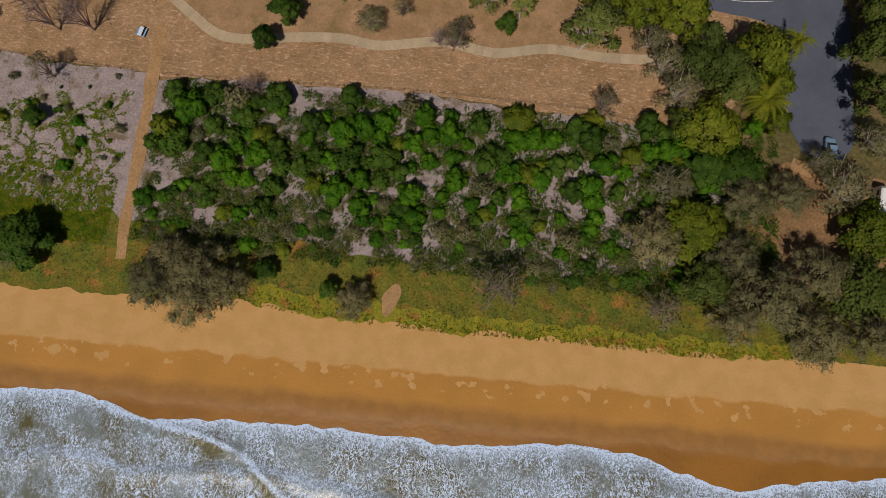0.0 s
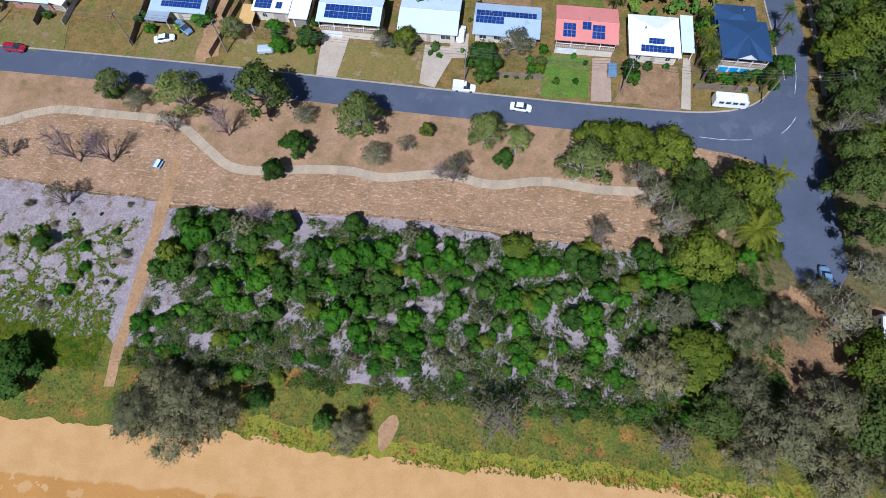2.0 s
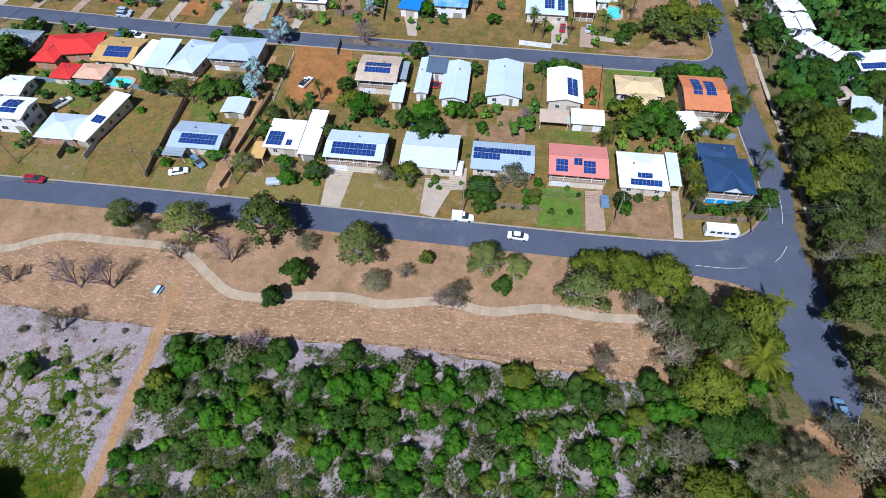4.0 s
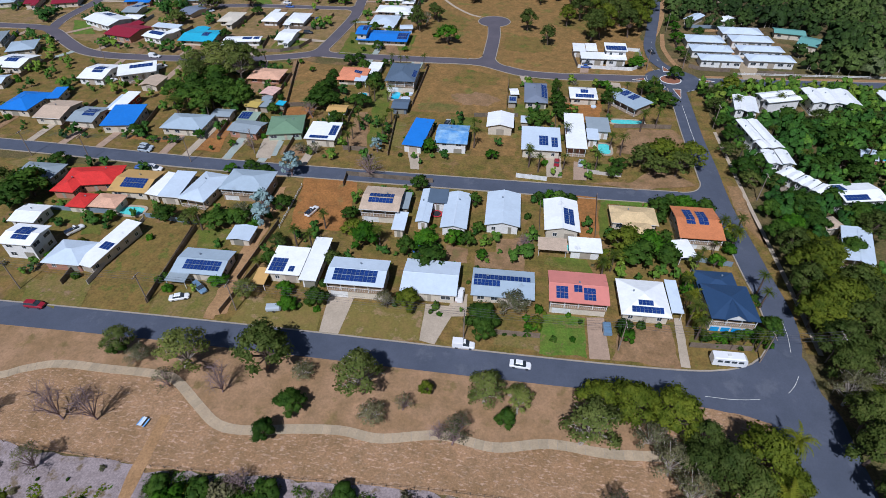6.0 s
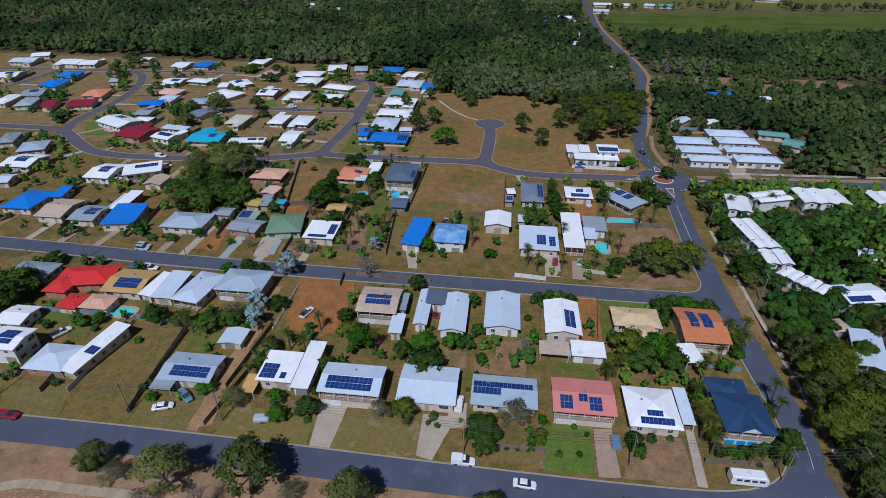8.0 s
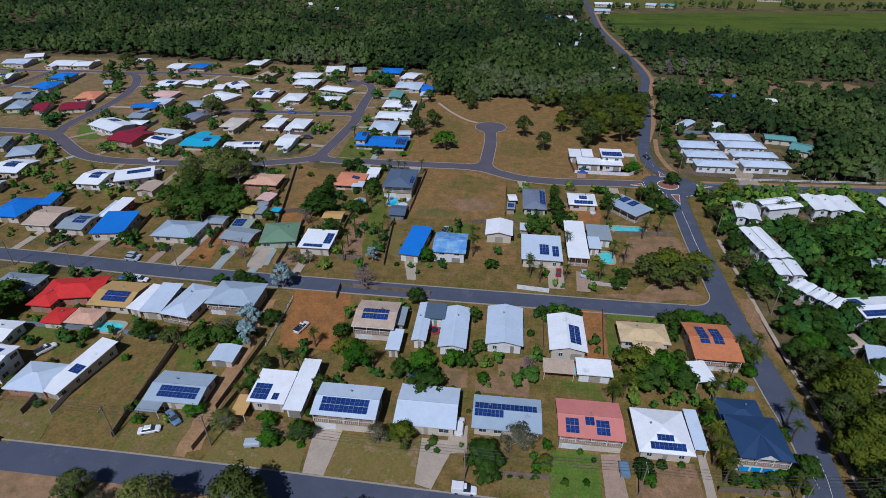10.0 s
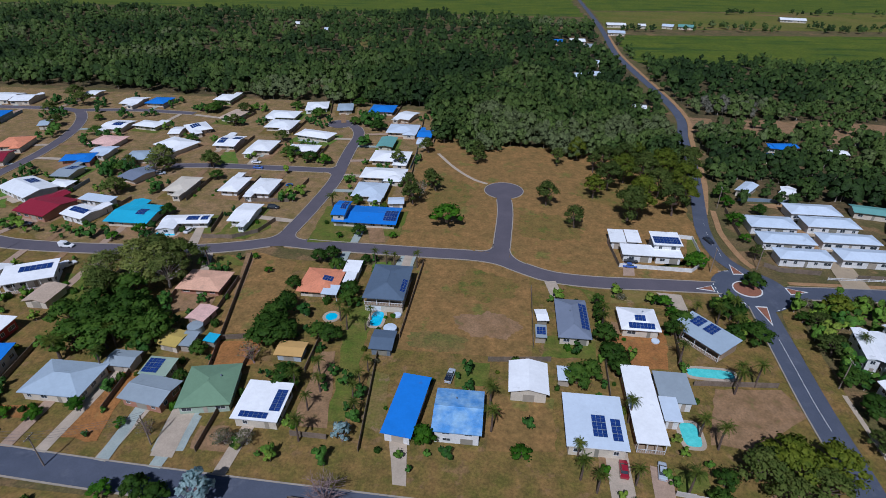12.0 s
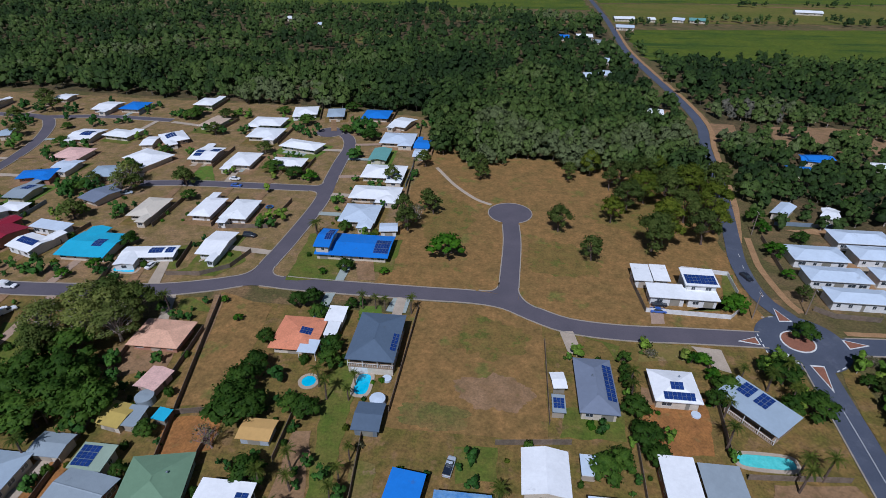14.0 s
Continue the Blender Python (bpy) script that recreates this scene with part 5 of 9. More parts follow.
house(46.8, 530.0, 0, 9.3, 15.2, 3.0, 'gx', 'pale', 'cream')
house(64.0, 582.0, -7, 9.7, 15.3, 3.0, 'gx', 'pale', 'cream')
house(75.2, 444.0, -9, 9.3, 11.9, 3.0, 'gx', 'white', 'cream')
house(132.5, 377.0, -13, 8.4, 7.8, 3.0, 'gx', 'royal', 'cream')
house(114.3, 318.0, -40, 4.4, 10.0, 3.0, 'gx', 'white', 'cream')
house(108.8, 748.0, -7, 19.1, 17.9, 3.0, 'gx', 'pale', 'cream')
house(68.9, 661.1, -10, 7.6, 15.7, 3.0, 'gx', 'steel', 'cream')
house(-262.5, 760.5, 8, 7.8, 17.6, 3.0, 'gx', 'white', 'cream')
house(-215.5, 723.0, 8, 6.5, 16.4, 3.0, 'gx', 'pale', 'cream')


# ---- plants ----
mat("bark_pale", (0.42, 0.37, 0.32), (0.28, 0.23, 0.19), size=1.0, fine=0.2, var=0.3)
mat("bark_grey", (0.27, 0.19, 0.18), (0.18, 0.125, 0.12), size=1.0, fine=0.2, var=0.3)
mat("bark_dark", (0.13, 0.09, 0.07), (0.09, 0.065, 0.05), size=1.0, fine=0.2, var=0.3)
LEAVES = {"gum": ((0.130, 0.168, 0.038), (0.240, 0.262, 0.072)), "dense": ((0.033, 0.080, 0.011), (0.080, 0.146, 0.020)), "creeper": ((0.075, 0.115, 0.005), (0.17, 0.18, 0.010)), "scrub": ((0.07, 0.095, 0.018), (0.14, 0.16, 0.035)), "shrub": ((0.030, 0.105, 0.006), (0.090, 0.215, 0.012)),
          "grey": ((0.13, 0.135, 0.065), (0.23, 0.215, 0.12)), "casuarina": ((0.15, 0.145, 0.072), (0.27, 0.24, 0.125)), "frond": ((0.15, 0.18, 0.012), (0.30, 0.30, 0.03)), "olive": ((0.083, 0.120, 0.011), (0.182, 0.212, 0.021)),
          "wood": ((0.058, 0.092, 0.017), (0.130, 0.162, 0.038)), "palm": ((0.055, 0.085, 0.012), (0.12, 0.145, 0.022)), "silver": ((0.24, 0.36, 0.40), (0.38, 0.50, 0.53)), "brown": ((0.14, 0.075, 0.06), (0.20, 0.115, 0.09))}
for key, (a, b) in LEAVES.items():
    mat("leaf_" + key, a, b, rough=0.65, size=1.6, fine=0.35, var=0.34, bump=0.3, spec=0.12, obj_var=0.38 if key in ("shrub", "dense") else 0.26, leaf=0.42)


def lumps(rng, lobes, scale=0.8, level=2, rough=0.16):
    """Uneven closed bodies of foliage inside the lobes, open below."""
    b = bmesh.new()
    bmesh.ops.create_icosphere(b, subdivisions=level, radius=1.0)
    base = np.array([v.co[:] for v in b.verts])
    tri = np.array([[v.index for v in f.verts] for f in b.faces if f.normal.z > -0.45])
    b.free()
    vs, fs = [], []
    for i, (c, r) in enumerate(lobes):
        j = 1.0 + rng.normal(scale=rough, size=(len(base), 1))
        fs.append(tri + i * len(base))
        vs.append(np.array(c) + base * j * np.array(r) * scale)
    return np.concatenate(vs), np.concatenate(fs)


def leaf_cloud(rng, lobes, count, size, up=0.35, mess=0.55, whole=0.8, long=1.0):
    """Bent leaf clumps through the outer part of the lobes (centre, radii): corners, faces and the rounded normals of the crown."""
    vol = np.array([r[0] * r[1] * r[2] for _, r in lobes]) ** 0.67
    pick = rng.choice(len(lobes), count, p=vol / vol.sum())
    c = np.array([q[0] for q in lobes])[pick]
    r = np.array([q[1] for q in lobes])[pick]
    d = rng.normal(size=(count, 3))
    d /= np.linalg.norm(d, axis=1)[:, None]
    d[:, 2] = np.where((d[:, 2] < -0.3), -d[:, 2], d[:, 2])
    p = c + d * r * (rng.random((count, 1)) ** 0.35) * rng.uniform(0.85, 1.14, (count, 1))
    n = d + rng.normal(scale=mess, size=(count, 3))
    n[:, 2] += up
    n /= np.linalg.norm(n, axis=1)[:, None]
    t = np.cross(n, rng.normal(size=(count, 3)))
    t /= np.linalg.norm(t, axis=1)[:, None]
    b = np.cross(n, t)
    if long > 1.5:
        t = t * 0.5 + d * 0.6 + np.array([0.0, 0.0, -0.35])
        t /= np.linalg.norm(t, axis=1)[:, None]
        b = np.cross(n, t)
    s = size * rng.uniform(0.55, 1.3, (count, 1)) * math.sqrt(long)
    k = s * rng.uniform(0.5, 1.0, (count, 1)) / long
    quad = np.stack([p - t * s, p - b * k - n * s * 0.25, p + t * s, p + b * k + n * s * 0.2], 1)
    mid = np.array([q[0] for q in lobes]).mean(0)
    away = p - mid
    away /= np.linalg.norm(away, axis=1)[:, None] + 1e-6
    soft = d + whole * away + rng.normal(scale=0.3, size=(count, 3))
    soft[:, 2] += 0.5
    soft /= np.linalg.norm(soft, axis=1)[:, None]
    face = np.cross(quad[:, 1] - quad[:, 0], quad[:, 2] - quad[:, 0])
    turn = (face * soft).sum(1) < 0
    quad[turn] = quad[turn][:, ::-1]
    return quad.reshape(-1, 3), np.arange(count * 4).reshape(-1, 4), np.repeat(soft, 4, axis=0)


def tube(pts, radii, sides=6):
    vs, fs = [], []
    for i, (p, r) in enumerate(zip(pts, radii)):
        d = (Vector(pts[min(i + 1, len(pts) - 1)]) - Vector(pts[max(i - 1, 0)])).normalized()
        a = d.orthogonal().normalized()
        b = d.cross(a)
        for k in range(sides):
            th = 2 * math.pi * k / sides
            vs.append(tuple(Vector(p) + (a * math.cos(th) + b * math.sin(th)) * r))
    for i in range(len(pts) - 1):
        for k in range(sides):
            fs.append((i * sides + k, i * sides + (k + 1) % sides, (i + 1) * sides + (k + 1) % sides, (i + 1) * sides + k))
    return vs, fs


def np_mesh(name, v, f, material, core=None, soft=None):
    me = bpy.data.meshes.new(name)
    v, f = np.asarray(v).tolist(), np.asarray(f).tolist() if not isinstance(f, list) else f
    k, m = len(v), len(f)
    if core:
        v, f = v + core[0].tolist(), f + (core[1] + k).tolist()
    me.from_pydata(v, [], f)
    me.polygons.foreach_set("use_smooth", [i >= m or soft is not None for i in range(len(f))])
    me.materials.append(MATS[material])
    if soft is not None:
        me.normals_split_custom_set_from_vertices(soft.tolist() + [(0.0, 0.0, 0.0)] * (len(v) - k))
    return me


def tree_proto(seed, h, spread, n_lobes, count, leaf, size, bark, flat=0.75, low=0.35, bare=False, twig=0, core=0.0, body=1.0, long=1.0):
    """Meshes of a tree h high: a trunk with limbs, and a crown of leaf clumps."""
    rng = np.random.default_rng(seed)
    lobes, limbs = [], []
    fork = h * low
    lean = rng.normal(scale=0.04, size=2) * h
    limbs.append(tube([(0, 0, -0.1), (lean[0] * 0.5, lean[1] * 0.5, fork * 0.6), (lean[0], lean[1], fork)], [h * 0.035, h * 0.026, h * 0.021]))
    for i in range(n_lobes):
        # a dome of foliage bodies, some hanging low at its rim
        a = i * 2.4 + rng.uniform(-0.35, 0.35)
        q = math.sqrt((i + 0.4) / n_lobes)
        rad = spread * 0.72 * q * rng.uniform(0.85, 1.1)
        z = h * (0.86 - 0.36 * q * q + rng.uniform(-0.07, 0.06) - (0.12 if i % 4 == 3 and q > 0.6 else 0.0))
        c = (lean[0] + rad * math.cos(a), lean[1] + rad * math.sin(a), z)
        rr = spread * rng.uniform(0.26, 0.40) * (1.15 if i < 3 else 1.0) * body
        lobes.append((c, (rr, rr * rng.uniform(0.85, 1.15), rr * flat)))
        mid = ((lean[0] + c[0]) / 2 + rng.normal() * 0.03 * h, (lean[1] + c[1]) / 2 + rng.normal() * 0.03 * h, fork + (c[2] - fork) * 0.6)
        limbs.append(tube([(lean[0], lean[1], fork), mid, c], [h * 0.016, h * 0.011, h * 0.005], 5))
        for j in range(twig):
            d = rng.normal(size=3)
            d /= np.linalg.norm(d)
            d[2] = abs(d[2])
            s0 = np.array(mid) + (np.array(c) - np.array(mid)) * rng.random()
            limbs.append(tube([tuple(s0), tuple(s0 + d * rr * 0.7), tuple(s0 + d * rr * 1.3 + rng.normal(size=3) * 0.1 * rr)], [h * 0.005, h * 0.004, h * 0.0025], 3))
    tv, tf = join_data(limbs)
    trunk = np_mesh("trunk", tv, [f for f in tf], bark)
    crown = None
    if not bare:
        v, f, soft = leaf_cloud(rng, lobes, count, size, long=long)
        crown = np_mesh("crown", v, f, "leaf_" + leaf, lumps(rng, lobes, core * 0.82, 2 if count > 1400 else 1, 0.2) if core else None, soft)
    return trunk, crown


def palm_proto(seed, h, fr_len, n, leaf="palm"):
    rng = np.random.default_rng(seed)
    trunk = np_mesh("trunk", *tube([(0, 0, -0.1), (0.1, 0, h * 0.5), (0.0, 0.1, h)], [0.22, 0.17, 0.14], 7), "bark_dark")
    vs, fs = [], []
    for i in range(n):
        a = 2 * math.pi * i * 0.618
        el = rng.uniform(-0.25, 1.1)
        pts = []
        p, e = Vector((0, 0.1, h)), el
        for s in range(6):
            pts.append(p.copy())
            p = p + Vector((math.cos(a) * math.cos(e), math.sin(a) * math.cos(e), math.sin(e))) * fr_len / 5
            e -= 0.28
        side = Vector((-math.sin(a), math.cos(a), 0))
        for s in range(5):
            q0, q1 = pts[s], pts[s + 1]
            for sg in (-1, 1):
                for j in range(3):
                    b0 = q0.lerp(q1, j / 3)
                    b1 = q0.lerp(q1, (j + 0.8) / 3)
                    w = fr_len * 0.19 * (1 - abs(s + j / 3 - 1.6) / 4.4)
                    tip = b1 + side * sg * w + (q1 - q0) * 0.35 - Vector((0, 0, w * 0.45))
                    k = len(vs)
                    vs += [tuple(b0), tuple(b1), tuple(tip)]
                    fs.append((k, k + 1, k + 2))
    return trunk, np_mesh("crown", vs, fs, "leaf_" + leaf)


def protos(near):
    """Tree meshes; those near the camera's first stretch have finer leaves."""
    q, z = (1.9, 0.66) if near else (0.55, 1.0)

    def make(seeds, h, spread, lobes, count, leaf, size, bark, flat, low, bare=False, twig=0, core=0.0, body=1.0, long=1.0):
        return [tree_proto(s, h, spread, lobes, int(count * q), leaf, size * z, bark, flat, low, bare, twig, core, body, long) for s in seeds]
    return {
        "gum": make((1, 2, 3), 9.0, 4.9, 24, 1350, "gum", 0.28, "bark_pale", 0.85, 0.25, twig=3, core=0.3, body=0.66, long=1.4),
        "gumdark": make((4, 5, 6), 9.0, 4.6, 20, 1400, "wood", 0.30, "bark_dark", 0.85, 0.3, core=0.62, body=0.85),
        "dense": make((7, 8, 9), 6.0, 3.6, 14, 1150, "dense", 0.27, "bark_dark", 0.85, 0.2, core=0.85),
        "bright": make((25, 26), 5.0, 3.1, 12, 900, "shrub", 0.25, "bark_dark", 0.9, 0.15, core=0.85),
        "olive": make((10, 11, 30), 8.5, 5.0, 22, 1500, "olive", 0.30, "bark_dark", 0.85, 0.25, core=0.7, body=0.82),
        "grey": make((12, 13), 6.5, 3.8, 18, 950, "grey", 0.20, "bark_pale", 0.8, 0.2, twig=5, body=0.7, long=1.8),
        "casuarina": make((14, 15, 16), 8.0, 5.4, 26, 2000, "casuarina", 0.19, "bark_dark", 0.75, 0.15, twig=5, core=0.5, body=0.72, long=2.4),
        "bare": make((17, 18), 5.5, 3.2, 11, 10, "brown", 0.1, "bark_grey", 0.9, 0.12, True, 14),
        "wispy": make((19, 20), 4.5, 2.4, 12, 300, "grey", 0.15, "bark_grey", 0.9, 0.15, twig=9, body=0.8, long=1.6),
        "silver": make((51, 52), 5.5, 2.7, 12, 620, "silver", 0.34, "bark_grey", 1.0, 0.2, core=0.55, body=0.8, long=1.4),
        "date_palm": [palm_proto(22, 5.2, 4.4, 34, "frond")],
        "palm": [palm_proto(23, 4.8, 1.75, 26), palm_proto(24, 5.6, 1.85, 24)],
    }


NEAR, FAR = protos(True), protos(False)
KINDS = {"gum": "grey-green gum tree with a pale branching trunk", "gumdark": "dark green gum tree with an open crown", "dense": "dense dark green garden tree", "bright": "leafy bright green garden tree", "olive": "broad yellow-green shade tree",
         "grey": "dull grey-green tree with thin twigs", "casuarina": "grey-brown wispy coastal tree", "bare": "leafless dark-branched tree on dry grass", "wispy": "thin half-bare dry tree",
         "silver": "silvery blue fan palm", "date_palm": "broad date palm with arching fronds", "palm": "slender green garden palm"}
FIRST = {}
TREE_NAMES = {"palm": "palm_tree", "date_palm": "palm_tree", "silver": "palm_tree", "gum": "gum_tree", "gumdark": "gum_tree", "casuarina": "coastal_tree", "grey": "coastal_tree", "bare": "bare_tree", "wispy": "bare_tree", "bright": "leafy_tree"}


def tree(kind, x, y, h, spread=1.0, seed=None, label=""):
    """A tree h metres high, standing at x, y."""
    rng = random.Random(seed if seed is not None else int(x * 37) * 101 + int(y * 53))
    near = y < 98 or y < 150 and x > 64 or h > 9.5
    i = rng.randrange(len(NEAR[kind]))
    base = {"gum": 9.0, "gumdark": 9.0, "dense": 6.0, "bright": 5.0, "olive": 8.5, "grey": 6.5, "casuarina": 8.0, "bare": 5.5, "wispy": 4.5, "silver": 5.5, "date_palm": 6.0, "palm": 6.0}[kind]
    s = 1.12 * (min(h, 7.2) if kind == "palm" else h) / base * {"bare": 1.3, "wispy": 1.15}.get(kind, 1.0)
    # the trees of the open field and the woods stand tall and narrow
    slim = 0.88 if y > 255 and kind in ("gum", "gumdark", "grey", "olive") else 1.0
    m = pose(x, y, 0.03, 0, 0, rng.uniform(0, 360)) @ Matrix.Diagonal((s * spread * slim, s * spread * slim, s * (2 - slim) ** 0.5, 1))
    if (kind, i, near) not in FIRST:
        ob = new(TREE_NAMES.get(kind, "tree"))
        tagged(ob, label or KINDS[kind], "palm" if "palm" in kind or kind == "silver" else "tree", group="trees of the suburb")
        trunk, crown = (NEAR if near else FAR)[kind][i]
        for nm, me in (("trunk", trunk), ("crown", crown)):
            if me:
                c = new(nm, me)
                c.parent = ob
        ob.matrix_basis = m
        FIRST[(kind, i, near)] = ob
        return ob
    ob = copy_thing(FIRST[(kind, i, near)], m)
    ob.matrix_basis = m
    if label:
        ob["label"] = label
    return ob


def shrub_mesh(seed, count, leaf, size, flat):
    rng = np.random.default_rng(seed)
    lobes = [((0, 0, 0.45), (0.7, 0.7, 0.55 * flat))]
    for i in range(5):
        a = i * 1.257 + rng.uniform(-0.4, 0.4)
        r = rng.uniform(0.35, 0.6)
        lobes.append(((r * math.cos(a), r * math.sin(a), rng.uniform(0.3, 0.6) * flat), (rng.uniform(0.32, 0.5),) * 2 + (0.4 * flat,)))
    v, f, soft = leaf_cloud(rng, lobes, count, size, 0.5)
    me = np_mesh("bush", v, f, "leaf_" + leaf, lumps(rng, lobes, 0.85, 1, 0.2) if leaf != "grey" else None, soft)
    return me


BUSH = {"shrub": [shrub_mesh(s, 390, "shrub", 0.08, 1.0) for s in (31, 32, 33, 34)], "dark": [shrub_mesh(s, 390, "dense", 0.08, 1.1) for s in (35, 36, 37)],
        "grey": [shrub_mesh(s, 480, "grey", 0.075, 0.9) for s in (38, 39)], "olive": [shrub_mesh(s, 460, "olive", 0.085, 0.9) for s in (40, 41)]}
SMALL = {"shrub": [shrub_mesh(s, 170, "shrub", 0.14, 1.0) for s in (44, 45)], "dark": [shrub_mesh(s, 170, "dense", 0.14, 1.1) for s in (46, 47)], "grey": [shrub_mesh(48, 200, "grey", 0.12, 0.9)], "olive": [shrub_mesh(49, 160, "olive", 0.13, 0.9)]}
BUSH_LABEL = {"shrub": "leafy bright green bush", "dark": "dense dark green bush", "grey": "dry grey-green bush with thin twigs", "olive": "yellow-green bush"}


def bush(kind, x, y, r, h=None, where="on sandy ground", group="bushes"):
    rng = random.Random(int(x * 91) * 17 + int(y * 67))
    ob = new("garden_shrub" if "garden" in where else "bush", rng.choice((SMALL if "garden" in where else BUSH)[kind]))
    s = r / 1.05
    ob.matrix_basis = pose(x, y, -0.22 * (h or r * 0.9), 0, 0, rng.uniform(0, 360)) @ Matrix.Diagonal((s, s * rng.uniform(0.85, 1.15), (h or r * 0.9) * 1.2 / 0.95, 1))
    return tagged(ob, f"{BUSH_LABEL[kind]} {where}", "bush", group=group)


def on_house(x, y, pad=0.6):
    for hx, hy, yaw, a, b in FOOT:
        dx, dy = x - hx, y - hy
        if abs(dx) + abs(dy) > 45:
            continue
        u, v = dx * math.cos(yaw) + dy * math.sin(yaw), -dx * math.sin(yaw) + dy * math.cos(yaw)
        if abs(u) < a + pad and abs(v) < b + pad:
            return True
    return False


def on_road(x, y, pad=1.0):
    p = Vector((x, y))
    for line, w in ROAD_LINES:
        for q in line[:: 2]:
            if (p - q).length < w / 2 + pad + 0.8:
                return True
    return False


# forest: many small trees joined into one body of woods
def woods(name, label, region, spacing, seed, h=(7, 12), leaves=70, leaf="leaf_forest", n_lobes=7, level=1, trunks=True):
    """Trees scattered in a region test, joined as one mesh of foliage bodies with leaf clumps, and one of trunks."""
    rng = np.random.default_rng(seed)
    protos = []
    for s in range(8):
        r2 = np.random.default_rng(100 + s)
        wide = r2.uniform(0.85, 1.1)
        lobes = [((0, 0, 0.40), (0.33, 0.33, 0.36))]
        for k in range(n_lobes - 1):
            a, q = k * 2.4 + s, math.sqrt((k + 0.5) / (n_lobes - 1))
            rr = r2.uniform(0.15, 0.24) * (1.1 if n_lobes < 6 else 1.0)
            lobes.append(((0.36 * wide * q * math.cos(a), 0.36 * wide * q * math.sin(a), 0.84 - 0.54 * q * q + r2.uniform(-0.08, 0.08)), (rr, rr, rr * r2.uniform(0.7, 1.05))))
        lv, _, ln = leaf_cloud(r2, lobes, leaves, 0.062 if leaves > 50 else 0.08, 0.4, 0.6, 1.8)
        cv, cf = lumps(r2, lobes, 0.78, level, 0.22)
        cn = (cv - np.array([0, 0, 0.25])) * np.array([1, 1, 0.9])
        cn /= np.linalg.norm(cn, axis=1)[:, None] + 1e-6
        cn += 0.75 * np.concatenate([(cv[i * per:(i + 1) * per] - np.array(c)) / np.array(r) for per in (len(cv) // n_lobes,) for i, (c, r) in enumerate(lobes)]) + np.array([0, 0, 0.35])
        cn /= np.linalg.norm(cn, axis=1)[:, None]
        protos.append((lv, cv, cf, ln, cn))
    x0, y0, x1, y1 = region[0]
    lvs, cvs, cfs, t_leaf, t_core, tvs, lns, cns, k = [], [], [], [], [], [], [], [], 0
    for gx in np.arange(x0, x1, spacing):
        for gy in np.arange(y0, y1, spacing):
            x, y = gx + rng.uniform(-0.6, 0.6) * spacing, gy + rng.uniform(-0.6, 0.6) * spacing
            if not region[1](x, y):
                continue
            hh = rng.uniform(*h) * (1.0 + 0.45 * noise.noise((x * 0.03, y * 0.03, 7.7)))
            w = hh * rng.uniform(0.75, 1.1)
            a = rng.uniform(0, 6.28)
            c, s_ = math.cos(a), math.sin(a)
            lv, cv, cf, ln, cn = protos[rng.integers(8)]
            for p, out in ((ln, lns), (cn, cns)):
                out.append(np.stack([p[:, 0] * c - p[:, 1] * s_, p[:, 0] * s_ + p[:, 1] * c, p[:, 2]], 1))
            # random tone plus noise, raised in the front bands, lowered beyond y 540
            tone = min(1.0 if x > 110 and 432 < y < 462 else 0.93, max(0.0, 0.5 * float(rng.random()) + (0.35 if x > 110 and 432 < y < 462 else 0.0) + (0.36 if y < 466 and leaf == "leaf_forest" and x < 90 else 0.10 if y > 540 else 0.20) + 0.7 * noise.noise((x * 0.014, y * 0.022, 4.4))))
            for p, out in ((lv, lvs), (cv, cvs)):
                out.append(np.stack([x + (p[:, 0] * c - p[:, 1] * s_) * w, y + (p[:, 0] * s_ + p[:, 1] * c) * w, p[:, 2] * hh * 1.05], 1))
            cfs.append(cf + k)
            k += len(cv)
            t_leaf.append(np.full(len(lv), tone))
            t_core.append(np.full(len(cv), tone))
            tvs.append((x, y, hh))
    v, cv = np.concatenate(lvs), np.concatenate(cvs)
    quads = np.arange(len(v)).reshape(-1, 4).tolist()
    me = bpy.data.meshes.new("canopy")
    me.from_pydata(v.tolist() + cv.tolist(), [], quads + (np.concatenate(cfs) + len(v)).tolist())
    me.polygons.foreach_set("use_smooth", [True] * len(me.polygons))
    me.normals_split_custom_set_from_vertices(np.concatenate(lns + cns).tolist())
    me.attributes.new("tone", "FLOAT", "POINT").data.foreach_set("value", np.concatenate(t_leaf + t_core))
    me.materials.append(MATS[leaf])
    ob = new(name)
    tagged(ob, label, "woods", kind="stuff")
    new("canopy", me).parent = ob
    if not trunks:
        return ob
    tr = []
    for x, y, hh in tvs:
        r = 0.012 * hh + 0.05
        tr.append(([(x - r, y, 0), (x + r * 0.5, y + r, 0), (x + r * 0.5, y - r, 0), (x - r * 0.6, y, hh * 0.6), (x + r * 0.3, y + r * 0.6, hh * 0.6), (x + r * 0.3, y - r * 0.6, hh * 0.6)], [(0, 1, 4, 3), (1, 2, 5, 4), (2, 0, 3, 5)]))
    part("trunks", join_data(tr), "bark_pale", ob)
    return ob


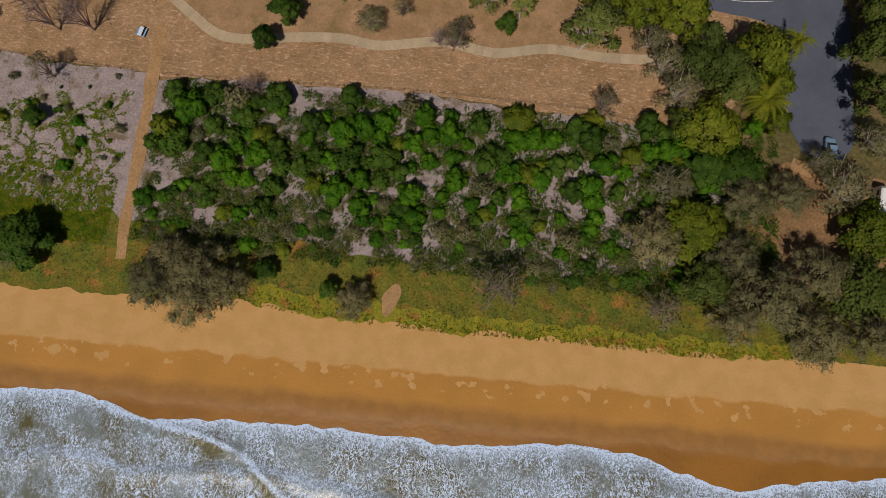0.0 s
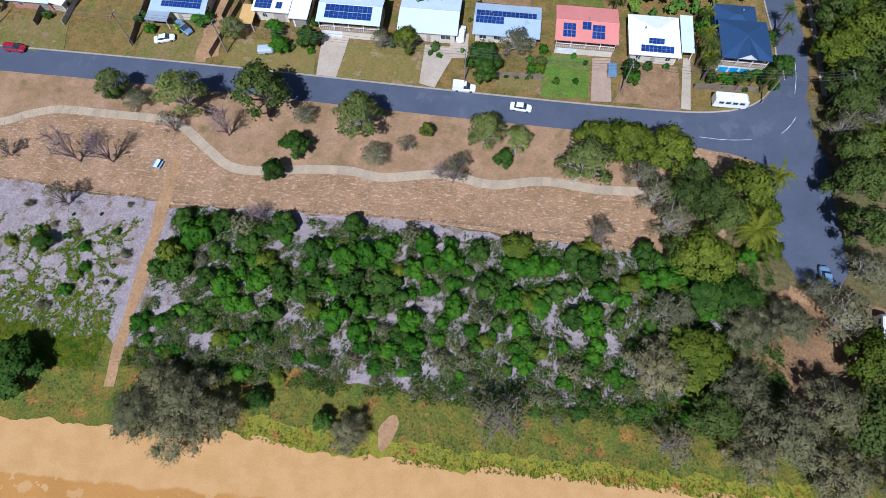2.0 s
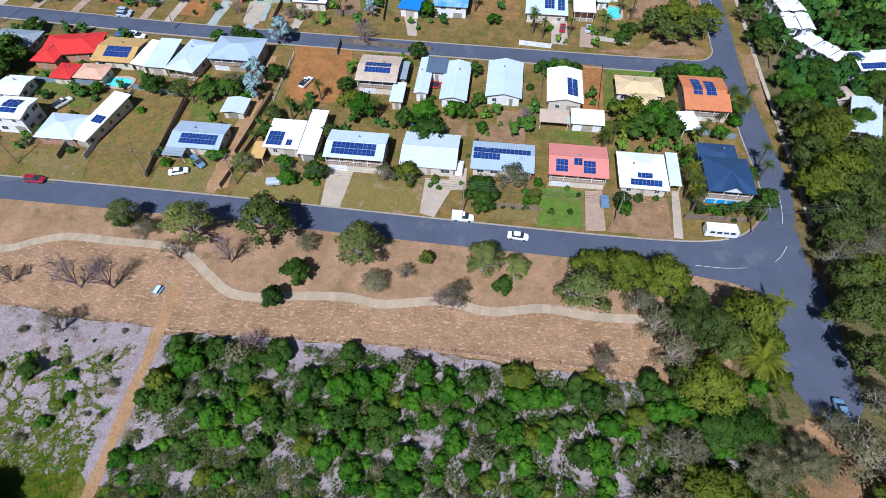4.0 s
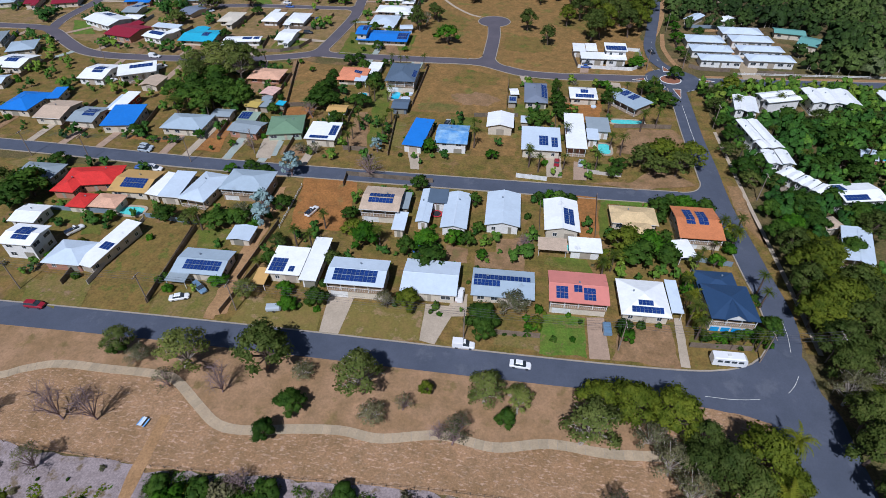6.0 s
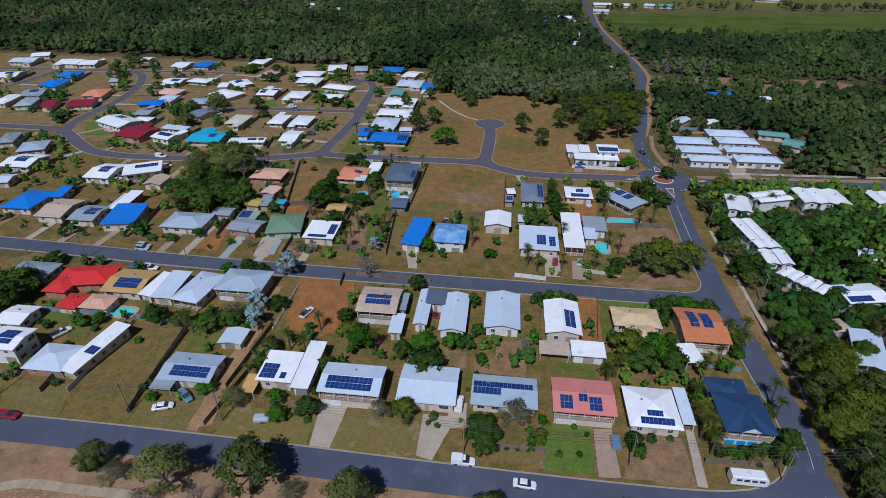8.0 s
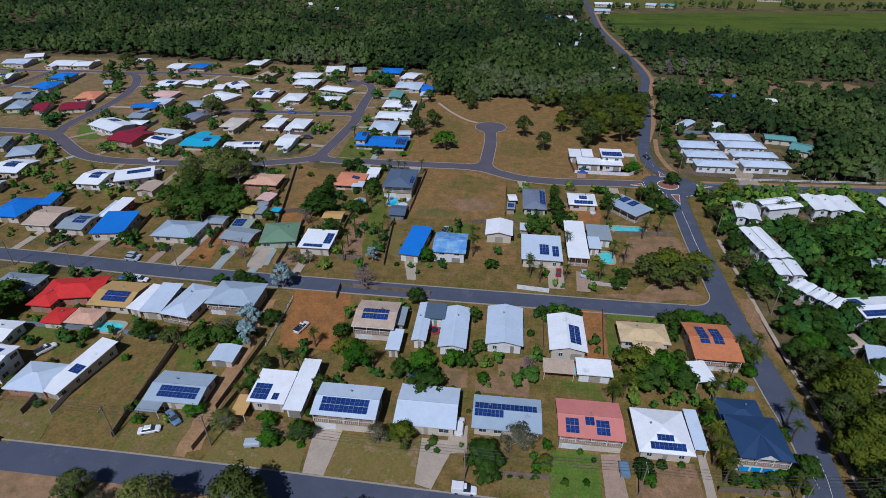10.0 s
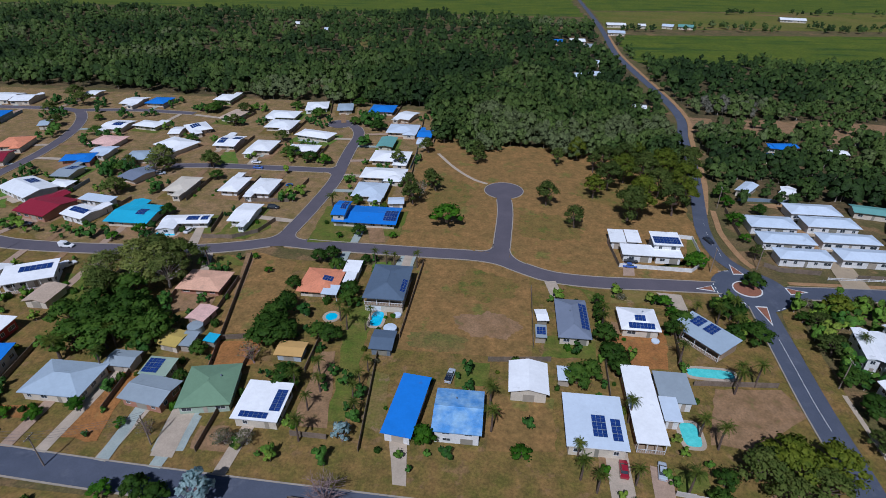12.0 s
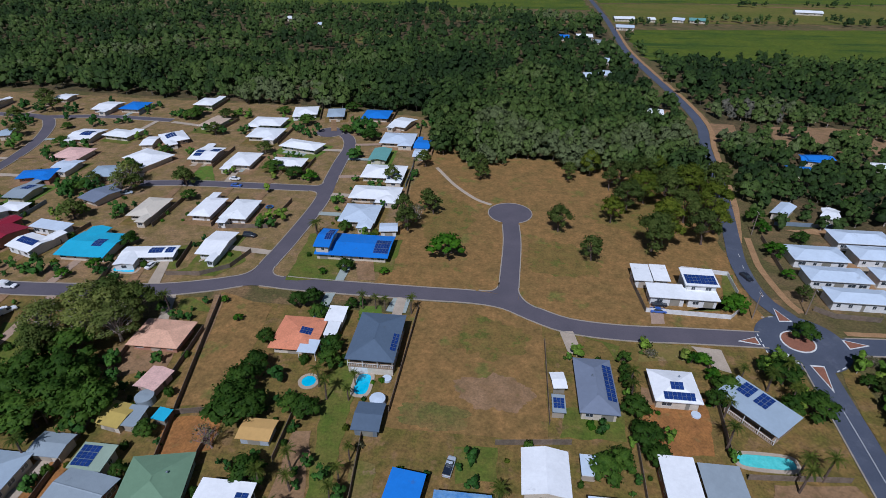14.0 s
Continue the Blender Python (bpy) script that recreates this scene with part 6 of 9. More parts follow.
# leaf tones of the woods differ from crown to crown and by distance band
def crown_mat(name, tones, var=0.45):
    """Leaf colours by the tone attribute, with light tufts and dark hollows at two scales."""
    m = bpy.data.materials.new(name)
    m.use_nodes = True
    n, l = m.node_tree.nodes, m.node_tree.links
    at, geo, rp = n.new("ShaderNodeAttribute"), n.new("ShaderNodeNewGeometry"), n.new("ShaderNodeValToRGB")
    at.attribute_name = "tone"
    l.new(at.outputs["Fac"], rp.inputs[0])
    els = rp.color_ramp.elements
    while len(els) < len(tones):
        els.new(0.5)
    for e, (pos, c) in zip(els, tones):
        e.position, e.color = pos, (*c, 1)
    col, last = rp.outputs[0], None
    for metres, v, det in ((2.2, var * 0.8, 3), (0.55, var, 4)):
        t, r, x = n.new("ShaderNodeTexNoise"), n.new("ShaderNodeMapRange"), n.new("ShaderNodeMix")
        t.inputs["Scale"].default_value, t.inputs["Detail"].default_value = 1 / metres, det
        l.new(geo.outputs["Position"], t.inputs["Vector"])
        r.inputs["From Min"].default_value, r.inputs["From Max"].default_value = 0.32, 0.68
        r.inputs["To Min"].default_value, r.inputs["To Max"].default_value = 1 - v, 1 + v
        l.new(t.outputs["Fac"], r.inputs["Value"])
        x.data_type, x.blend_type = "RGBA", "MULTIPLY"
        x.inputs[0].default_value = 1.0
        l.new(col, x.inputs[6])
        l.new(r.outputs[0], x.inputs[7])
        col, last = x.outputs[2], t
    bs, bp = n["Principled BSDF"], n.new("ShaderNodeBump")
    bp.inputs["Strength"].default_value, bp.inputs["Distance"].default_value = 0.6, 0.3
    l.new(last.outputs["Fac"], bp.inputs["Height"])
    l.new(bp.outputs[0], bs.inputs["Normal"])
    l.new(col, bs.inputs["Base Color"])
    bs.inputs["Roughness"].default_value, bs.inputs["Specular IOR Level"].default_value = 0.7, 0.15
    MATS[name] = m


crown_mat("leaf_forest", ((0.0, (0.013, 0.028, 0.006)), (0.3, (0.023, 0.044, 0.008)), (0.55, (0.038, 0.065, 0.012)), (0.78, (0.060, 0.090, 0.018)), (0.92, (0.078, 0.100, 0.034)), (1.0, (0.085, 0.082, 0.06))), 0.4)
crown_mat("leaf_garden", ((0.0, (0.016, 0.054, 0.007)), (0.4, (0.034, 0.090, 0.011)), (0.6, (0.066, 0.134, 0.013)), (0.8, (0.115, 0.180, 0.016)), (1.0, (0.15, 0.18, 0.025))), 0.4)


def north_road_x(y):
    return float(np.interp(y, [240, 280, 296, 325, 355, 393, 430, 476, 551, 666, 760, 900], [74, 68.5, 71.5, 78, 84, 90, 98, 99, 95, 91.5, 97, 101]))


def in_woods_west(x, y):
    if x > north_road_x(y) - (7 if y < 400 else 11 + 5 * noise.noise((y * 0.03, 0, 1))):
        return False
    edge = float(np.interp(x, [-700, -330, -210, -140, -60, -48, -36, -23, -8, 5, 17, 30, 45, 60, 90], [470, 455, 446, 438, 434, 372, 360, 348, 366, 366, 352, 352, 356, 342, 338]))
    if y < edge + 8 * noise.noise((x * 0.06, 0, 0)):
        return False
    if on_house(x, y, 3) or y > 420 and on_house(x - 1.5, y + 9, 2):
        return False
    gap = noise.noise((x * 0.008, y * 0.012, 3.3))
    if y > 520 and gap > 0.52:
        return False
    return y < 860 + 30 * noise.noise((x * 0.02, 0, 5))


def in_woods_east(x, y):
    if x < north_road_x(y) + 8:
        return False
    if y < 306 and x < 134:
        return False
    if y < 252 or on_house(x, y, 2.5) or 340 < y < 385 and on_house(x - 1.5, y + 7, 1):
        return False
    if 126 < x < 262 and 398 < y < 434 and noise.noise((x * 0.04, y * 0.05, 8)) > -0.3:
        return False
    if 96 < x < 117 and 402 < y < 436:
        return False
    if x > 104 and y > 592 + (x - 104) * 0.05:
        return False
    return True


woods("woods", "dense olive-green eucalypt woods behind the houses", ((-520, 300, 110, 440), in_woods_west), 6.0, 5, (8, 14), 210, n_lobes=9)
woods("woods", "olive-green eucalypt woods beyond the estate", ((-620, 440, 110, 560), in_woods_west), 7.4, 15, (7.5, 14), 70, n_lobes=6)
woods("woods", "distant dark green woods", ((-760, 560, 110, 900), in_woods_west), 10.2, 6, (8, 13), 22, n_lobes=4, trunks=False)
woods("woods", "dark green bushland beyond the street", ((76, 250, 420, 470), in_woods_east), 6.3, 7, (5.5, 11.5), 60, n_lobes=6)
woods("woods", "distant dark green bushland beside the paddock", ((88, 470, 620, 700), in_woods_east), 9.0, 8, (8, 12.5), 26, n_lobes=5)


def in_gardens_east(x, y):
    if on_house(x, y, 1.6) or on_road(x, y, 2.5) or 77.5 < x < (80.5 if y > 180 else 82) and y > 116:
        return False
    return x > 78 and 98 < y < 236 and noise.noise((x * 0.06, y * 0.06, 1.0)) > (-0.75 if x < 96 else -0.5)


def in_gardens_west(x, y):
    if on_house(x, y, 1.8) or on_road(x, y, 2.6):
        return False
    if x > -52 and y > 236 or -48 < x < 6 and 194 < y < 256 or -98 < x < -68 and 194 < y < 252 or -108 < x < -84 and 86 < y < 122 or -66 < x < -44 and 122 < y < 147 or y < 93:
        return False
    if x > 40 and 152 < y < 200 or y > 430:
        return False
    if y > 250:
        return noise.noise((x * 0.05, y * 0.05, 4.0)) > 0.2
    return noise.noise((x * 0.07, y * 0.07, 4.0)) > (-0.12 if 108 < y < 142 else 0.02)



def field_rows(x, y):
    """Rows of trees between the paddocks and round the far farm houses."""
    rows_y = (778 + (x - 110) * 0.08, 800 + (x - 110) * 0.08, 935 + (x - 110) * 0.06)
    return x > 104 and any(abs(y - r) < 9 for r in rows_y) and noise.noise((x * 0.02, y * 0.01, 2.0)) > -0.12 and not on_house(x, y, 3)


woods("field_trees", "rows of dark trees between far paddocks", ((100, 640, 900, 960), field_rows), 10.0, 19, (5, 10), 20, n_lobes=6, trunks=False)
woods("garden_trees", "thick dark green garden trees round the townhouses", ((78, 98, 300, 238), in_gardens_east), 4.1, 17, (3.5, 8.5), 26, "leaf_garden", n_lobes=4)
woods("garden_trees", "dark green garden trees and hedges between the houses", ((-400, 93, 66, 250), in_gardens_west), 5.0, 18, (1.8, 5.2), 44, "leaf_garden", n_lobes=5)
woods("garden_trees", "dark green garden trees and hedges of the housing estate", ((-400, 250, -46, 432), in_gardens_west), 4.2, 28, (2.2, 6.4), 36, "leaf_garden", n_lobes=5)

# dune scrub: bushes with sandy gaps
rng = random.Random(12)
GAPS = [(-39, 29.5, 2.6), (-33, 28, 2.6), (-22, 22, 2.8), (-18, 16, 2.6), (-13, 35, 2.0), (-7.5, 31, 1.8), (21, 28.5, 2.4), (16, 30, 2.0), (27, 27, 2.2), (-10, 15, 2.2), (-30, 14, 2.4), (33, 24, 2.6), (-48, 20, 2.4), (-57, 26, 2.2), (12, 12, 2.4)]


def sandy(x, y):
    return any((x - a) ** 2 + (y - b) ** 2 < r * r for a, b, r in GAPS) or abs(x + 63.8) < 2.6


made = []
for i in range(9000):
    if len(made) >= 250:
        break
    x, y = rng.uniform(-61, 52), rng.uniform(13.0, 45.6)
    thick = (y - 12) / 34
    r = (rng.uniform(0.85, 1.75) + 1.3 * thick * rng.random()) * (0.8 if y < 21 else 1.0)
    if sandy(x, y) or noise.noise((x * 0.13, y * 0.13, 2.0)) < -0.5 + 0.35 * max(0, 0.45 - thick):
        continue
    if any((x - a) ** 2 + (y - b) ** 2 < (0.62 * (r + q)) ** 2 for a, b, q in made):
        continue
    k = rng.choices(("shrub", "dark", "grey", "olive"), (5 + (9 if -12 < x < 14 and y > 22 else 0), 6 if y > 20 else 3, 1.2 if y > 22 else 6, 1.5))[0]
    bush(k, x, y, r * 1.62, r * rng.uniform(1.1, 1.6) * min(1.0, 0.55 + 1.3 * thick), "in the dune scrub", "dune scrub bushes")
    made.append((x, y, r))


def undergrowth(name, label, spots, kind, flat=1.0, thin=10, leaf=""):
    """Many small plants joined: copies of the bush meshes at the spots (x, y, r)."""
    protos = []
    for me in BUSH[kind]:
        v = np.empty(len(me.vertices) * 3)
        me.vertices.foreach_get("co", v)
        k = sum(1 for f in me.polygons if len(f.vertices) == 4)
        protos.append(v.reshape(-1, 3)[: k * 4].reshape(-1, 4, 3)[::thin].reshape(-1, 3))
    r2 = np.random.default_rng(3)
    vs = []
    for x, y, r in spots:
        p = protos[r2.integers(len(protos))]
        a = r2.uniform(0, 6.28)
        c, s = math.cos(a), math.sin(a)
        w = r * np.array([1, 1, flat])
        q = p * 1.2
        m = q.reshape(-1, 4, 3).mean(1, keepdims=True)
        q = (m + (q.reshape(-1, 4, 3) - m) * math.sqrt(thin / 5)).reshape(-1, 3)
        vs.append(np.stack([x + (q[:, 0] * c - q[:, 1] * s) * w[0], y + (q[:, 0] * s + q[:, 1] * c) * w[1], q[:, 2] * w[2] * 0.9 + 0.07 - 0.12 * r * min(1.0, flat * flat)], 1))
    v = np.concatenate(vs)
    me = bpy.data.meshes.new(name)
    me.from_pydata(v.tolist(), [], np.arange(len(v)).reshape(-1, 4).tolist())
    me.materials.append(MATS["leaf_" + leaf] if leaf else BUSH[kind][0].materials[0])
    return tagged(new(name, me), label, "scrub", kind="stuff")


for kind, count, label in (("dark", 1250, "low dark green dune scrub"), ("grey", 500, "dry grey dune scrub"), ("shrub", 700, "low bright green dune scrub"), ("olive", 3000, "low dull olive dune scrub")):
    spots = []
    while len(spots) < count:
        x, y = rng.uniform(-61, 58), 13.5 + 32.5 * rng.random() ** (1.35 if kind == "olive" else 1.0)
        if sandy(x, y) and rng.random() < 0.8 or noise.noise((x * 0.13, y * 0.13, 2.0)) < -0.42 and rng.random() < 0.75:
            continue
        if kind == "grey" and y > 26 and rng.random() < 0.6:
            continue
        spots.append((x, y, rng.uniform(0.4, 1.4)))
    undergrowth("dune_scrub", label, spots, kind, 0.8, 15, "scrub" if kind == "olive" else "")
# creepers in long winding runners, and tussocks, on the open dune and the coastal strip
spots = []
for i in range(230):
    x, y = rng.uniform(-140, -67), 14 + 25 * rng.random() ** 2.2
    for j in range(rng.choice((3, 4, 5, 6))):
        a, px_, py_ = rng.uniform(0, 6.28), x, y
        for q in range(rng.randrange(7, 24)):
            a += rng.uniform(-0.3, 0.3)
            px_, py_ = px_ + 0.26 * math.cos(a), py_ + 0.26 * math.sin(a)
            if px_ < -66.3 and 12 < py_ < 46:
                spots.append((px_, py_, rng.uniform(0.25, 0.55)))
while len(spots) < 19000:
    x, y = rng.uniform(-150, -66.5), 12 + 15 * rng.random() ** 1.3
    if noise.noise((x * 0.12, y * 0.12, 6.0)) > -0.08 - (22 - y) * 0.05:
        spots.append((x, y, rng.uniform(0.25, 0.6)))
undergrowth("dune_creeper", "green creepers spreading over pale dune sand", spots[::4], "shrub", 0.3, 98, "shrub")
undergrowth("dune_creeper", "yellow-green creepers spreading over pale dune sand", [q for k_, q in enumerate(spots) if k_ % 4], "shrub", 0.3, 98, "creeper")
spots = []
while len(spots) < 3200:
    x, y = rng.uniform(-140, 62), rng.uniform(4.6, 15)
    if abs(x + 63) < 2 or abs(x + 11.8) < 2 and y < 11:
        continue
    spots.append((x, y, rng.uniform(0.1, 0.3)))
undergrowth("coastal_tussocks", "low ochre and green tussocks above the beach", spots[::2], "shrub", 0.6, 34, "creeper")
undergrowth("coastal_tussocks", "low green tussocks above the beach", spots[1::4], "dark", 0.6, 34)
undergrowth("coastal_tussocks", "dry brown tussocks above the beach", spots[3::4], "grey", 0.6, 34)
spots = []
while len(spots) < 1500:
    x = rng.uniform(-38, 64)
    y = float(np.interp(x, [-38, -10, 20, 45, 62], [4.2, 3.0, 3.8, 3.9, 5.3])) + abs(rng.gauss(0, 1.6)) - 0.5
    if abs(x + 11.8) > 2.2:
        spots.append((x, y, rng.uniform(0.12, 0.34)))
undergrowth("coastal_tussocks", "yellow-green beach runners at the edge of the sand", spots, "shrub", 0.5, 40, "creeper")
for i in range(58):
    x, y = rng.uniform(-125, -67), 17 + 29 * rng.random() ** 0.6
    bush(rng.choice(("shrub", "grey", "dark", "olive", "grey")), x, y, 0.5 + 1.3 * rng.random() ** 1.6, None, "on pale dune sand", "low dune bushes")

# trees that stand singly: kind, place, height, spread
tree('gum', -66.7, 69.9, 11.3, 1.00)
tree('gum', -82.5, 72.4, 7.4, 1.00)
tree('dense', -83.3, 72.3, 4.0, 1.04)
tree('grey', -78.1, 71.2, 4.0, 1.50)
tree('gumdark', -48.2, 71.4, 12.3, 1.00)
tree('gum', -25.3, 69.4, 11.1, 1.00)
tree('grey', -21.8, 62.8, 4.0, 1.57)
tree('grey', -39.0, 71.6, 3.0, 1.90)
tree('dense', -39.7, 61.9, 5.0, 1.10)
tree('dense', -42.7, 55.6, 5.0, 0.88)
tree('bare', -55.7, 64.8, 7.0, 0.67)
tree('bare', -85.5, 54.6, 8.0, 0.68)
tree('bare', -78.6, 55.4, 8.0, 0.64)
tree('wispy', -67.8, 64.9, 5.0, 1.00)
tree('wispy', -101.1, 54.5, 4.2, 1.00)
tree('olive', -12.4, 69.4, 4.0, 0.76)
tree('bare', -8.3, 59.3, 3.4, 1.00)
tree('wispy', -16.6, 64.9, 3.8, 1.00)
tree('gum', -0.1, 68.6, 8.8, 1.00)
tree('gum', 6.9, 66.8, 6.9, 1.00)
tree('dense', 4.4, 64.3, 4.0, 0.99)
tree('wispy', -4.9, 60.9, 5.1, 1.00)
tree('gum', 19.4, 61.5, 11.5, 1.05)
tree('olive', 23.0, 68.4, 8.6, 1.0)
tree('olive', 29.0, 68.6, 9.6, 1.00)
tree('olive', 36.8, 66.4, 10.0, 1.00)
tree('grey', 32.8, 63.4, 7.0, 1.00)
tree('gumdark', 43.2, 62.6, 8.0, 1.0)
tree('gumdark', 45.4, 58.0, 8.6, 1.1)
tree('date_palm', 58.8, 63.4, 6.4, 0.66)
tree('olive', 43.2, 46.0, 7.4, 1.5)
tree('grey', 38.0, 51.4, 8.0, 1.1)
tree('date_palm', 53.6, 51.4, 5.6, 1.05, label='broad date palm with arching yellow-green fronds')
tree('olive', 57.0, 48.6, 4.6, 1.05)
tree('gumdark', 48.4, 54.0, 8.4, 1.1)
tree('grey', 35.3, 57.0, 7.8, 1.00)
tree('gumdark', 40.2, 57.6, 8.4, 1.05)
tree('olive', 51.0, 59.6, 10.5, 1.0)
tree('olive', 56.0, 55.6, 6.0, 1.0)
tree('gumdark', 38.4, 46.6, 5.0, 1.1)
tree('dense', 47.6, 44.6, 4.0, 1.2)
tree('bright', 52.9, 47.4, 3.0, 1.2)
tree('wispy', 23.9, 48.4, 5.5, 1.00)
tree('bare', -43.3, 45.5, 3.9, 1.00)
tree('wispy', -5.6, 58.4, 5.6, 1.00)
tree('casuarina', -53.1, 5.8, 5.6, 1.55)
tree('casuarina', -45.6, 8.4, 6.2, 1.55)
tree('casuarina', -46.5, 3.4, 5.6, 1.55)
tree('casuarina', -40.1, 6.7, 5.6, 1.3)
tree('casuarina', -51.7, 10.9, 4.8, 1.45)
tree('casuarina', -17.3, 6.9, 3.5, 1.72)
tree('dense', -22.5, 7.8, 2.5, 1.29)
tree('dense', -34.6, 10.3, 2.5, 1.47)
tree('wispy', 8.3, 12.1, 6.0, 1.56)
tree('wispy', 35.7, 10.6, 5.0, 1.52)
tree('casuarina', 34.6, 23.6, 6.0, 1.54)
tree('olive', 41.5, 27.0, 6.0, 1.90)
tree('casuarina', 47.5, 21.4, 6.0, 1.41)
tree('gumdark', 43.7, 15.9, 6.0, 1.65)
tree('casuarina', 53.7, 14.8, 8.0, 1.45)
tree('casuarina', 48.6, 10.5, 6.0, 1.26)
tree('casuarina', 61.6, 9.0, 7.0, 1.35)
tree('casuarina', 63.3, 19.9, 7.0, 1.39)
tree('gumdark', 69.5, 18.6, 7.0, 1.90)
tree('casuarina', 72.0, 10.1, 7.0, 1.06)
tree('casuarina', 50.8, 32.4, 5.0, 1.59)
tree('grey', 36.6, 33.0, 5.0, 1.85)
tree('casuarina', 58.9, 34.3, 5.0, 1.59)
tree('grey', 68.6, 36.2, 6.0, 1.80)
tree('olive', 71.9, 29.0, 7.0, 1.51)
tree('grey', 74.2, 46.2, 7.0, 1.1)
tree('gumdark', 73.4, 54.0, 11.0, 0.85)
tree('gumdark', 72.8, 63.4, 12.0, 0.85)
tree('dense', 43.9, 38.4, 4.0, 1.87)
tree('dense', 50.1, 37.9, 4.0, 1.86)
tree('grey', 64.2, 41.4, 5.0, 1.18)
tree('grey', 57.1, 13.0, 5.0, 1.28)
tree('dense', -79.1, 10.5, 5.0, 1.80)
tree('dense', -84.7, 35.1, 2.5, 1.57)
tree('grey', -80.2, 8.9, 4.0, 1.89)
tree('wispy', -84.1, 44.4, 5.6, 1.00)
tree('olive', 80.6, 102.0, 11.5, 1.1)
tree('olive', 79.8, 115.0, 11.0, 1.0)
tree('gumdark', 80.0, 124.6, 9.0, 1.0)
tree('gumdark', 83.9, 96.5, 10.0, 1.25)
tree('gumdark', 89.3, 109.2, 10.0, 1.23)
tree('gumdark', 76.8, 91.0, 9.5, 1.15)
tree('olive', 77.4, 97.0, 8.5, 1.05)
tree('olive', 85.3, 120.0, 9.0, 1.11)
tree('olive', 84.5, 127.8, 6.0, 1.07)
tree('grey', 74.6, 77.0, 8.5, 1.0)
tree('olive', 79.6, 73.1, 9.0, 1.06)
tree('grey', 82.9, 82.2, 8.0, 1.00)
tree('gumdark', 76.8, 84.6, 9.0, 1.05)
tree('gumdark', 79.9, 67.0, 9.0, 1.00)
tree('gumdark', 74.8, 70.6, 10.0, 0.9)
tree('gumdark', 85.7, 89.9, 8.0, 1.25)
tree('grey', 5.2, 96.9, 5.0, 1.64)
tree('dense', -2.1, 90.0, 6.0, 1.18)
tree('olive', 10.9, 90.7, 4.0, 0.82)
tree('dense', 31.6, 91.2, 4.0, 0.97)
tree('palm', 47.1, 95.7, 8.5, 1.00)
tree('palm', 48.1, 91.5, 7.8, 1.00)
tree('dense', 64.6, 94.9, 5.0, 0.98)
tree('palm', 66.2, 103.8, 6.5, 1.00)
tree('palm', 61.0, 89.5, 5.7, 1.00)
tree('bright', -3.0, 114.1, 3.0, 1.04)
tree('bare', 7.6, 118.9, 4.0, 1.06)
tree('palm', 28.2, 109.9, 7.9, 1.00)
tree('dense', 46.1, 116.5, 5.0, 0.92)
tree('palm', 52.6, 114.5, 8.0, 1.00)
tree('bright', 58.7, 117.9, 4.0, 0.96)
tree('palm', 48.1, 106.3, 5.6, 1.00)
tree('palm', 65.6, 127.0, 8.3, 1.00)
tree('gum', -61.9, 92.8, 5.0, 1.27)
tree('bright', -52.3, 95.1, 3.0, 1.37)
tree('bright', -49.8, 90.9, 3.0, 1.47)
tree('dense', -42.8, 92.3, 5.0, 1.02)
tree('olive', -20.5, 92.9, 6.0, 0.92)
tree('grey', -25.7, 93.5, 5.0, 1.04)
tree('bright', -11.5, 118.6, 5.0, 1.0)
tree('dense', -7.6, 118.8, 4.5, 0.85)
tree('olive', 34.8, 121.8, 7.6, 1.2)
tree('bright', 41.8, 121.8, 6.2, 1.25)
tree('dense', 38.2, 116.8, 6.4, 1.4)
tree('olive', 33.5, 116.8, 4.5, 1.1)
tree('date_palm', 28.6, 112.0, 4.5, 0.7)
tree('dense', 45.6, 118.4, 5.6, 1.25)
tree('dense', 46.6, 126.5, 4.2, 1.0)
tree('bright', 47.6, 122.8, 3.4, 0.9)
tree('dense', 48.4, 141.4, 4.6, 1.35)
tree('bright', 55.0, 143.3, 4.8, 1.35)
tree('dense', 51.6, 143.6, 4.4, 1.2)
tree('dense', 61.5, 142.2, 4.4, 1.25)
tree('dense', 47.6, 135.6, 3.6, 1.1)
tree('date_palm', 64.6, 130.0, 5.0, 0.62)
tree('date_palm', 66.4, 127.6, 5.0, 0.60)
tree('bright', 64.2, 124.4, 2.6, 1.3)
tree('dense', 12.0, 143.6, 2.8, 1.3)
tree('bright', 15.6, 144.6, 2.8, 1.3)
tree('dense', 19.0, 144.6, 2.8, 1.3)
tree('dense', 22.4, 143.8, 2.6, 1.3)
tree('bright', -37.4, 115.6, 6.0, 1.3)
tree('palm', -50.5, 111.8, 8.3, 1.00)
tree('palm', -55.4, 113.4, 8.3, 1.00)
tree('dense', -59.9, 105.2, 4.0, 1.16)
tree('gumdark', -60.1, 111.7, 5.0, 1.09)
tree('palm', -61.3, 101.0, 5.8, 1.00)
tree('gumdark', -42.6, 106.3, 5.0, 1.23)
tree('bright', -20.5, 116.6, 5.0, 1.4)
tree('dense', -24.2, 114.0, 5.0, 0.94)
tree('grey', -74.9, 122.4, 5.0, 1.52)
tree('dense', -81.6, 120.1, 5.0, 1.64)
tree('silver', -68.9, 121.6, 6.8, 1.00)
tree('palm', -85.2, 117.1, 7.4, 1.00)
tree('dense', -97.8, 120.0, 5.0, 1.32)
tree('gumdark', -89.9, 119.3, 5.0, 1.32)
tree('bright', -114.6, 118.2, 3.0, 1.11)
tree('bright', -71.5, 96.6, 2.5, 1.82)
tree('silver', -68.7, 148.0, 7.8, 1.00)
tree('silver', -70.2, 128.4, 7.1, 1.00)
tree('silver', -43.8, 166.5, 5.0, 1.00)
tree('dense', -65.5, 130.5, 4.0, 1.37)
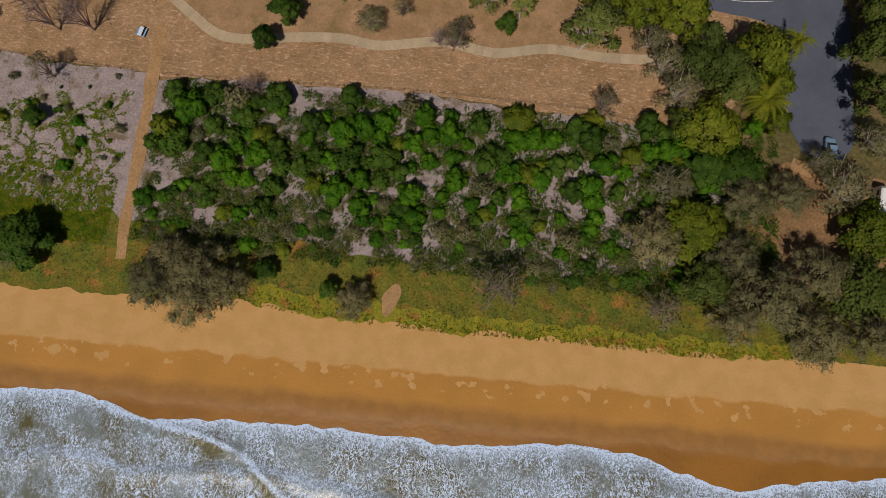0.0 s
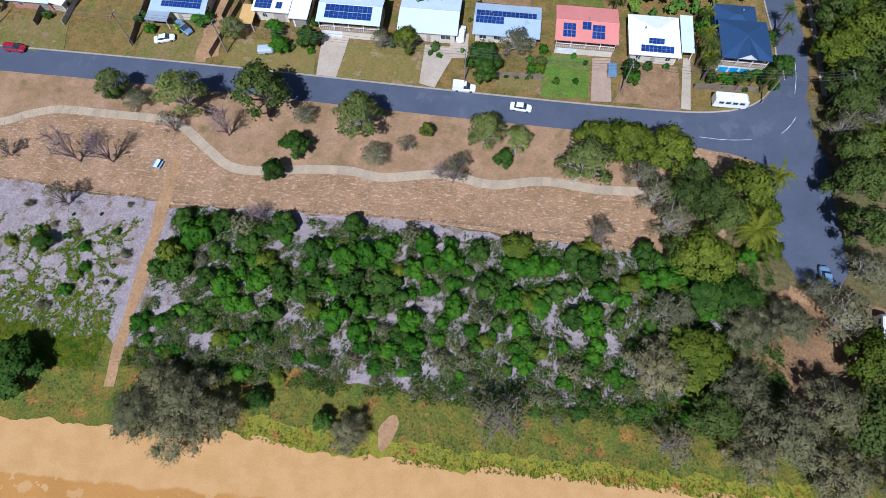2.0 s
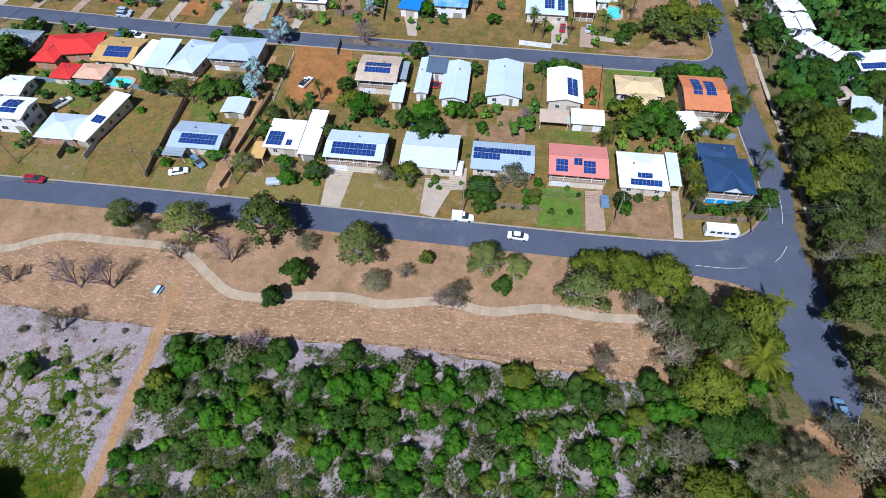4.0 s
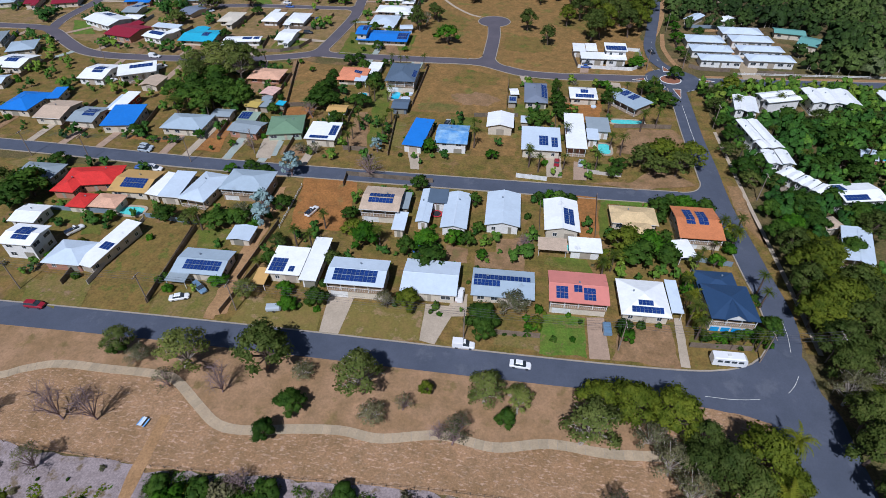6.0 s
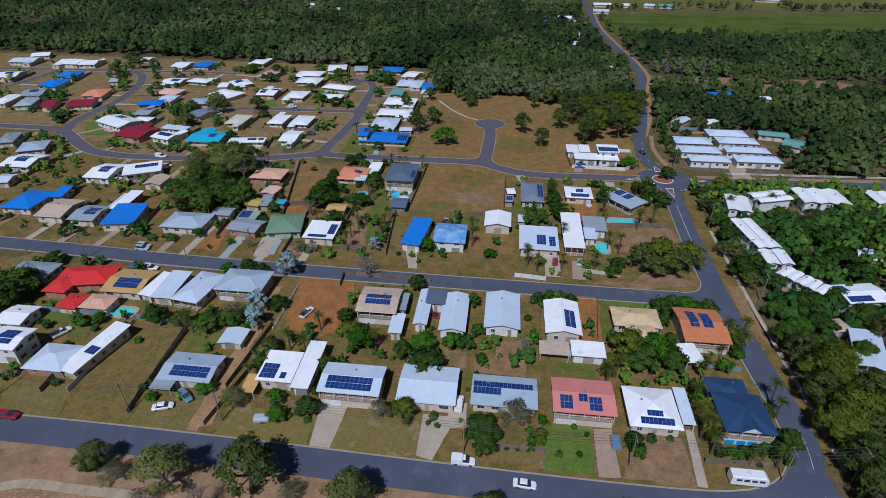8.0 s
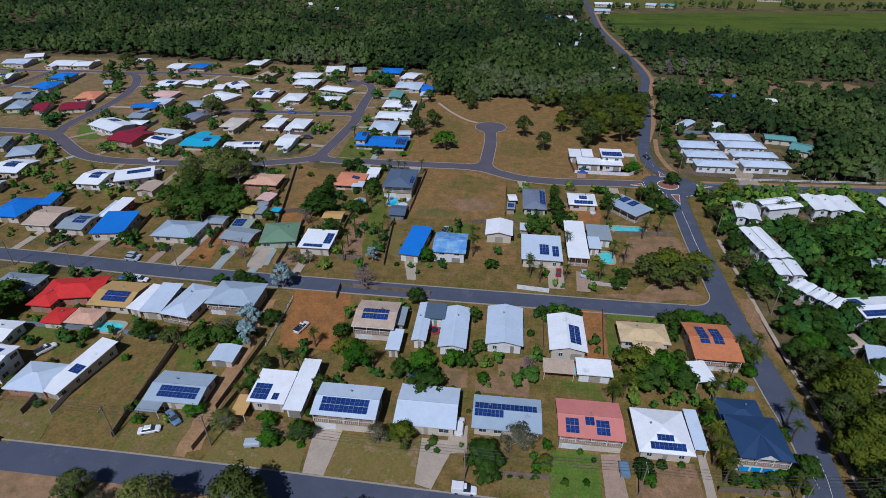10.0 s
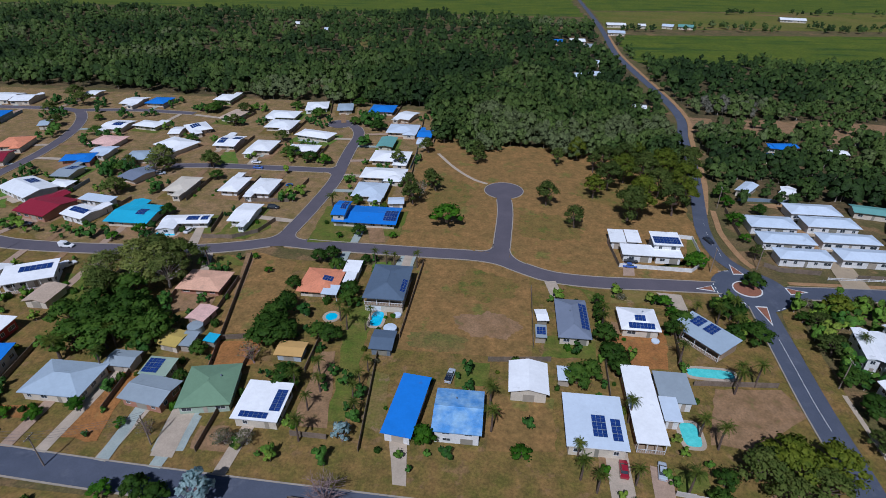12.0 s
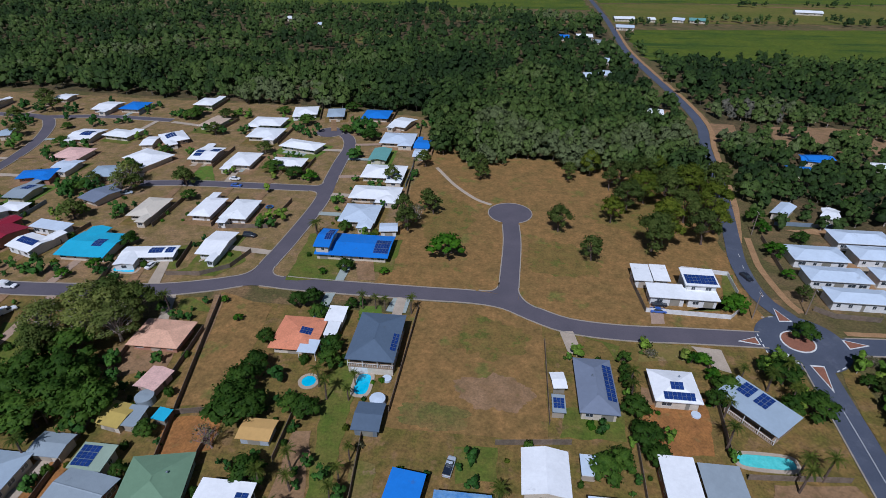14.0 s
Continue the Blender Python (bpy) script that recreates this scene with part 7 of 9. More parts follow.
tree('dense', -82.5, 148.8, 4.0, 1.26)
tree('dense', -77.6, 148.0, 3.0, 1.67)
tree('bright', -89.4, 147.7, 3.0, 1.34)
tree('bare', -43.2, 150.4, 6.0, 1.19)
tree('dense', -25.3, 144.6, 5.0, 1.05)
tree('dense', -149.5, 145.7, 4.0, 1.54)
tree('dense', -146.0, 127.6, 8.0, 1.52)
tree('dense', -145.9, 121.5, 8.0, 1.36)
tree('gumdark', -153.5, 128.8, 8.0, 1.35)
tree('dense', -75.4, 121.1, 5.0, 1.39)
tree('palm', -49.6, 122.1, 6.5, 1.00)
tree('olive', -40.6, 119.8, 5.5, 1.2)
tree('palm', -32.2, 115.9, 7.5, 1.00)
tree('dense', -43.5, 127.4, 4.0, 1.11)
tree('dense', -17.1, 108.9, 6.0, 1.43)
tree('dense', -7.5, 138.3, 4.0, 1.03)
tree('dense', -4.9, 125.7, 3.0, 1.14)
tree('palm', 30.9, 113.2, 7.0, 1.00)
tree('palm', 63.3, 131.2, 7.6, 1.00)
tree('palm', 67.3, 130.9, 7.6, 1.00)
tree('dense', 64.0, 128.2, 4.0, 1.25)
tree('gumdark', 47.5, 167.0, 8.0, 1.4)
tree('olive', 54.5, 168.5, 9.0, 1.35)
tree('gumdark', 57.5, 162.5, 8.0, 1.35)
tree('olive', 62.5, 168.5, 8.0, 1.25)
tree('gumdark', 50.5, 161.5, 7.0, 1.35)
tree('bright', -3.5, 166.5, 3.0, 1.40)
tree('palm', 41.1, 174.1, 7.2, 1.00)
tree('dense', 39.3, 164.5, 4.0, 1.14)
tree('palm', 31.1, 161.3, 7.6, 1.00)
tree('dense', 36.7, 159.5, 4.0, 1.24)
tree('palm', 20.8, 162.6, 6.1, 1.00)
tree('palm', 9.3, 162.6, 8.5, 1.00)
tree('palm', 12.4, 159.8, 6.8, 1.00)
tree('dense', 11.3, 191.6, 5.0, 1.39)
tree('dense', 21.9, 200.9, 5.0, 1.43)
tree('palm', 21.2, 218.3, 6.8, 1.00)
tree('palm', 39.3, 201.6, 9.0, 1.00)
tree('dense', 45.1, 219.0, 4.0, 1.90)
tree('dense', 60.1, 225.3, 5.0, 1.80)
tree('dense', 62.6, 214.4, 5.0, 1.73)
tree('palm', 56.6, 195.5, 10.4, 1.00)
tree('palm', 50.6, 192.2, 8.6, 1.00)
tree('gumdark', 82.2, 210.3, 6.0, 1.61)
tree('olive', 91.9, 228.4, 7.0, 1.31)
tree('gumdark', 84.3, 222.4, 5.0, 1.44)
tree('gumdark', 101.1, 232.1, 5.0, 1.49)
tree('dense', 81.0, 198.3, 5.0, 1.38)
tree('dense', 82.0, 188.1, 5.0, 1.54)
tree('gumdark', 76.9, 178.0, 5.0, 1.45)
tree('palm', 79.2, 171.4, 9.3, 1.00)
tree('dense', 78.8, 164.9, 6.0, 1.32)
tree('dense', 85.6, 170.2, 5.0, 1.22)
tree('gumdark', 79.4, 159.2, 5.0, 1.55)
tree('palm', 95.1, 188.6, 9.9, 1.00)
tree('dense', 105.3, 203.2, 6.0, 1.54)
tree('dense', 107.3, 194.3, 6.0, 1.67)
tree('gumdark', 116.9, 204.6, 6.0, 1.77)
tree('dense', 115.0, 188.5, 7.0, 1.54)
tree('palm', 99.9, 172.4, 10.7, 1.00)
tree('dense', 103.6, 167.9, 6.0, 1.49)
tree('dense', 112.7, 172.7, 7.0, 1.44)
tree('dense', 128.1, 193.9, 6.0, 1.65)
tree('palm', 122.6, 177.5, 10.8, 1.00)
tree('dense', 114.9, 164.7, 6.0, 1.29)
tree('dense', 134.0, 190.7, 7.0, 1.39)
tree('palm', 106.9, 216.2, 9.2, 1.00)
tree('palm', 122.3, 203.3, 10.4, 1.00)
tree('gumdark', 135.8, 206.8, 6.0, 1.77)
tree('gumdark', 87.0, 157.9, 5.0, 1.31)
tree('dense', 85.8, 146.8, 6.0, 1.20)
tree('dense', 90.1, 144.6, 7.0, 1.40)
tree('dense', 99.2, 150.3, 6.0, 1.37)
tree('dense', 103.9, 140.8, 7.0, 1.23)
tree('gumdark', 105.6, 136.8, 8.0, 1.32)
tree('dense', 78.9, 131.8, 6.0, 1.11)
tree('bright', 83.8, 134.0, 6.0, 1.12)
tree('dense', 89.9, 136.4, 6.0, 1.28)
tree('dense', 95.7, 125.9, 6.0, 1.06)
tree('olive', 91.6, 111.7, 8.0, 1.03)
tree('dense', 80.3, 143.2, 5.0, 1.07)
tree('gumdark', 84.5, 119.5, 9.0, 1.05)
tree('gumdark', 76.6, 108.4, 10.5, 0.9)
tree('gumdark', 88.0, 104.2, 10.0, 1.0)
tree('gumdark', 90.8, 97.5, 9.0, 1.02)
tree('olive', 75.6, 98.6, 9.5, 0.9)
tree('palm', 66.6, 108.3, 6.7, 1.00)
tree('dense', 63.0, 103.3, 4.0, 0.89)
tree('gum', -128.9, 225.9, 12.5, 1.3)
tree('gum', -124.5, 220.5, 12.0, 1.2)
tree('gumdark', -122.4, 231.0, 12.0, 1.24)
tree('gum', -133.5, 218.6, 12.0, 1.15)
tree('gumdark', -116.5, 230.7, 11.0, 1.15)
tree('gumdark', -129.4, 209.1, 12.0, 0.95)
tree('gum', -121.5, 226.0, 12.0, 1.2)
tree('dense', -123.1, 211.6, 8.5, 1.3)
tree('gum', -116.0, 220.0, 11.5, 1.15)
tree('dense', -128.5, 203.6, 8.0, 1.2)
tree('dense', -117.4, 202.3, 9.0, 1.2)
tree('dense', -124.2, 195.9, 9.0, 1.10)
tree('dense', -112.8, 194.9, 9.0, 1.16)
tree('dense', -105.0, 195.8, 9.0, 1.01)
tree('palm', -115.4, 191.0, 9.3, 1.00)
tree('dense', -112.4, 200.3, 8.0, 0.99)
tree('palm', -109.2, 233.1, 8.0, 1.00)
tree('dense', -111.7, 234.0, 3.0, 1.19)
tree('bright', -95.6, 240.4, 2.0, 1.14)
tree('dense', -74.2, 212.6, 6.0, 1.15)
tree('dense', -73.9, 205.5, 7.0, 1.25)
tree('dense', -74.5, 200.5, 7.0, 1.21)
tree('dense', -69.4, 199.4, 6.0, 1.28)
tree('dense', -74.7, 223.4, 5.0, 0.98)
tree('dense', -72.3, 240.8, 5.0, 1.08)
tree('dense', -68.4, 243.2, 5.0, 1.09)
tree('dense', -64.2, 235.4, 5.0, 1.04)
tree('dense', -56.4, 222.5, 5.0, 1.12)
tree('dense', -55.8, 216.8, 5.0, 1.09)
tree('palm', -56.3, 209.6, 7.8, 1.00)
tree('dense', -56.2, 200.3, 5.0, 1.26)
tree('dense', -60.4, 201.5, 4.0, 1.42)
tree('palm', -53.2, 205.7, 6.6, 1.00)
tree('dense', -56.6, 242.4, 3.0, 1.20)
tree('palm', -52.9, 241.9, 5.4, 1.00)
tree('palm', -49.0, 242.3, 5.4, 1.00)
tree('palm', -46.0, 241.8, 5.4, 1.00)
tree('palm', -38.0, 241.3, 6.0, 1.00)
tree('palm', -47.3, 211.0, 5.1, 1.00)
tree('palm', -47.8, 206.0, 4.9, 1.00)
tree('dense', -63.6, 261.8, 4.0, 1.24)
tree('bright', -70.6, 258.9, 2.0, 1.23)
tree('bright', -50.5, 261.3, 2.0, 1.48)
tree('palm', -79.9, 282.7, 6.0, 1.66)
tree('dense', -70.6, 287.4, 4.0, 1.12)
tree('gumdark', -50.1, 301.1, 9.0, 1.11)
tree('gum', -49.4, 293.0, 8.0, 0.97)
tree('gumdark', -42.5, 309.9, 8.0, 1.03)
tree('grey', -45.9, 297.6, 7.0, 1.01)
tree('bright', -146.3, 252.5, 4.0, 1.12)
tree('bright', -153.1, 247.0, 3.0, 1.30)
tree('dense', -144.8, 268.8, 4.0, 1.34)
tree('gumdark', -177.9, 284.7, 7.0, 1.90)
tree('dense', -142.3, 306.1, 4.0, 1.55)
tree('bright', -87.7, 232.3, 2.0, 1.31)
tree('gum', -173.7, 307.0, 9.0, 1.28)
tree('gum', -176.1, 318.5, 9.0, 1.50)
tree('gumdark', -152.0, 320.1, 7.0, 1.50)
tree('dense', -118.2, 337.9, 5.0, 1.90)
tree('dense', -106.5, 332.8, 5.0, 1.62)
tree('bright', -98.5, 329.7, 4.0, 1.50)
tree('gumdark', -131.1, 358.7, 6.0, 1.70)
tree('dense', -124.8, 405.4, 5.0, 1.70)
tree('dense', -83.1, 385.5, 5.0, 1.74)
tree('gumdark', -61.0, 330.1, 8.0, 1.12)
tree('dense', -181.4, 328.6, 6.0, 1.37)
tree('gumdark', -169.8, 312.1, 7.0, 1.47)
tree('gumdark', -150.3, 318.5, 7.0, 1.49)
tree('gumdark', -168.1, 382.1, 6.0, 1.84)
tree('gumdark', -285.4, 412.0, 8.0, 1.90)
tree('gumdark', -301.7, 426.2, 8.0, 1.89)
tree('gumdark', -292.4, 390.8, 7.0, 1.68)
tree('gumdark', -271.9, 369.1, 6.0, 1.84)
tree('dense', -240.6, 359.0, 4.0, 1.90)
tree('dense', -191.9, 309.5, 4.0, 1.61)
tree('dense', -187.9, 335.2, 4.0, 1.40)
tree('gumdark', -173.9, 407.7, 6.0, 1.90)
tree('dense', -194.4, 407.0, 5.0, 1.90)
tree('dense', -193.6, 414.4, 5.0, 1.78)
tree('dense', -98.8, 394.3, 4.0, 1.63)
tree('dense', -104.6, 433.2, 5.0, 1.82)
tree('dense', -144.6, 422.5, 4.0, 1.90)
tree('gumdark', -191.2, 316.2, 5.0, 1.81)
tree('dense', -179.6, 353.2, 4.0, 1.48)
tree('dense', -255.7, 382.7, 3.0, 1.90)
tree('gumdark', -49.3, 352.6, 7.0, 1.38)
tree('gumdark', -39.6, 305.3, 8.0, 1.18)
tree('gumdark', -47.6, 290.7, 9.0, 1.13)
tree('gumdark', 37.0, 317.0, 12.0, 1.20)
tree('gumdark', 54.0, 321.0, 13.0, 1.25)
tree('gumdark', 75.0, 336.0, 13.5, 1.2)
tree('gumdark', 8.6, 296.5, 10.0, 1.1)
tree('gumdark', 18.6, 277.6, 8.5, 1.25)
tree('olive', 29.3, 306.0, 9.5, 1.05)
tree('gumdark', 16.2, 343.7, 8.0, 1.10)
tree('gumdark', 40.5, 286.0, 13.5, 1.2)
tree('olive', 45.0, 289.0, 12.0, 1.05)
tree('gumdark', 57.5, 309.5, 12.0, 1.25)
tree('olive', 49.5, 303.0, 11.0, 1.15)
tree('gumdark', 59.5, 293.0, 12.5, 1.15)
tree('olive', 45.5, 325.0, 12.0, 1.2)
tree('gumdark', 56.0, 334.0, 11.0, 1.10)
tree('olive', 65.0, 333.0, 12.5, 1.2)
tree('olive', 68.5, 316.5, 12.5, 1.2)
tree('gumdark', -22.7, 346.0, 9.0, 1.00)
tree('olive', 27.0, 352.0, 10.0, 1.00)
tree('olive', 58.0, 352.0, 10.0, 1.20)
tree('gumdark', 33.0, 336.0, 9.0, 1.00)
tree('olive', 66.5, 302.5, 10.0, 1.1)
tree('bright', -29.8, 272.5, 8.0, 1.3)
tree('gumdark', -23.1, 341.5, 6.0, 1.54)
tree('gumdark', 38.1, 336.7, 12.0, 1.10)
tree('gumdark', 48.6, 342.0, 12.0, 1.24)
tree('dense', 72.6, 242.5, 5.0, 1.24)
tree('bright', 59.7, 255.5, 4.0, 1.80)
tree('bright', 56.1, 254.0, 3.0, 1.49)
tree('bright', 82.2, 287.5, 5.0, 1.24)
tree('bright', 84.4, 304.8, 4.0, 1.40)
tree('dense', 84.4, 312.6, 5.0, 1.38)
tree('bright', 81.4, 274.1, 3.0, 1.30)
tree('gumdark', 80.6, 261.0, 5.0, 1.25)
tree('dense', 126.4, 327.3, 5.0, 1.44)
tree('dense', 95.3, 299.1, 4.0, 1.36)
tree('palm', 55.1, 220.9, 8.9, 1.00)
tree('palm', 59.8, 223.9, 9.0, 1.00)
tree('dense', 56.9, 228.0, 4.0, 1.16)
tree('palm', 58.6, 216.5, 8.6, 1.00)
tree('dense', 57.2, 213.7, 5.0, 0.98)
tree('palm', 49.5, 223.4, 5.7, 1.00)
tree('bright', 41.6, 229.6, 3.0, 1.31)
tree('bright', 42.7, 223.6, 3.0, 1.27)
tree('bright', 39.2, 229.3, 3.0, 1.05)
tree('dense', 40.4, 214.0, 5.0, 1.00)
tree('palm', 41.8, 211.2, 6.3, 1.00)
tree('dense', 20.7, 226.5, 4.0, 0.78)
tree('dense', 20.3, 221.7, 4.0, 0.76)
tree('dense', 20.2, 218.4, 4.0, 0.84)
tree('palm', 20.4, 213.2, 6.5, 1.00)
tree('dense', 21.0, 208.9, 6.0, 1.04)
tree('grey', 29.4, 230.3, 2.0, 1.90)
tree('grey', 85.4, 233.4, 3.0, 1.34)
tree('dense', 80.9, 224.9, 3.0, 1.49)
tree('palm', -106.0, 197.8, 7.1, 1.00)
tree('palm', -53.7, 165.4, 6.9, 1.00)
tree('palm', -54.8, 185.4, 6.5, 1.00)
tree('palm', -53.4, 180.7, 6.3, 1.00)
tree('palm', -54.6, 174.4, 6.1, 1.00)
tree('palm', -44.4, 179.0, 5.6, 1.00)
tree('palm', -42.5, 173.3, 5.4, 1.00)
tree('palm', -44.0, 183.8, 5.8, 1.00)
tree('palm', -43.1, 189.4, 5.3, 1.00)
tree('dense', -62.4, 181.5, 6.0, 1.12)
tree('dense', -72.2, 197.8, 7.0, 1.58)
tree('palm', -59.6, 180.6, 8.8, 1.00)
tree('bright', -25.6, 168.5, 5.0, 0.92)
tree('grey', -69.8, 162.7, 4.0, 1.36)
tree('grey', -65.0, 163.2, 4.0, 1.17)
tree('wispy', -74.3, 189.0, 5.7, 1.00)
tree('dense', -90.3, 190.4, 4.0, 1.13)
tree('dense', -89.7, 179.8, 4.0, 0.85)
tree('bright', -126.2, 163.7, 2.0, 1.90)
tree('bright', -119.2, 164.5, 2.0, 1.90)
tree('bright', -96.5, 165.0, 2.0, 1.38)
tree('wispy', -88.3, 163.2, 4.2, 1.00)
tree('dense', -134.9, 168.1, 4.0, 1.23)
tree('palm', -126.5, 183.8, 7.0, 1.73)
tree('dense', -125.0, 188.9, 8.0, 1.36)
tree('dense', -117.1, 189.8, 8.0, 1.36)
tree('dense', -107.9, 192.8, 8.0, 1.37)
tree('dense', -134.7, 198.8, 7.0, 1.37)
tree('palm', -112.1, 181.0, 10.4, 1.00)
tree('bright', -110.4, 169.3, 3.0, 1.36)
tree('dense', 14.8, 193.7, 5.0, 1.12)
tree('dense', 23.5, 195.6, 5.0, 1.21)
tree('palm', -10.6, 181.7, 7.4, 1.00)
tree('palm', -10.1, 173.2, 7.0, 1.00)
tree('palm', 9.3, 168.2, 5.6, 1.00)
tree('palm', 22.2, 179.7, 7.2, 1.00)
tree('palm', 37.9, 177.3, 7.0, 1.00)
tree('palm', 52.2, 196.1, 6.4, 1.00)
tree('palm', 89.0, 210.8, 6.8, 1.00)


# ---- yards, fences, vehicles, pools ----
mat("lawn_dry", (0.215, 0.150, 0.046), (0.150, 0.135, 0.026), size=4, fine=0.5, var=0.25, third=(0.26, 0.175, 0.085), third_at=0.54, third_size=4)
mat("mixed_lawn", (0.140, 0.130, 0.024), (0.205, 0.138, 0.050), size=4, fine=0.5, var=0.3, third=(0.25, 0.165, 0.09), third_at=0.56, third_size=3.5)
mat("concrete_grey", (0.36, 0.40, 0.36), (0.31, 0.35, 0.32), size=3, fine=0.3, var=0.12, bump=0.1)
mat("paving", (0.40, 0.28, 0.20), (0.34, 0.24, 0.17), size=1.5, fine=0.3, var=0.15, bump=0.15)
mat("fence_timber", (0.14, 0.105, 0.08), (0.19, 0.15, 0.12), size=1.2, fine=0.2, var=0.25, obj_var=0.2)
mat("fence_steel", (0.20, 0.25, 0.30), (0.17, 0.22, 0.27), size=2, fine=0.4, var=0.1, rough=0.5)
mat("fence_block", (0.52, 0.47, 0.42), (0.46, 0.42, 0.38), size=1.0, fine=0.2, var=0.12)
mat("tyre", (0.02, 0.02, 0.02), size=1, var=0.1, bump=0, rough=0.9)
mat("chrome", (0.6, 0.6, 0.62), size=1, var=0.05, bump=0, rough=0.25, metal=1.0)
mat("lamp_red", (0.4, 0.02, 0.02), size=1, var=0.05, bump=0, rough=0.3)
CAR_PAINT = {"red": (0.30, 0.015, 0.03), "white": (0.80, 0.80, 0.80), "bluegrey": (0.16, 0.26, 0.38), "silver": (0.45, 0.50, 0.55), "blue": (0.05, 0.12, 0.40), "dark": (0.02, 0.022, 0.03)}
for key, c in CAR_PAINT.items():
    mat("car_" + key, c, tuple(v * 0.95 for v in c), rough=0.3, size=2, var=0.03, bump=0, spec=0.5, coat=0.6)
mat("pool_blue", (0.03, 0.46, 0.70), (0.05, 0.55, 0.76), rough=0.08, size=1.5, fine=0.4, var=0.12, bump=0.15, spec=0.6)
mat("pool_teal", (0.11, 0.58, 0.55), (0.16, 0.66, 0.62), rough=0.08, size=1.5, fine=0.4, var=0.12, bump=0.15, spec=0.6)
mat("tramp_blue", (0.04, 0.16, 0.42), size=1, var=0.1, bump=0, rough=0.6)
mat("tramp_red", (0.5, 0.04, 0.05), size=1, var=0.1, bump=0, rough=0.6)
mat("mesh_black", (0.03, 0.03, 0.035), size=1, var=0.1, bump=0, rough=0.8)
mat("pole_wood", (0.26, 0.20, 0.16), (0.20, 0.16, 0.13), size=1, fine=0.2, var=0.2)
mat("wire", (0.12, 0.12, 0.13), size=1, var=0.05, bump=0, rough=0.5)
FENCE_KIND = {"timber": ("fence_timber", 1.7, "weathered dark timber paling fence"), "steel": ("fence_steel", 1.7, "blue-grey sheet steel fence"), "block": ("fence_block", 1.5, "pale stepped block fence"),
              "picket": ("trim_white", 1.2, "white rail fence beside an empty lot"), "wall": ("trim_white", 1.6, "white rendered boundary wall")}


def fence(kind, pts):
    material, h, label = FENCE_KIND[kind]
    ob = new("fence")
    tagged(ob, label, "fence", group="fences of the suburb")
    step = 4.4
    for a, b in zip(pts, pts[1:]):
        a, b = Vector(a), Vector(b)
        n = max(1, round((b - a).length / step))
        ang = math.atan2((b - a).y, (b - a).x)
        seg = (b - a).length / n
        for i in range(n + 1):
            p = a.lerp(b, i / n)
            m = Matrix.Translation((p.x, p.y, 0.04)) @ Matrix.Rotation(ang, 4, "Z")
            po = part("post", box_data(-0.07, -0.07, 0, 0.07, 0.07, h + (0.12 if kind in ("block", "picket", "wall") else 0.02)), material, ob)
            po.matrix_basis = m
            if i == n:
                break
            if kind == "picket":
                d = join_data([box_data(0.07, -0.03, 0.25, seg - 0.07, 0.03, 0.45), box_data(0.07, -0.03, 0.75, seg - 0.07, 0.03, 0.98)])
            else:
                d = box_data(0.07, -0.05, 0.02, seg - 0.07, 0.05, h - (0.25 if kind == "block" and i % 2 else 0.0))
            pn = part("panel", d, material, ob)
            pn.matrix_basis = m
    return ob


def loft(profile, halfs):
    """A body from side stations: (x, [(z, half width), ...]) joined end to end."""
    vs, fs = [], []
    k = 2 * len(profile[0][1])
    for x, ring in profile:
        vs += [(x, w, z) for z, w in ring] + [(x, -w, z) for z, w in reversed(ring)]
    for i in range(len(profile) - 1):
        for j in range(k):
            fs.append((i * k + j, (i + 1) * k + j, (i + 1) * k + (j + 1) % k, i * k + (j + 1) % k))
    fs += [tuple(range(k)), tuple(reversed(range((len(profile) - 1) * k, len(profile) * k)))]
    return vs, fs


def wheel_data(r, w, n=14):
    vs = [(r * math.cos(2 * math.pi * i / n), s * w / 2, r * math.sin(2 * math.pi * i / n)) for s in (-1, 1) for i in range(n)]
    return vs, [tuple(range(n)), tuple(reversed(range(n, 2 * n)))] + [(i, i + n, (i + 1) % n + n, (i + 1) % n) for i in range(n)]


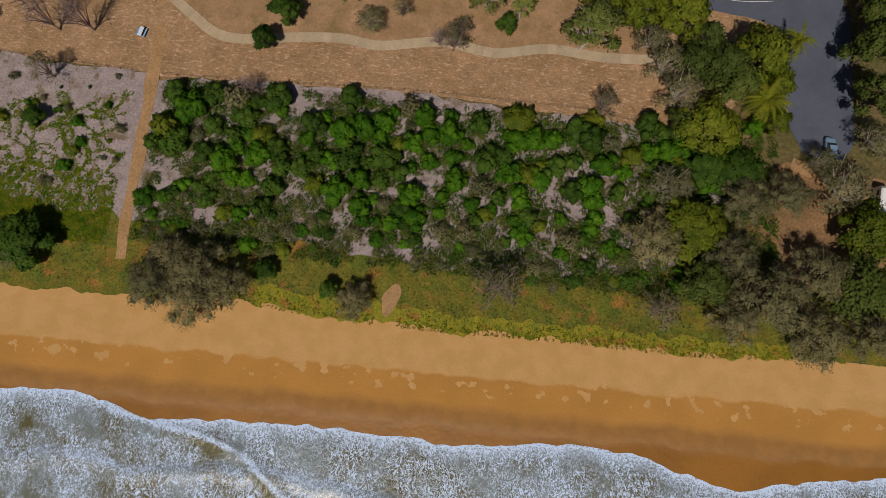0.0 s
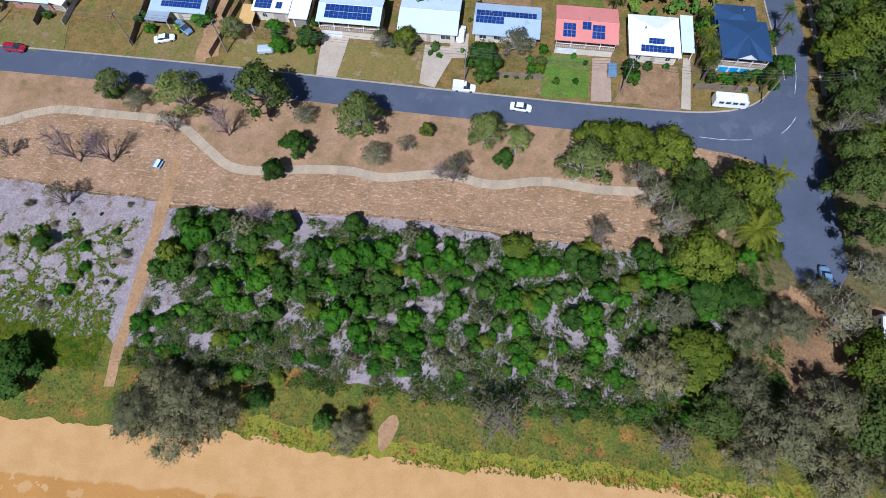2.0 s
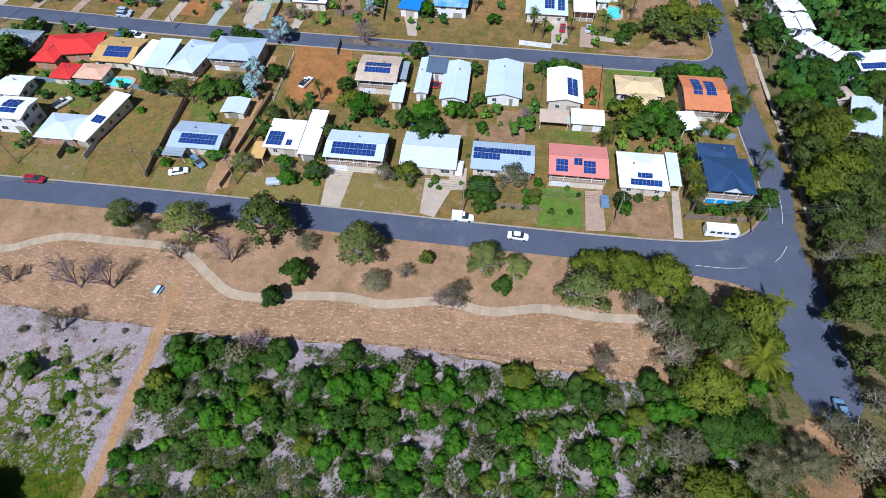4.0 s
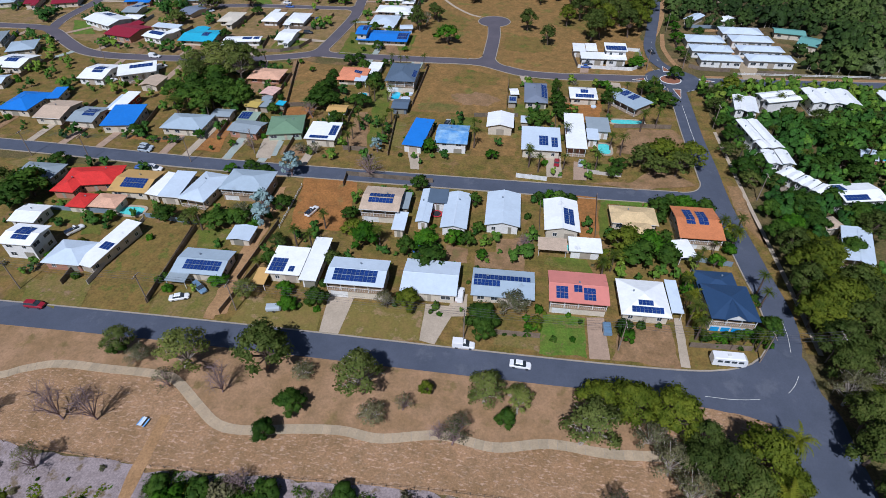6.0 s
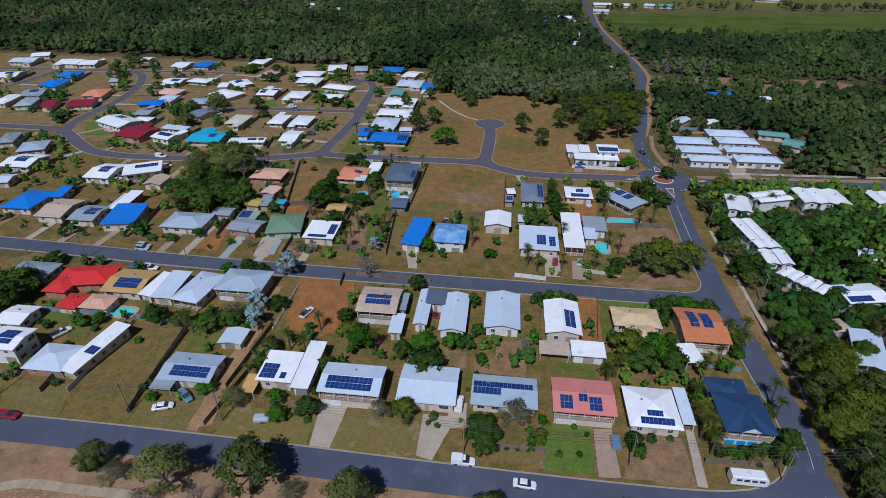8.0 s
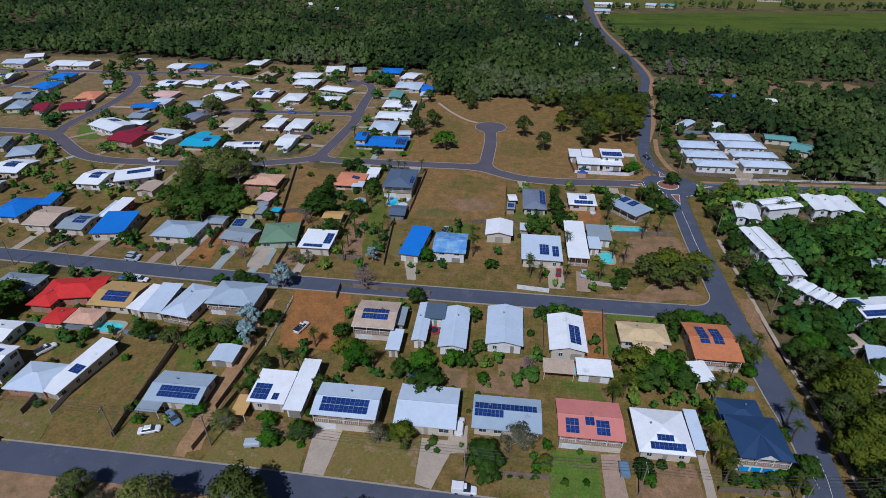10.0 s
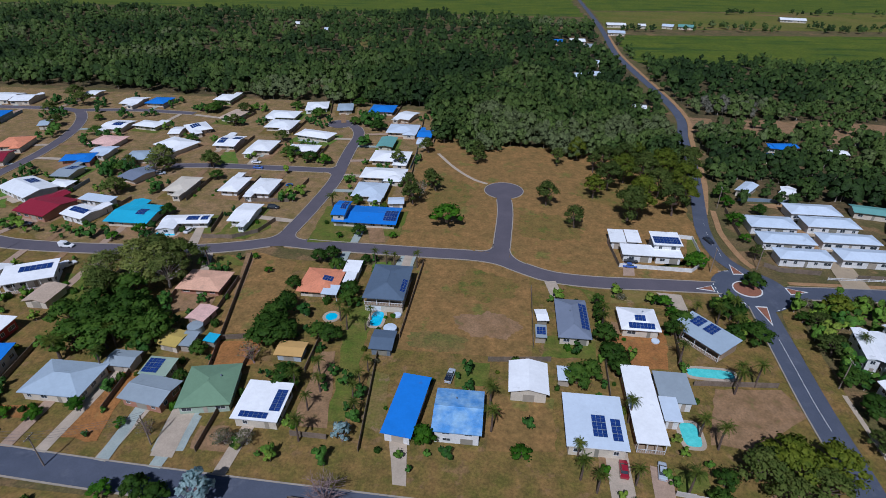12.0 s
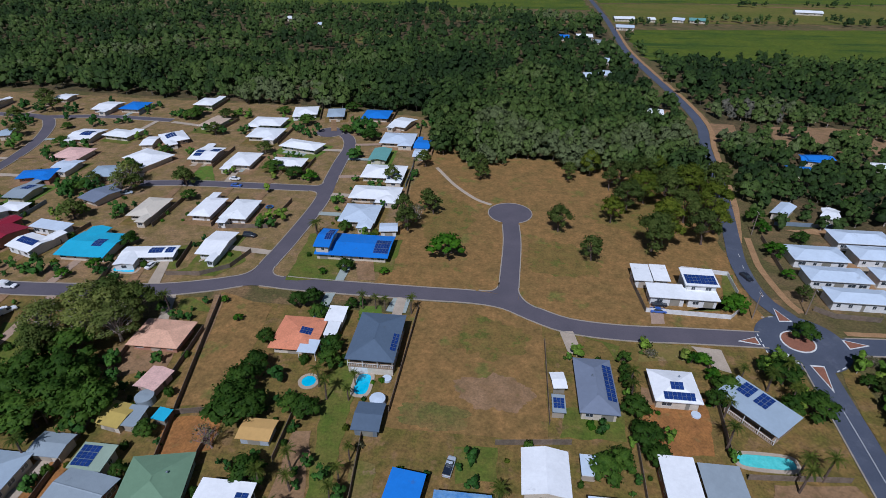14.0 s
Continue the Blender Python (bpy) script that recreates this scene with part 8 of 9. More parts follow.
def vehicle(kind, col, x, y, yaw):
    names = {"suv": "car", "sedan": "car", "van": "van", "ute": "utility_truck", "bus": "motorhome", "trailer": "trailer"}
    tone = {"bluegrey": "blue-grey", "dark": "black"}.get(col, col)
    ob = new(names[kind])
    ob.matrix_basis = pose(x, y, 0.16, 0, 0, yaw)
    what = {"suv": "station wagon", "sedan": "sedan", "van": "van with a canopy", "ute": "utility truck with an open tray", "bus": "long motorhome with side windows", "trailer": "covered trailer"}[kind]
    tagged(ob, f"parked {tone} {what} on the ground", names[kind].replace("_", " "), group="parked vehicles")
    paint = "car_" + col
    L, Wd, H = {"suv": (4.9, 1.95, 1.75), "sedan": (4.8, 1.9, 1.48), "van": (5.2, 1.95, 1.95), "ute": (5.3, 1.95, 1.75), "bus": (7.4, 2.4, 2.8), "trailer": (3.6, 2.0, 1.6)}[kind]
    a, w = L / 2, Wd / 2
    if kind == "bus":
        part("body", loft([(-a, [(0.45, w * 0.9), (1.4, w * 0.95), (H - 0.3, w * 0.9), (H - 0.1, w * 0.6)]), (-a + 0.25, [(0.4, w), (1.4, w), (H - 0.2, w), (H, w * 0.8)]), (a - 0.7, [(0.4, w), (1.4, w), (H - 0.2, w), (H, w * 0.8)]), (a - 0.05, [(0.45, w * 0.92), (1.2, w * 0.95), (H - 0.8, w * 0.9), (H - 0.6, w * 0.7)])], w), paint, ob)
        for s in (-1, 1):
            for i in range(4):
                q = -a + 0.9 + i * 1.5
                part("window", box_data(q, s * (w + 0.012) - 0.012, 1.5, q + 1.1, s * (w + 0.012) + 0.012, 2.15), "window_glass", ob)
        part("windscreen", box_data(a - 0.32, -w * 0.8, 1.35, a - 0.1, w * 0.8, 1.95), "window_glass", ob)
        part("roof_vent", box_data(-0.6, -0.35, H, 0.2, 0.35, H + 0.15), "trim_white", ob)
    elif kind == "trailer":
        part("body", loft([(-a, [(0.5, w * 0.95), (1.2, w), (H - 0.1, w * 0.9), (H, w * 0.7)]), (a - 0.3, [(0.5, w * 0.95), (1.2, w), (H - 0.1, w * 0.9), (H, w * 0.7)]), (a, [(0.5, w * 0.6), (0.9, w * 0.6), (1.1, w * 0.5), (1.2, w * 0.4)])], w), paint, ob)
        part("drawbar", box_data(a, -0.06, 0.42, a + 1.1, 0.06, 0.52), "chrome", ob)
    else:
        belt = 0.95 if kind == "sedan" else 1.05
        part("body", loft([(-a, [(0.38, w * 0.82), (0.6, w * 0.88), (belt - 0.15, w * 0.86), (belt - 0.06, w * 0.7)]), (-a + 0.25, [(0.25, w * 0.95), (0.6, w), (belt - 0.1, w * 0.97), (belt, w * 0.86)]),
                           (a * 0.35, [(0.25, w * 0.95), (0.6, w), (belt - 0.1, w * 0.97), (belt, w * 0.88)]), (a - 0.35, [(0.25, w * 0.93), (0.6, w * 0.97), (belt - 0.25, w * 0.92), (belt - 0.15, w * 0.8)]),
                           (a, [(0.38, w * 0.78), (0.55, w * 0.84), (belt - 0.4, w * 0.8), (belt - 0.3, w * 0.65)])], w), paint, ob)
        back = {"sedan": -a * 0.62, "suv": -a * 0.9, "van": -a * 0.05, "ute": -a * 0.05}[kind]
        tail = {"sedan": -a * 0.42, "suv": -a * 0.82, "van": 0.05, "ute": 0.0}[kind]
        part("cabin", loft([(back, [(belt - 0.02, w * 0.84), (belt + 0.02, w * 0.83)]), (tail, [(belt - 0.02, w * 0.86), (H - 0.04, w * 0.68)]), (a * 0.18, [(belt - 0.02, w * 0.87), (H - 0.04, w * 0.68)]), (a * 0.52, [(belt - 0.04, w * 0.84), (belt + 0.0, w * 0.82)])], w), "window_glass", ob, "dark glazed cabin")
        part("roof", loft([(tail - 0.05, [(H - 0.06, w * 0.70), (H, w * 0.62)]), (a * 0.2, [(H - 0.06, w * 0.70), (H, w * 0.62)])], w), paint, ob)
        if kind == "van":
            part("canopy", loft([(-a + 0.05, [(belt - 0.1, w * 0.97), (H - 0.1, w * 0.95), (H + 0.12, w * 0.86)]), (-0.1, [(belt - 0.1, w * 0.97), (H - 0.1, w * 0.95), (H + 0.12, w * 0.86)])], w), paint, ob)
        if kind == "ute":
            part("tray", join_data([box_data(-a + 0.1, -w * 0.9, belt, -0.2, -w * 0.84, belt + 0.25), box_data(-a + 0.1, w * 0.84, belt, -0.2, w * 0.9, belt + 0.25), box_data(-a + 0.1, -w * 0.84, belt, -a + 0.16, w * 0.84, belt + 0.25), box_data(-a + 0.16, -w * 0.84, belt, -0.2, w * 0.84, belt + 0.03)]), "chrome", ob)
        for s in (-1, 1):
            part("headlight", box_data(a - 0.16, s * w * 0.62 - 0.16, 0.58, a - 0.02, s * w * 0.62 + 0.16, 0.70), "chrome", ob)
            part("tail_light", box_data(-a - 0.01, s * w * 0.7 - 0.1, 0.62, -a + 0.1, s * w * 0.7 + 0.1, 0.80), "lamp_red", ob)
    for fx in ((-0.6, 0.62) if kind != "trailer" else (0.0,)):
        for s in (-1, 1):
            wl = part("wheel", wheel_data(0.34, 0.24), "tyre", ob)
            wl.location = (fx * a, s * (w - 0.13), 0.30)
            part("rim", wheel_data(0.2, 0.27, 10), "chrome", wl)
    return ob


def pool(x, y, w, d, kind):
    ob = new("swimming_pool")
    ob.matrix_basis = pose(x, y, 0.17, 0, 0, 0)
    tagged(ob, f"{'small round' if kind == 'round' else 'backyard'} swimming pool with {'teal' if kind == 'teal' else 'clear blue'} water", "swimming pool", group="swimming pools")
    n = 28
    e = 0.5 if kind == "round" else 0.28

    def outline(a, b, z):
        out = []
        for i in range(n):
            t = 2 * math.pi * (i + 0.5) / n
            c, s = math.cos(t), math.sin(t)
            out.append((a * math.copysign(abs(c) ** (2 * e), c), b * math.copysign(abs(s) ** (2 * e), s), z))
        return out
    inner, outer, low = outline(w / 2, d / 2, 0.10), outline(w / 2 + 0.9, d / 2 + 0.9, 0.10), outline(w / 2 + 0.9, d / 2 + 0.9, -0.1)
    part("coping", (inner + outer + low, [(i, (i + 1) % n, n + (i + 1) % n, n + i) for i in range(n)] + [(n + i, n + (i + 1) % n, 2 * n + (i + 1) % n, 2 * n + i) for i in range(n)]), "concrete", ob, "pale paved pool edge")
    part("water", (outline(w / 2, d / 2, 0.06), [tuple(range(n))]), "pool_teal" if kind == "teal" else "pool_blue", ob)
    return ob


def tank(x, y, r, h, kind):
    n = 24
    if kind.startswith("tramp"):
        ob = new("trampoline")
        tagged(ob, f"round backyard trampoline with a {kind[6:]} padded rim", "trampoline")
        rim = [Vector((r * math.cos(2 * math.pi * i / n), r * math.sin(2 * math.pi * i / n))) for i in range(n + 1)]
        part("pad", ribbon(rim, 0.45, h, 0.06), kind, ob)
        part("mat", (disc(0, 0, r - 0.2, h - 0.02, n), [tuple(range(n))]), "mesh_black", ob)
        for i in range(4):
            t = i * math.pi / 2 + 0.4
            part("leg", box_data(r * math.cos(t) - 0.03, r * math.sin(t) - 0.03, 0, r * math.cos(t) + 0.03, r * math.sin(t) + 0.03, h - 0.06), "chrome", ob)
    else:
        ob = new("water_tank")
        tagged(ob, f"round {NAMES[kind]} water tank beside a house", "water tank")
        top = disc(0, 0, r, h, n)
        part("wall", (top + disc(0, 0, r, 0, n), [(i, (i + 1) % n, n + (i + 1) % n, n + i) for i in range(n)]), "roof_" + kind, ob)
        part("lid", (disc(0, 0, r + 0.04, h + 0.01, n) + [(0, 0, h + 0.25 * min(1, h))], [(i, (i + 1) % n, n) for i in range(n)]), "roof_" + kind, ob)
    ob.matrix_basis = pose(x, y, 0.05)
    return ob


def power_pole(x, y, h=9.5):
    ob = new("power_pole")
    ob.matrix_basis = pose(x, y, 0.02)
    tagged(ob, "weathered timber power pole with a crossarm", "power pole", group="power poles")
    part("pole", tube([(0, 0, -0.2), (0, 0, h * 0.5), (0, 0, h)], [0.17, 0.14, 0.11], 8), "pole_wood", ob)
    part("crossarm", box_data(-0.06, -1.2, h - 0.5, 0.06, 1.2, h - 0.36), "pole_wood", ob)
    for k in (-1.1, -0.4, 0.4, 1.1):
        part("insulator", tube([(0, k, h - 0.36), (0, k, h - 0.14)], [0.06, 0.04], 6), "trim_white", ob)
    return ob


def wires(a, b, h=9.5):
    ob = new("power_line")
    tagged(ob, "thin dark overhead power wires between poles", "power line", group="power lines")
    for k in (-1.1, -0.4, 0.4, 1.1):
        pts = [(a[0] + (b[0] - a[0]) * t, a[1] + (b[1] - a[1]) * t + k, h - 0.14 - 1.1 * 4 * t * (1 - t) * 0.6) for t in [i / 10 for i in range(11)]]
        part("wire", tube(pts, [0.022] * 11, 4), "wire", ob)
    return ob


def picnic_table(x, y):
    ob = new("picnic_table")
    ob.matrix_basis = pose(x, y, 0.06, 0, 0, 80)
    tagged(ob, "blue and white picnic table on dry grass", "picnic table")
    part("tabletop", box_data(-1.0, -0.4, 0.70, 1.0, 0.4, 0.76), "roof_pale", ob)
    for s in (-1, 1):
        part("bench", box_data(-1.0, s * 0.75 - 0.15, 0.40, 1.0, s * 0.75 + 0.15, 0.45), "roof_patchblue", ob)
        part("leg", join_data([box_data(s * 0.7 - 0.05, -0.8, 0.35, s * 0.7 + 0.05, 0.8, 0.40), box_data(s * 0.7 - 0.05, -0.3, 0.40, s * 0.7 + 0.05, -0.2, 0.70), box_data(s * 0.7 - 0.05, 0.2, 0.40, s * 0.7 + 0.05, 0.3, 0.70), box_data(s * 0.7 - 0.05, -0.7, 0, s * 0.7 + 0.05, -0.6, 0.35), box_data(s * 0.7 - 0.05, 0.6, 0, s * 0.7 + 0.05, 0.7, 0.35)]), "chrome", ob)
    return ob


patch('driveway', [(-40.1, 83.5), (-35.3, 83.4), (-34.5, 95.3), (-41.1, 96.2)], 'concrete', 0.160, 0.12, 'pale concrete driveway', 'driveway')
patch('yard', [(-34.9, 82.9), (-15.7, 83.5), (-16.3, 95.0), (-35.2, 94.2)], 'lawn_dry', 0.101, 0.7, 'half-dry front lawn', 'yard')
patch('driveway', [(-16.0, 83.7), (-12.4, 82.8), (-8.3, 95.3), (-16.2, 95.4)], 'concrete', 0.162, 0.12, 'pale concrete driveway', 'driveway')
patch('driveway', [(-69.9, 84.2), (-67.1, 83.9), (-68.4, 99.7), (-70.0, 100.3)], 'track_sand', 0.163, 0.7, 'worn sandy track', 'driveway')
patch('yard', [(-100.8, 84.3), (-84.4, 84.1), (-88.2, 113.9), (-87.7, 118.3), (-103.8, 118.2), (-103.3, 107.7)], 'lot_green', 0.105, 0.7, 'dull brown and green grass of a lot', 'yard')
patch('yard', [(-116.5, 84.8), (-101.8, 84.2), (-104.1, 93.4), (-118.6, 94.6)], 'mixed_lawn', 0.106, 0.7, 'patchy green and brown yard', 'yard')
patch('yard', [(-84.0, 84.5), (-69.7, 83.6), (-69.7, 97.1), (-85.5, 96.1)], 'mixed_lawn', 0.107, 0.7, 'patchy green and brown yard', 'yard')
patch('yard', [(-62.5, 83.7), (-40.8, 83.5), (-41.3, 93.6), (-61.4, 92.7)], 'lawn_dry', 0.108, 0.7, 'half-dry front lawn', 'yard')
patch('yard', [(11.9, 83.1), (22.4, 83.1), (23.0, 95.5), (12.9, 95.6)], 'bright_lawn', 0.110, 0.7, 'bright green watered lawn', 'yard')
patch('driveway', [(23.0, 82.9), (27.7, 83.1), (27.5, 96.0), (23.4, 95.5)], 'paving', 0.169, 0.12, 'tan paved driveway', 'driveway')
patch('yard', [(28.1, 83.2), (42.9, 82.6), (43.3, 95.3), (31.5, 94.0)], 'bare_dirt', 0.112, 0.7, 'bare brown dirt yard', 'yard')
patch('driveway', [(43.1, 83.0), (45.2, 82.9), (46.2, 98.0), (44.4, 97.8)], 'concrete', 0.171, 0.12, 'pale concrete driveway', 'driveway')
patch('yard', [(1.2, 84.8), (11.9, 83.6), (12.2, 87.7), (1.8, 88.3)], 'mixed_lawn', 0.114, 0.7, 'patchy green and brown yard', 'yard')
patch('yard', [(45.4, 82.3), (58.9, 82.7), (65.6, 87.3), (62.4, 93.2), (46.6, 93.2)], 'lot_green', 0.116, 0.7, 'dull brown and green grass of a lot', 'yard')
patch('yard', [(-5.0, 110.3), (8.2, 110.3), (8.4, 118.2), (-5.1, 116.7)], 'bare_dirt', 0.117, 0.7, 'bare brown dirt yard', 'yard')
patch('yard', [(13.0, 113.6), (26.6, 110.9), (24.8, 117.0), (14.9, 117.4)], 'lawn', 0.118, 0.7, 'green mown lawn with dry patches', 'yard')
patch('driveway', [(-10.9, 91.8), (-5.8, 92.4), (-6.1, 100.0), (-9.8, 98.9)], 'concrete', 0.176, 0.12, 'pale concrete driveway', 'driveway')
patch('yard', [(-60.3, 120.5), (-44.3, 121.6), (-45.7, 146.5), (-64.4, 148.8)], 'orange_dirt', 0.120, 0.7, 'bare orange dirt yard', 'yard')
patch('driveway', [(-69.2, 85.8), (-64.5, 86.3), (-68.3, 141.7), (-71.1, 141.4)], 'track_sand', 0.178, 0.7, 'worn sandy track', 'driveway')
patch('yard', [(-85.3, 110.1), (-76.2, 109.6), (-77.1, 118.5), (-86.9, 117.4)], 'lawn', 0.123, 0.7, 'green mown lawn with dry patches', 'yard')
patch('yard', [(-133.0, 115.4), (-122.9, 115.7), (-126.2, 121.7), (-137.7, 121.3)], 'lawn', 0.124, 0.7, 'green mown lawn with dry patches', 'yard')
patch('yard', [(-119.4, 111.0), (-113.5, 111.7), (-118.2, 120.8), (-123.8, 120.1)], 'lawn', 0.125, 0.7, 'green mown lawn with dry patches', 'yard')
patch('yard', [(-84.3, 90.6), (-76.0, 91.5), (-85.6, 115.0), (-100.5, 116.6), (-103.7, 118.0)], 'lot_green', 0.126, 0.7, 'dull brown grass of a lot', 'yard')
patch('yard', [(-117.6, 84.2), (-108.0, 83.5), (-110.3, 91.3), (-121.9, 92.6)], 'mixed_lawn', 0.128, 0.7, 'patchy green and brown yard', 'yard')
patch('driveway', [(23.0, 126.2), (29.5, 126.6), (30.5, 147.1), (24.3, 147.4)], 'orange_dirt', 0.184, 0.12, 'bare orange dirt yard', 'driveway')
patch('yard', [(29.6, 127.0), (32.1, 127.3), (33.6, 144.5), (31.2, 145.2)], 'lawn', 0.130, 0.7, 'green mown lawn with dry patches', 'yard')
patch('yard', [(31.5, 143.9), (43.9, 143.4), (44.7, 147.8), (31.9, 147.3)], 'bright_lawn', 0.131, 0.7, 'bright green watered lawn', 'yard')
patch('yard', [(71.4, 139.6), (76.4, 127.7), (75.6, 127.6), (75.8, 134.1), (76.6, 158.9), (72.9, 158.5)], 'dry_grass', 0.132, 0.7, 'dry grass verge', 'yard')
patch('yard', [(0.8, 117.2), (8.5, 118.1), (8.6, 124.5), (0.6, 123.5)], 'bare_dirt', 0.134, 0.7, 'bare brown dirt yard', 'yard')
patch('yard', [(-13.2, 112.6), (-7.0, 111.8), (-7.5, 117.8), (-13.9, 118.6)], 'bare_dirt', 0.135, 0.7, 'bare brown dirt yard', 'yard')
patch('driveway', [(-85.5, 158.8), (-78.4, 159.6), (-79.2, 169.7), (-87.3, 171.4)], 'concrete_grey', 0.190, 0.12, 'grey-green concrete driveway', 'driveway')
patch('yard', [(-109.8, 159.8), (-99.6, 160.1), (-103.1, 181.2), (-112.1, 181.9)], 'orange_dirt', 0.137, 0.7, 'bare orange dirt yard', 'yard')
patch('yard', [(-137.9, 165.1), (-119.0, 163.7), (-120.0, 168.0), (-135.5, 167.7)], 'orange_dirt', 0.138, 0.7, 'bare orange dirt yard', 'yard')
patch('yard', [(-49.0, 171.7), (-45.0, 172.2), (-47.6, 216.3), (-55.1, 217.7)], 'lawn', 0.140, 0.7, 'green mown lawn with dry patches', 'yard')
patch('yard', [(-57.1, 169.4), (-48.4, 169.7), (-53.7, 195.9), (-58.0, 195.4)], 'bare_dirt', 0.141, 0.7, 'bare brown dirt yard', 'yard')
patch('yard', [(-91.3, 199.0), (-77.1, 200.6), (-80.4, 239.5), (-99.3, 245.7)], 'brown_field', 0.142, 0.7, 'brown dry grass of an empty lot', 'yard')
patch('yard', [(-85.1, 183.3), (-74.4, 188.0), (-76.1, 198.7), (-89.7, 195.6)], 'orange_dirt', 0.143, 0.7, 'bare orange dirt yard', 'yard')
patch('yard', [(-116.3, 207.2), (-106.3, 208.4), (-100.4, 218.5), (-114.8, 219.3)], 'bare_dirt', 0.144, 0.7, 'bare brown dirt yard', 'yard')
patch('yard', [(-147.3, 205.9), (-138.0, 209.3), (-146.1, 223.5), (-155.2, 223.8)], 'lawn', 0.146, 0.7, 'green mown lawn with dry patches', 'yard')
patch('yard', [(-77.2, 160.3), (-67.4, 160.8), (-71.5, 167.7), (-78.4, 166.9)], 'bare_dirt', 0.147, 0.7, 'bare brown dirt yard', 'yard')
patch('yard', [(-40.7, 171.3), (-35.2, 169.1), (-37.1, 188.8), (-42.9, 189.9)], 'mixed_lawn', 0.148, 0.7, 'patchy green and brown yard', 'yard')
patch('yard', [(-19.8, 186.6), (-11.3, 187.6), (-11.2, 196.2), (-20.7, 195.1)], 'lawn', 0.149, 0.7, 'green mown lawn with dry patches', 'yard')
patch('yard', [(-11.1, 167.3), (4.6, 169.1), (5.2, 185.5), (-10.1, 185.3)], 'brown_field', 0.150, 0.7, 'brown dry grass of an empty lot', 'yard')
patch('yard', [(39.7, 175.1), (48.9, 174.8), (66.0, 186.5), (63.3, 195.4), (46.2, 193.4)], 'bare_dirt', 0.152, 0.7, 'bare brown dirt yard', 'yard')
patch('yard', [(21.5, 197.3), (35.9, 199.0), (39.3, 216.5), (23.6, 214.7)], 'orange_dirt', 0.153, 0.7, 'bare orange dirt yard', 'yard')
patch('yard', [(2.9, 200.6), (17.5, 201.3), (19.1, 211.1), (4.3, 209.4)], 'lawn', 0.154, 0.7, 'green mown lawn with dry patches', 'yard')
patch('yard', [(25.2, 228.2), (38.1, 229.7), (41.8, 236.2), (26.1, 235.6)], 'lawn_dry', 0.155, 0.7, 'half-dry front lawn', 'yard')
patch('yard', [(44.1, 252.2), (53.7, 253.3), (56.6, 260.2), (60.6, 273.1), (64.7, 273.6), (61.0, 260.8), (54.5, 254.3)], 'lawn', 0.156, 0.7, 'green mown lawn with dry patches', 'yard')
patch('driveway', [(32.1, 244.6), (35.9, 245.0), (37.4, 254.1), (33.4, 253.6)], 'paving', 0.208, 0.12, 'tan paved driveway', 'driveway')
patch('driveway', [(5.2, 238.0), (9.0, 238.5), (10.9, 229.4), (7.1, 228.9)], 'concrete', 0.209, 0.12, 'pale concrete driveway', 'driveway')
patch('driveway', [(40.9, 235.9), (48.6, 235.3), (48.6, 226.1), (44.4, 227.6)], 'concrete', 0.210, 0.12, 'pale concrete driveway', 'driveway')
patch('yard', [(-81.8, 253.9), (-62.9, 256.1), (-75.0, 284.0), (-83.0, 284.5)], 'lawn', 0.161, 0.7, 'green mown lawn with dry patches', 'yard')
patch('driveway', [(-58.1, 256.7), (-52.5, 256.9), (-55.7, 268.3), (-62.1, 267.5)], 'bare_dirt', 0.212, 0.12, 'bare brown dirt yard', 'driveway')
patch('driveway', [(-124.8, 246.6), (-121.0, 247.0), (-124.8, 260.0), (-128.0, 259.6)], 'concrete', 0.213, 0.12, 'pale concrete driveway', 'driveway')
patch('driveway', [(-93.9, 218.4), (-92.1, 220.1), (-96.9, 243.8), (-100.4, 243.4)], 'bare_dirt', 0.214, 0.12, 'bare brown dirt yard', 'driveway')
patch('yard', [(-112.5, 205.0), (-98.4, 212.1), (-99.3, 217.5), (-115.6, 217.3)], 'bare_dirt', 0.166, 0.7, 'bare brown dirt yard', 'yard')
patch('yard', [(-120.5, 252.5), (-105.2, 253.2), (-99.2, 263.1), (-107.2, 274.7), (-113.2, 263.8)], 'lawn', 0.167, 0.7, 'green mown lawn with dry patches', 'yard')
patch('driveway', [(-159.2, 244.6), (-153.8, 245.2), (-158.4, 254.8), (-164.3, 255.2)], 'bare_dirt', 0.217, 0.12, 'bare brown dirt yard', 'driveway')
patch('driveway', [(-46.1, 241.4), (-39.8, 241.2), (-39.4, 248.8), (-44.7, 248.5)], 'concrete_grey', 0.218, 0.12, 'grey-green concrete driveway', 'driveway')
patch('yard', [(-53.3, 237.8), (-46.1, 238.7), (-47.8, 243.9), (-53.5, 243.3)], 'bright_lawn', 0.171, 0.7, 'bright green watered lawn', 'yard')
patch('yard', [(-54.2, 201.5), (-49.3, 202.1), (-50.1, 219.2), (-53.5, 220.3)], 'lawn', 0.172, 0.7, 'green mown lawn with dry patches', 'yard')
patch('yard', [(-108.0, 234.9), (-96.4, 235.4), (-106.9, 241.7), (-109.8, 240.3)], 'lawn', 0.173, 0.7, 'green mown lawn with dry patches', 'yard')
patch('yard', [(-149.9, 323.9), (-140.7, 325.0), (-149.6, 341.1), (-157.6, 340.1)], 'bright_lawn', 0.174, 0.7, 'bright green watered lawn', 'yard')
patch('yard', [(-226.4, 265.0), (-215.1, 266.3), (-229.6, 284.0), (-240.5, 286.1)], 'bright_lawn', 0.176, 0.7, 'bright green watered lawn', 'yard')
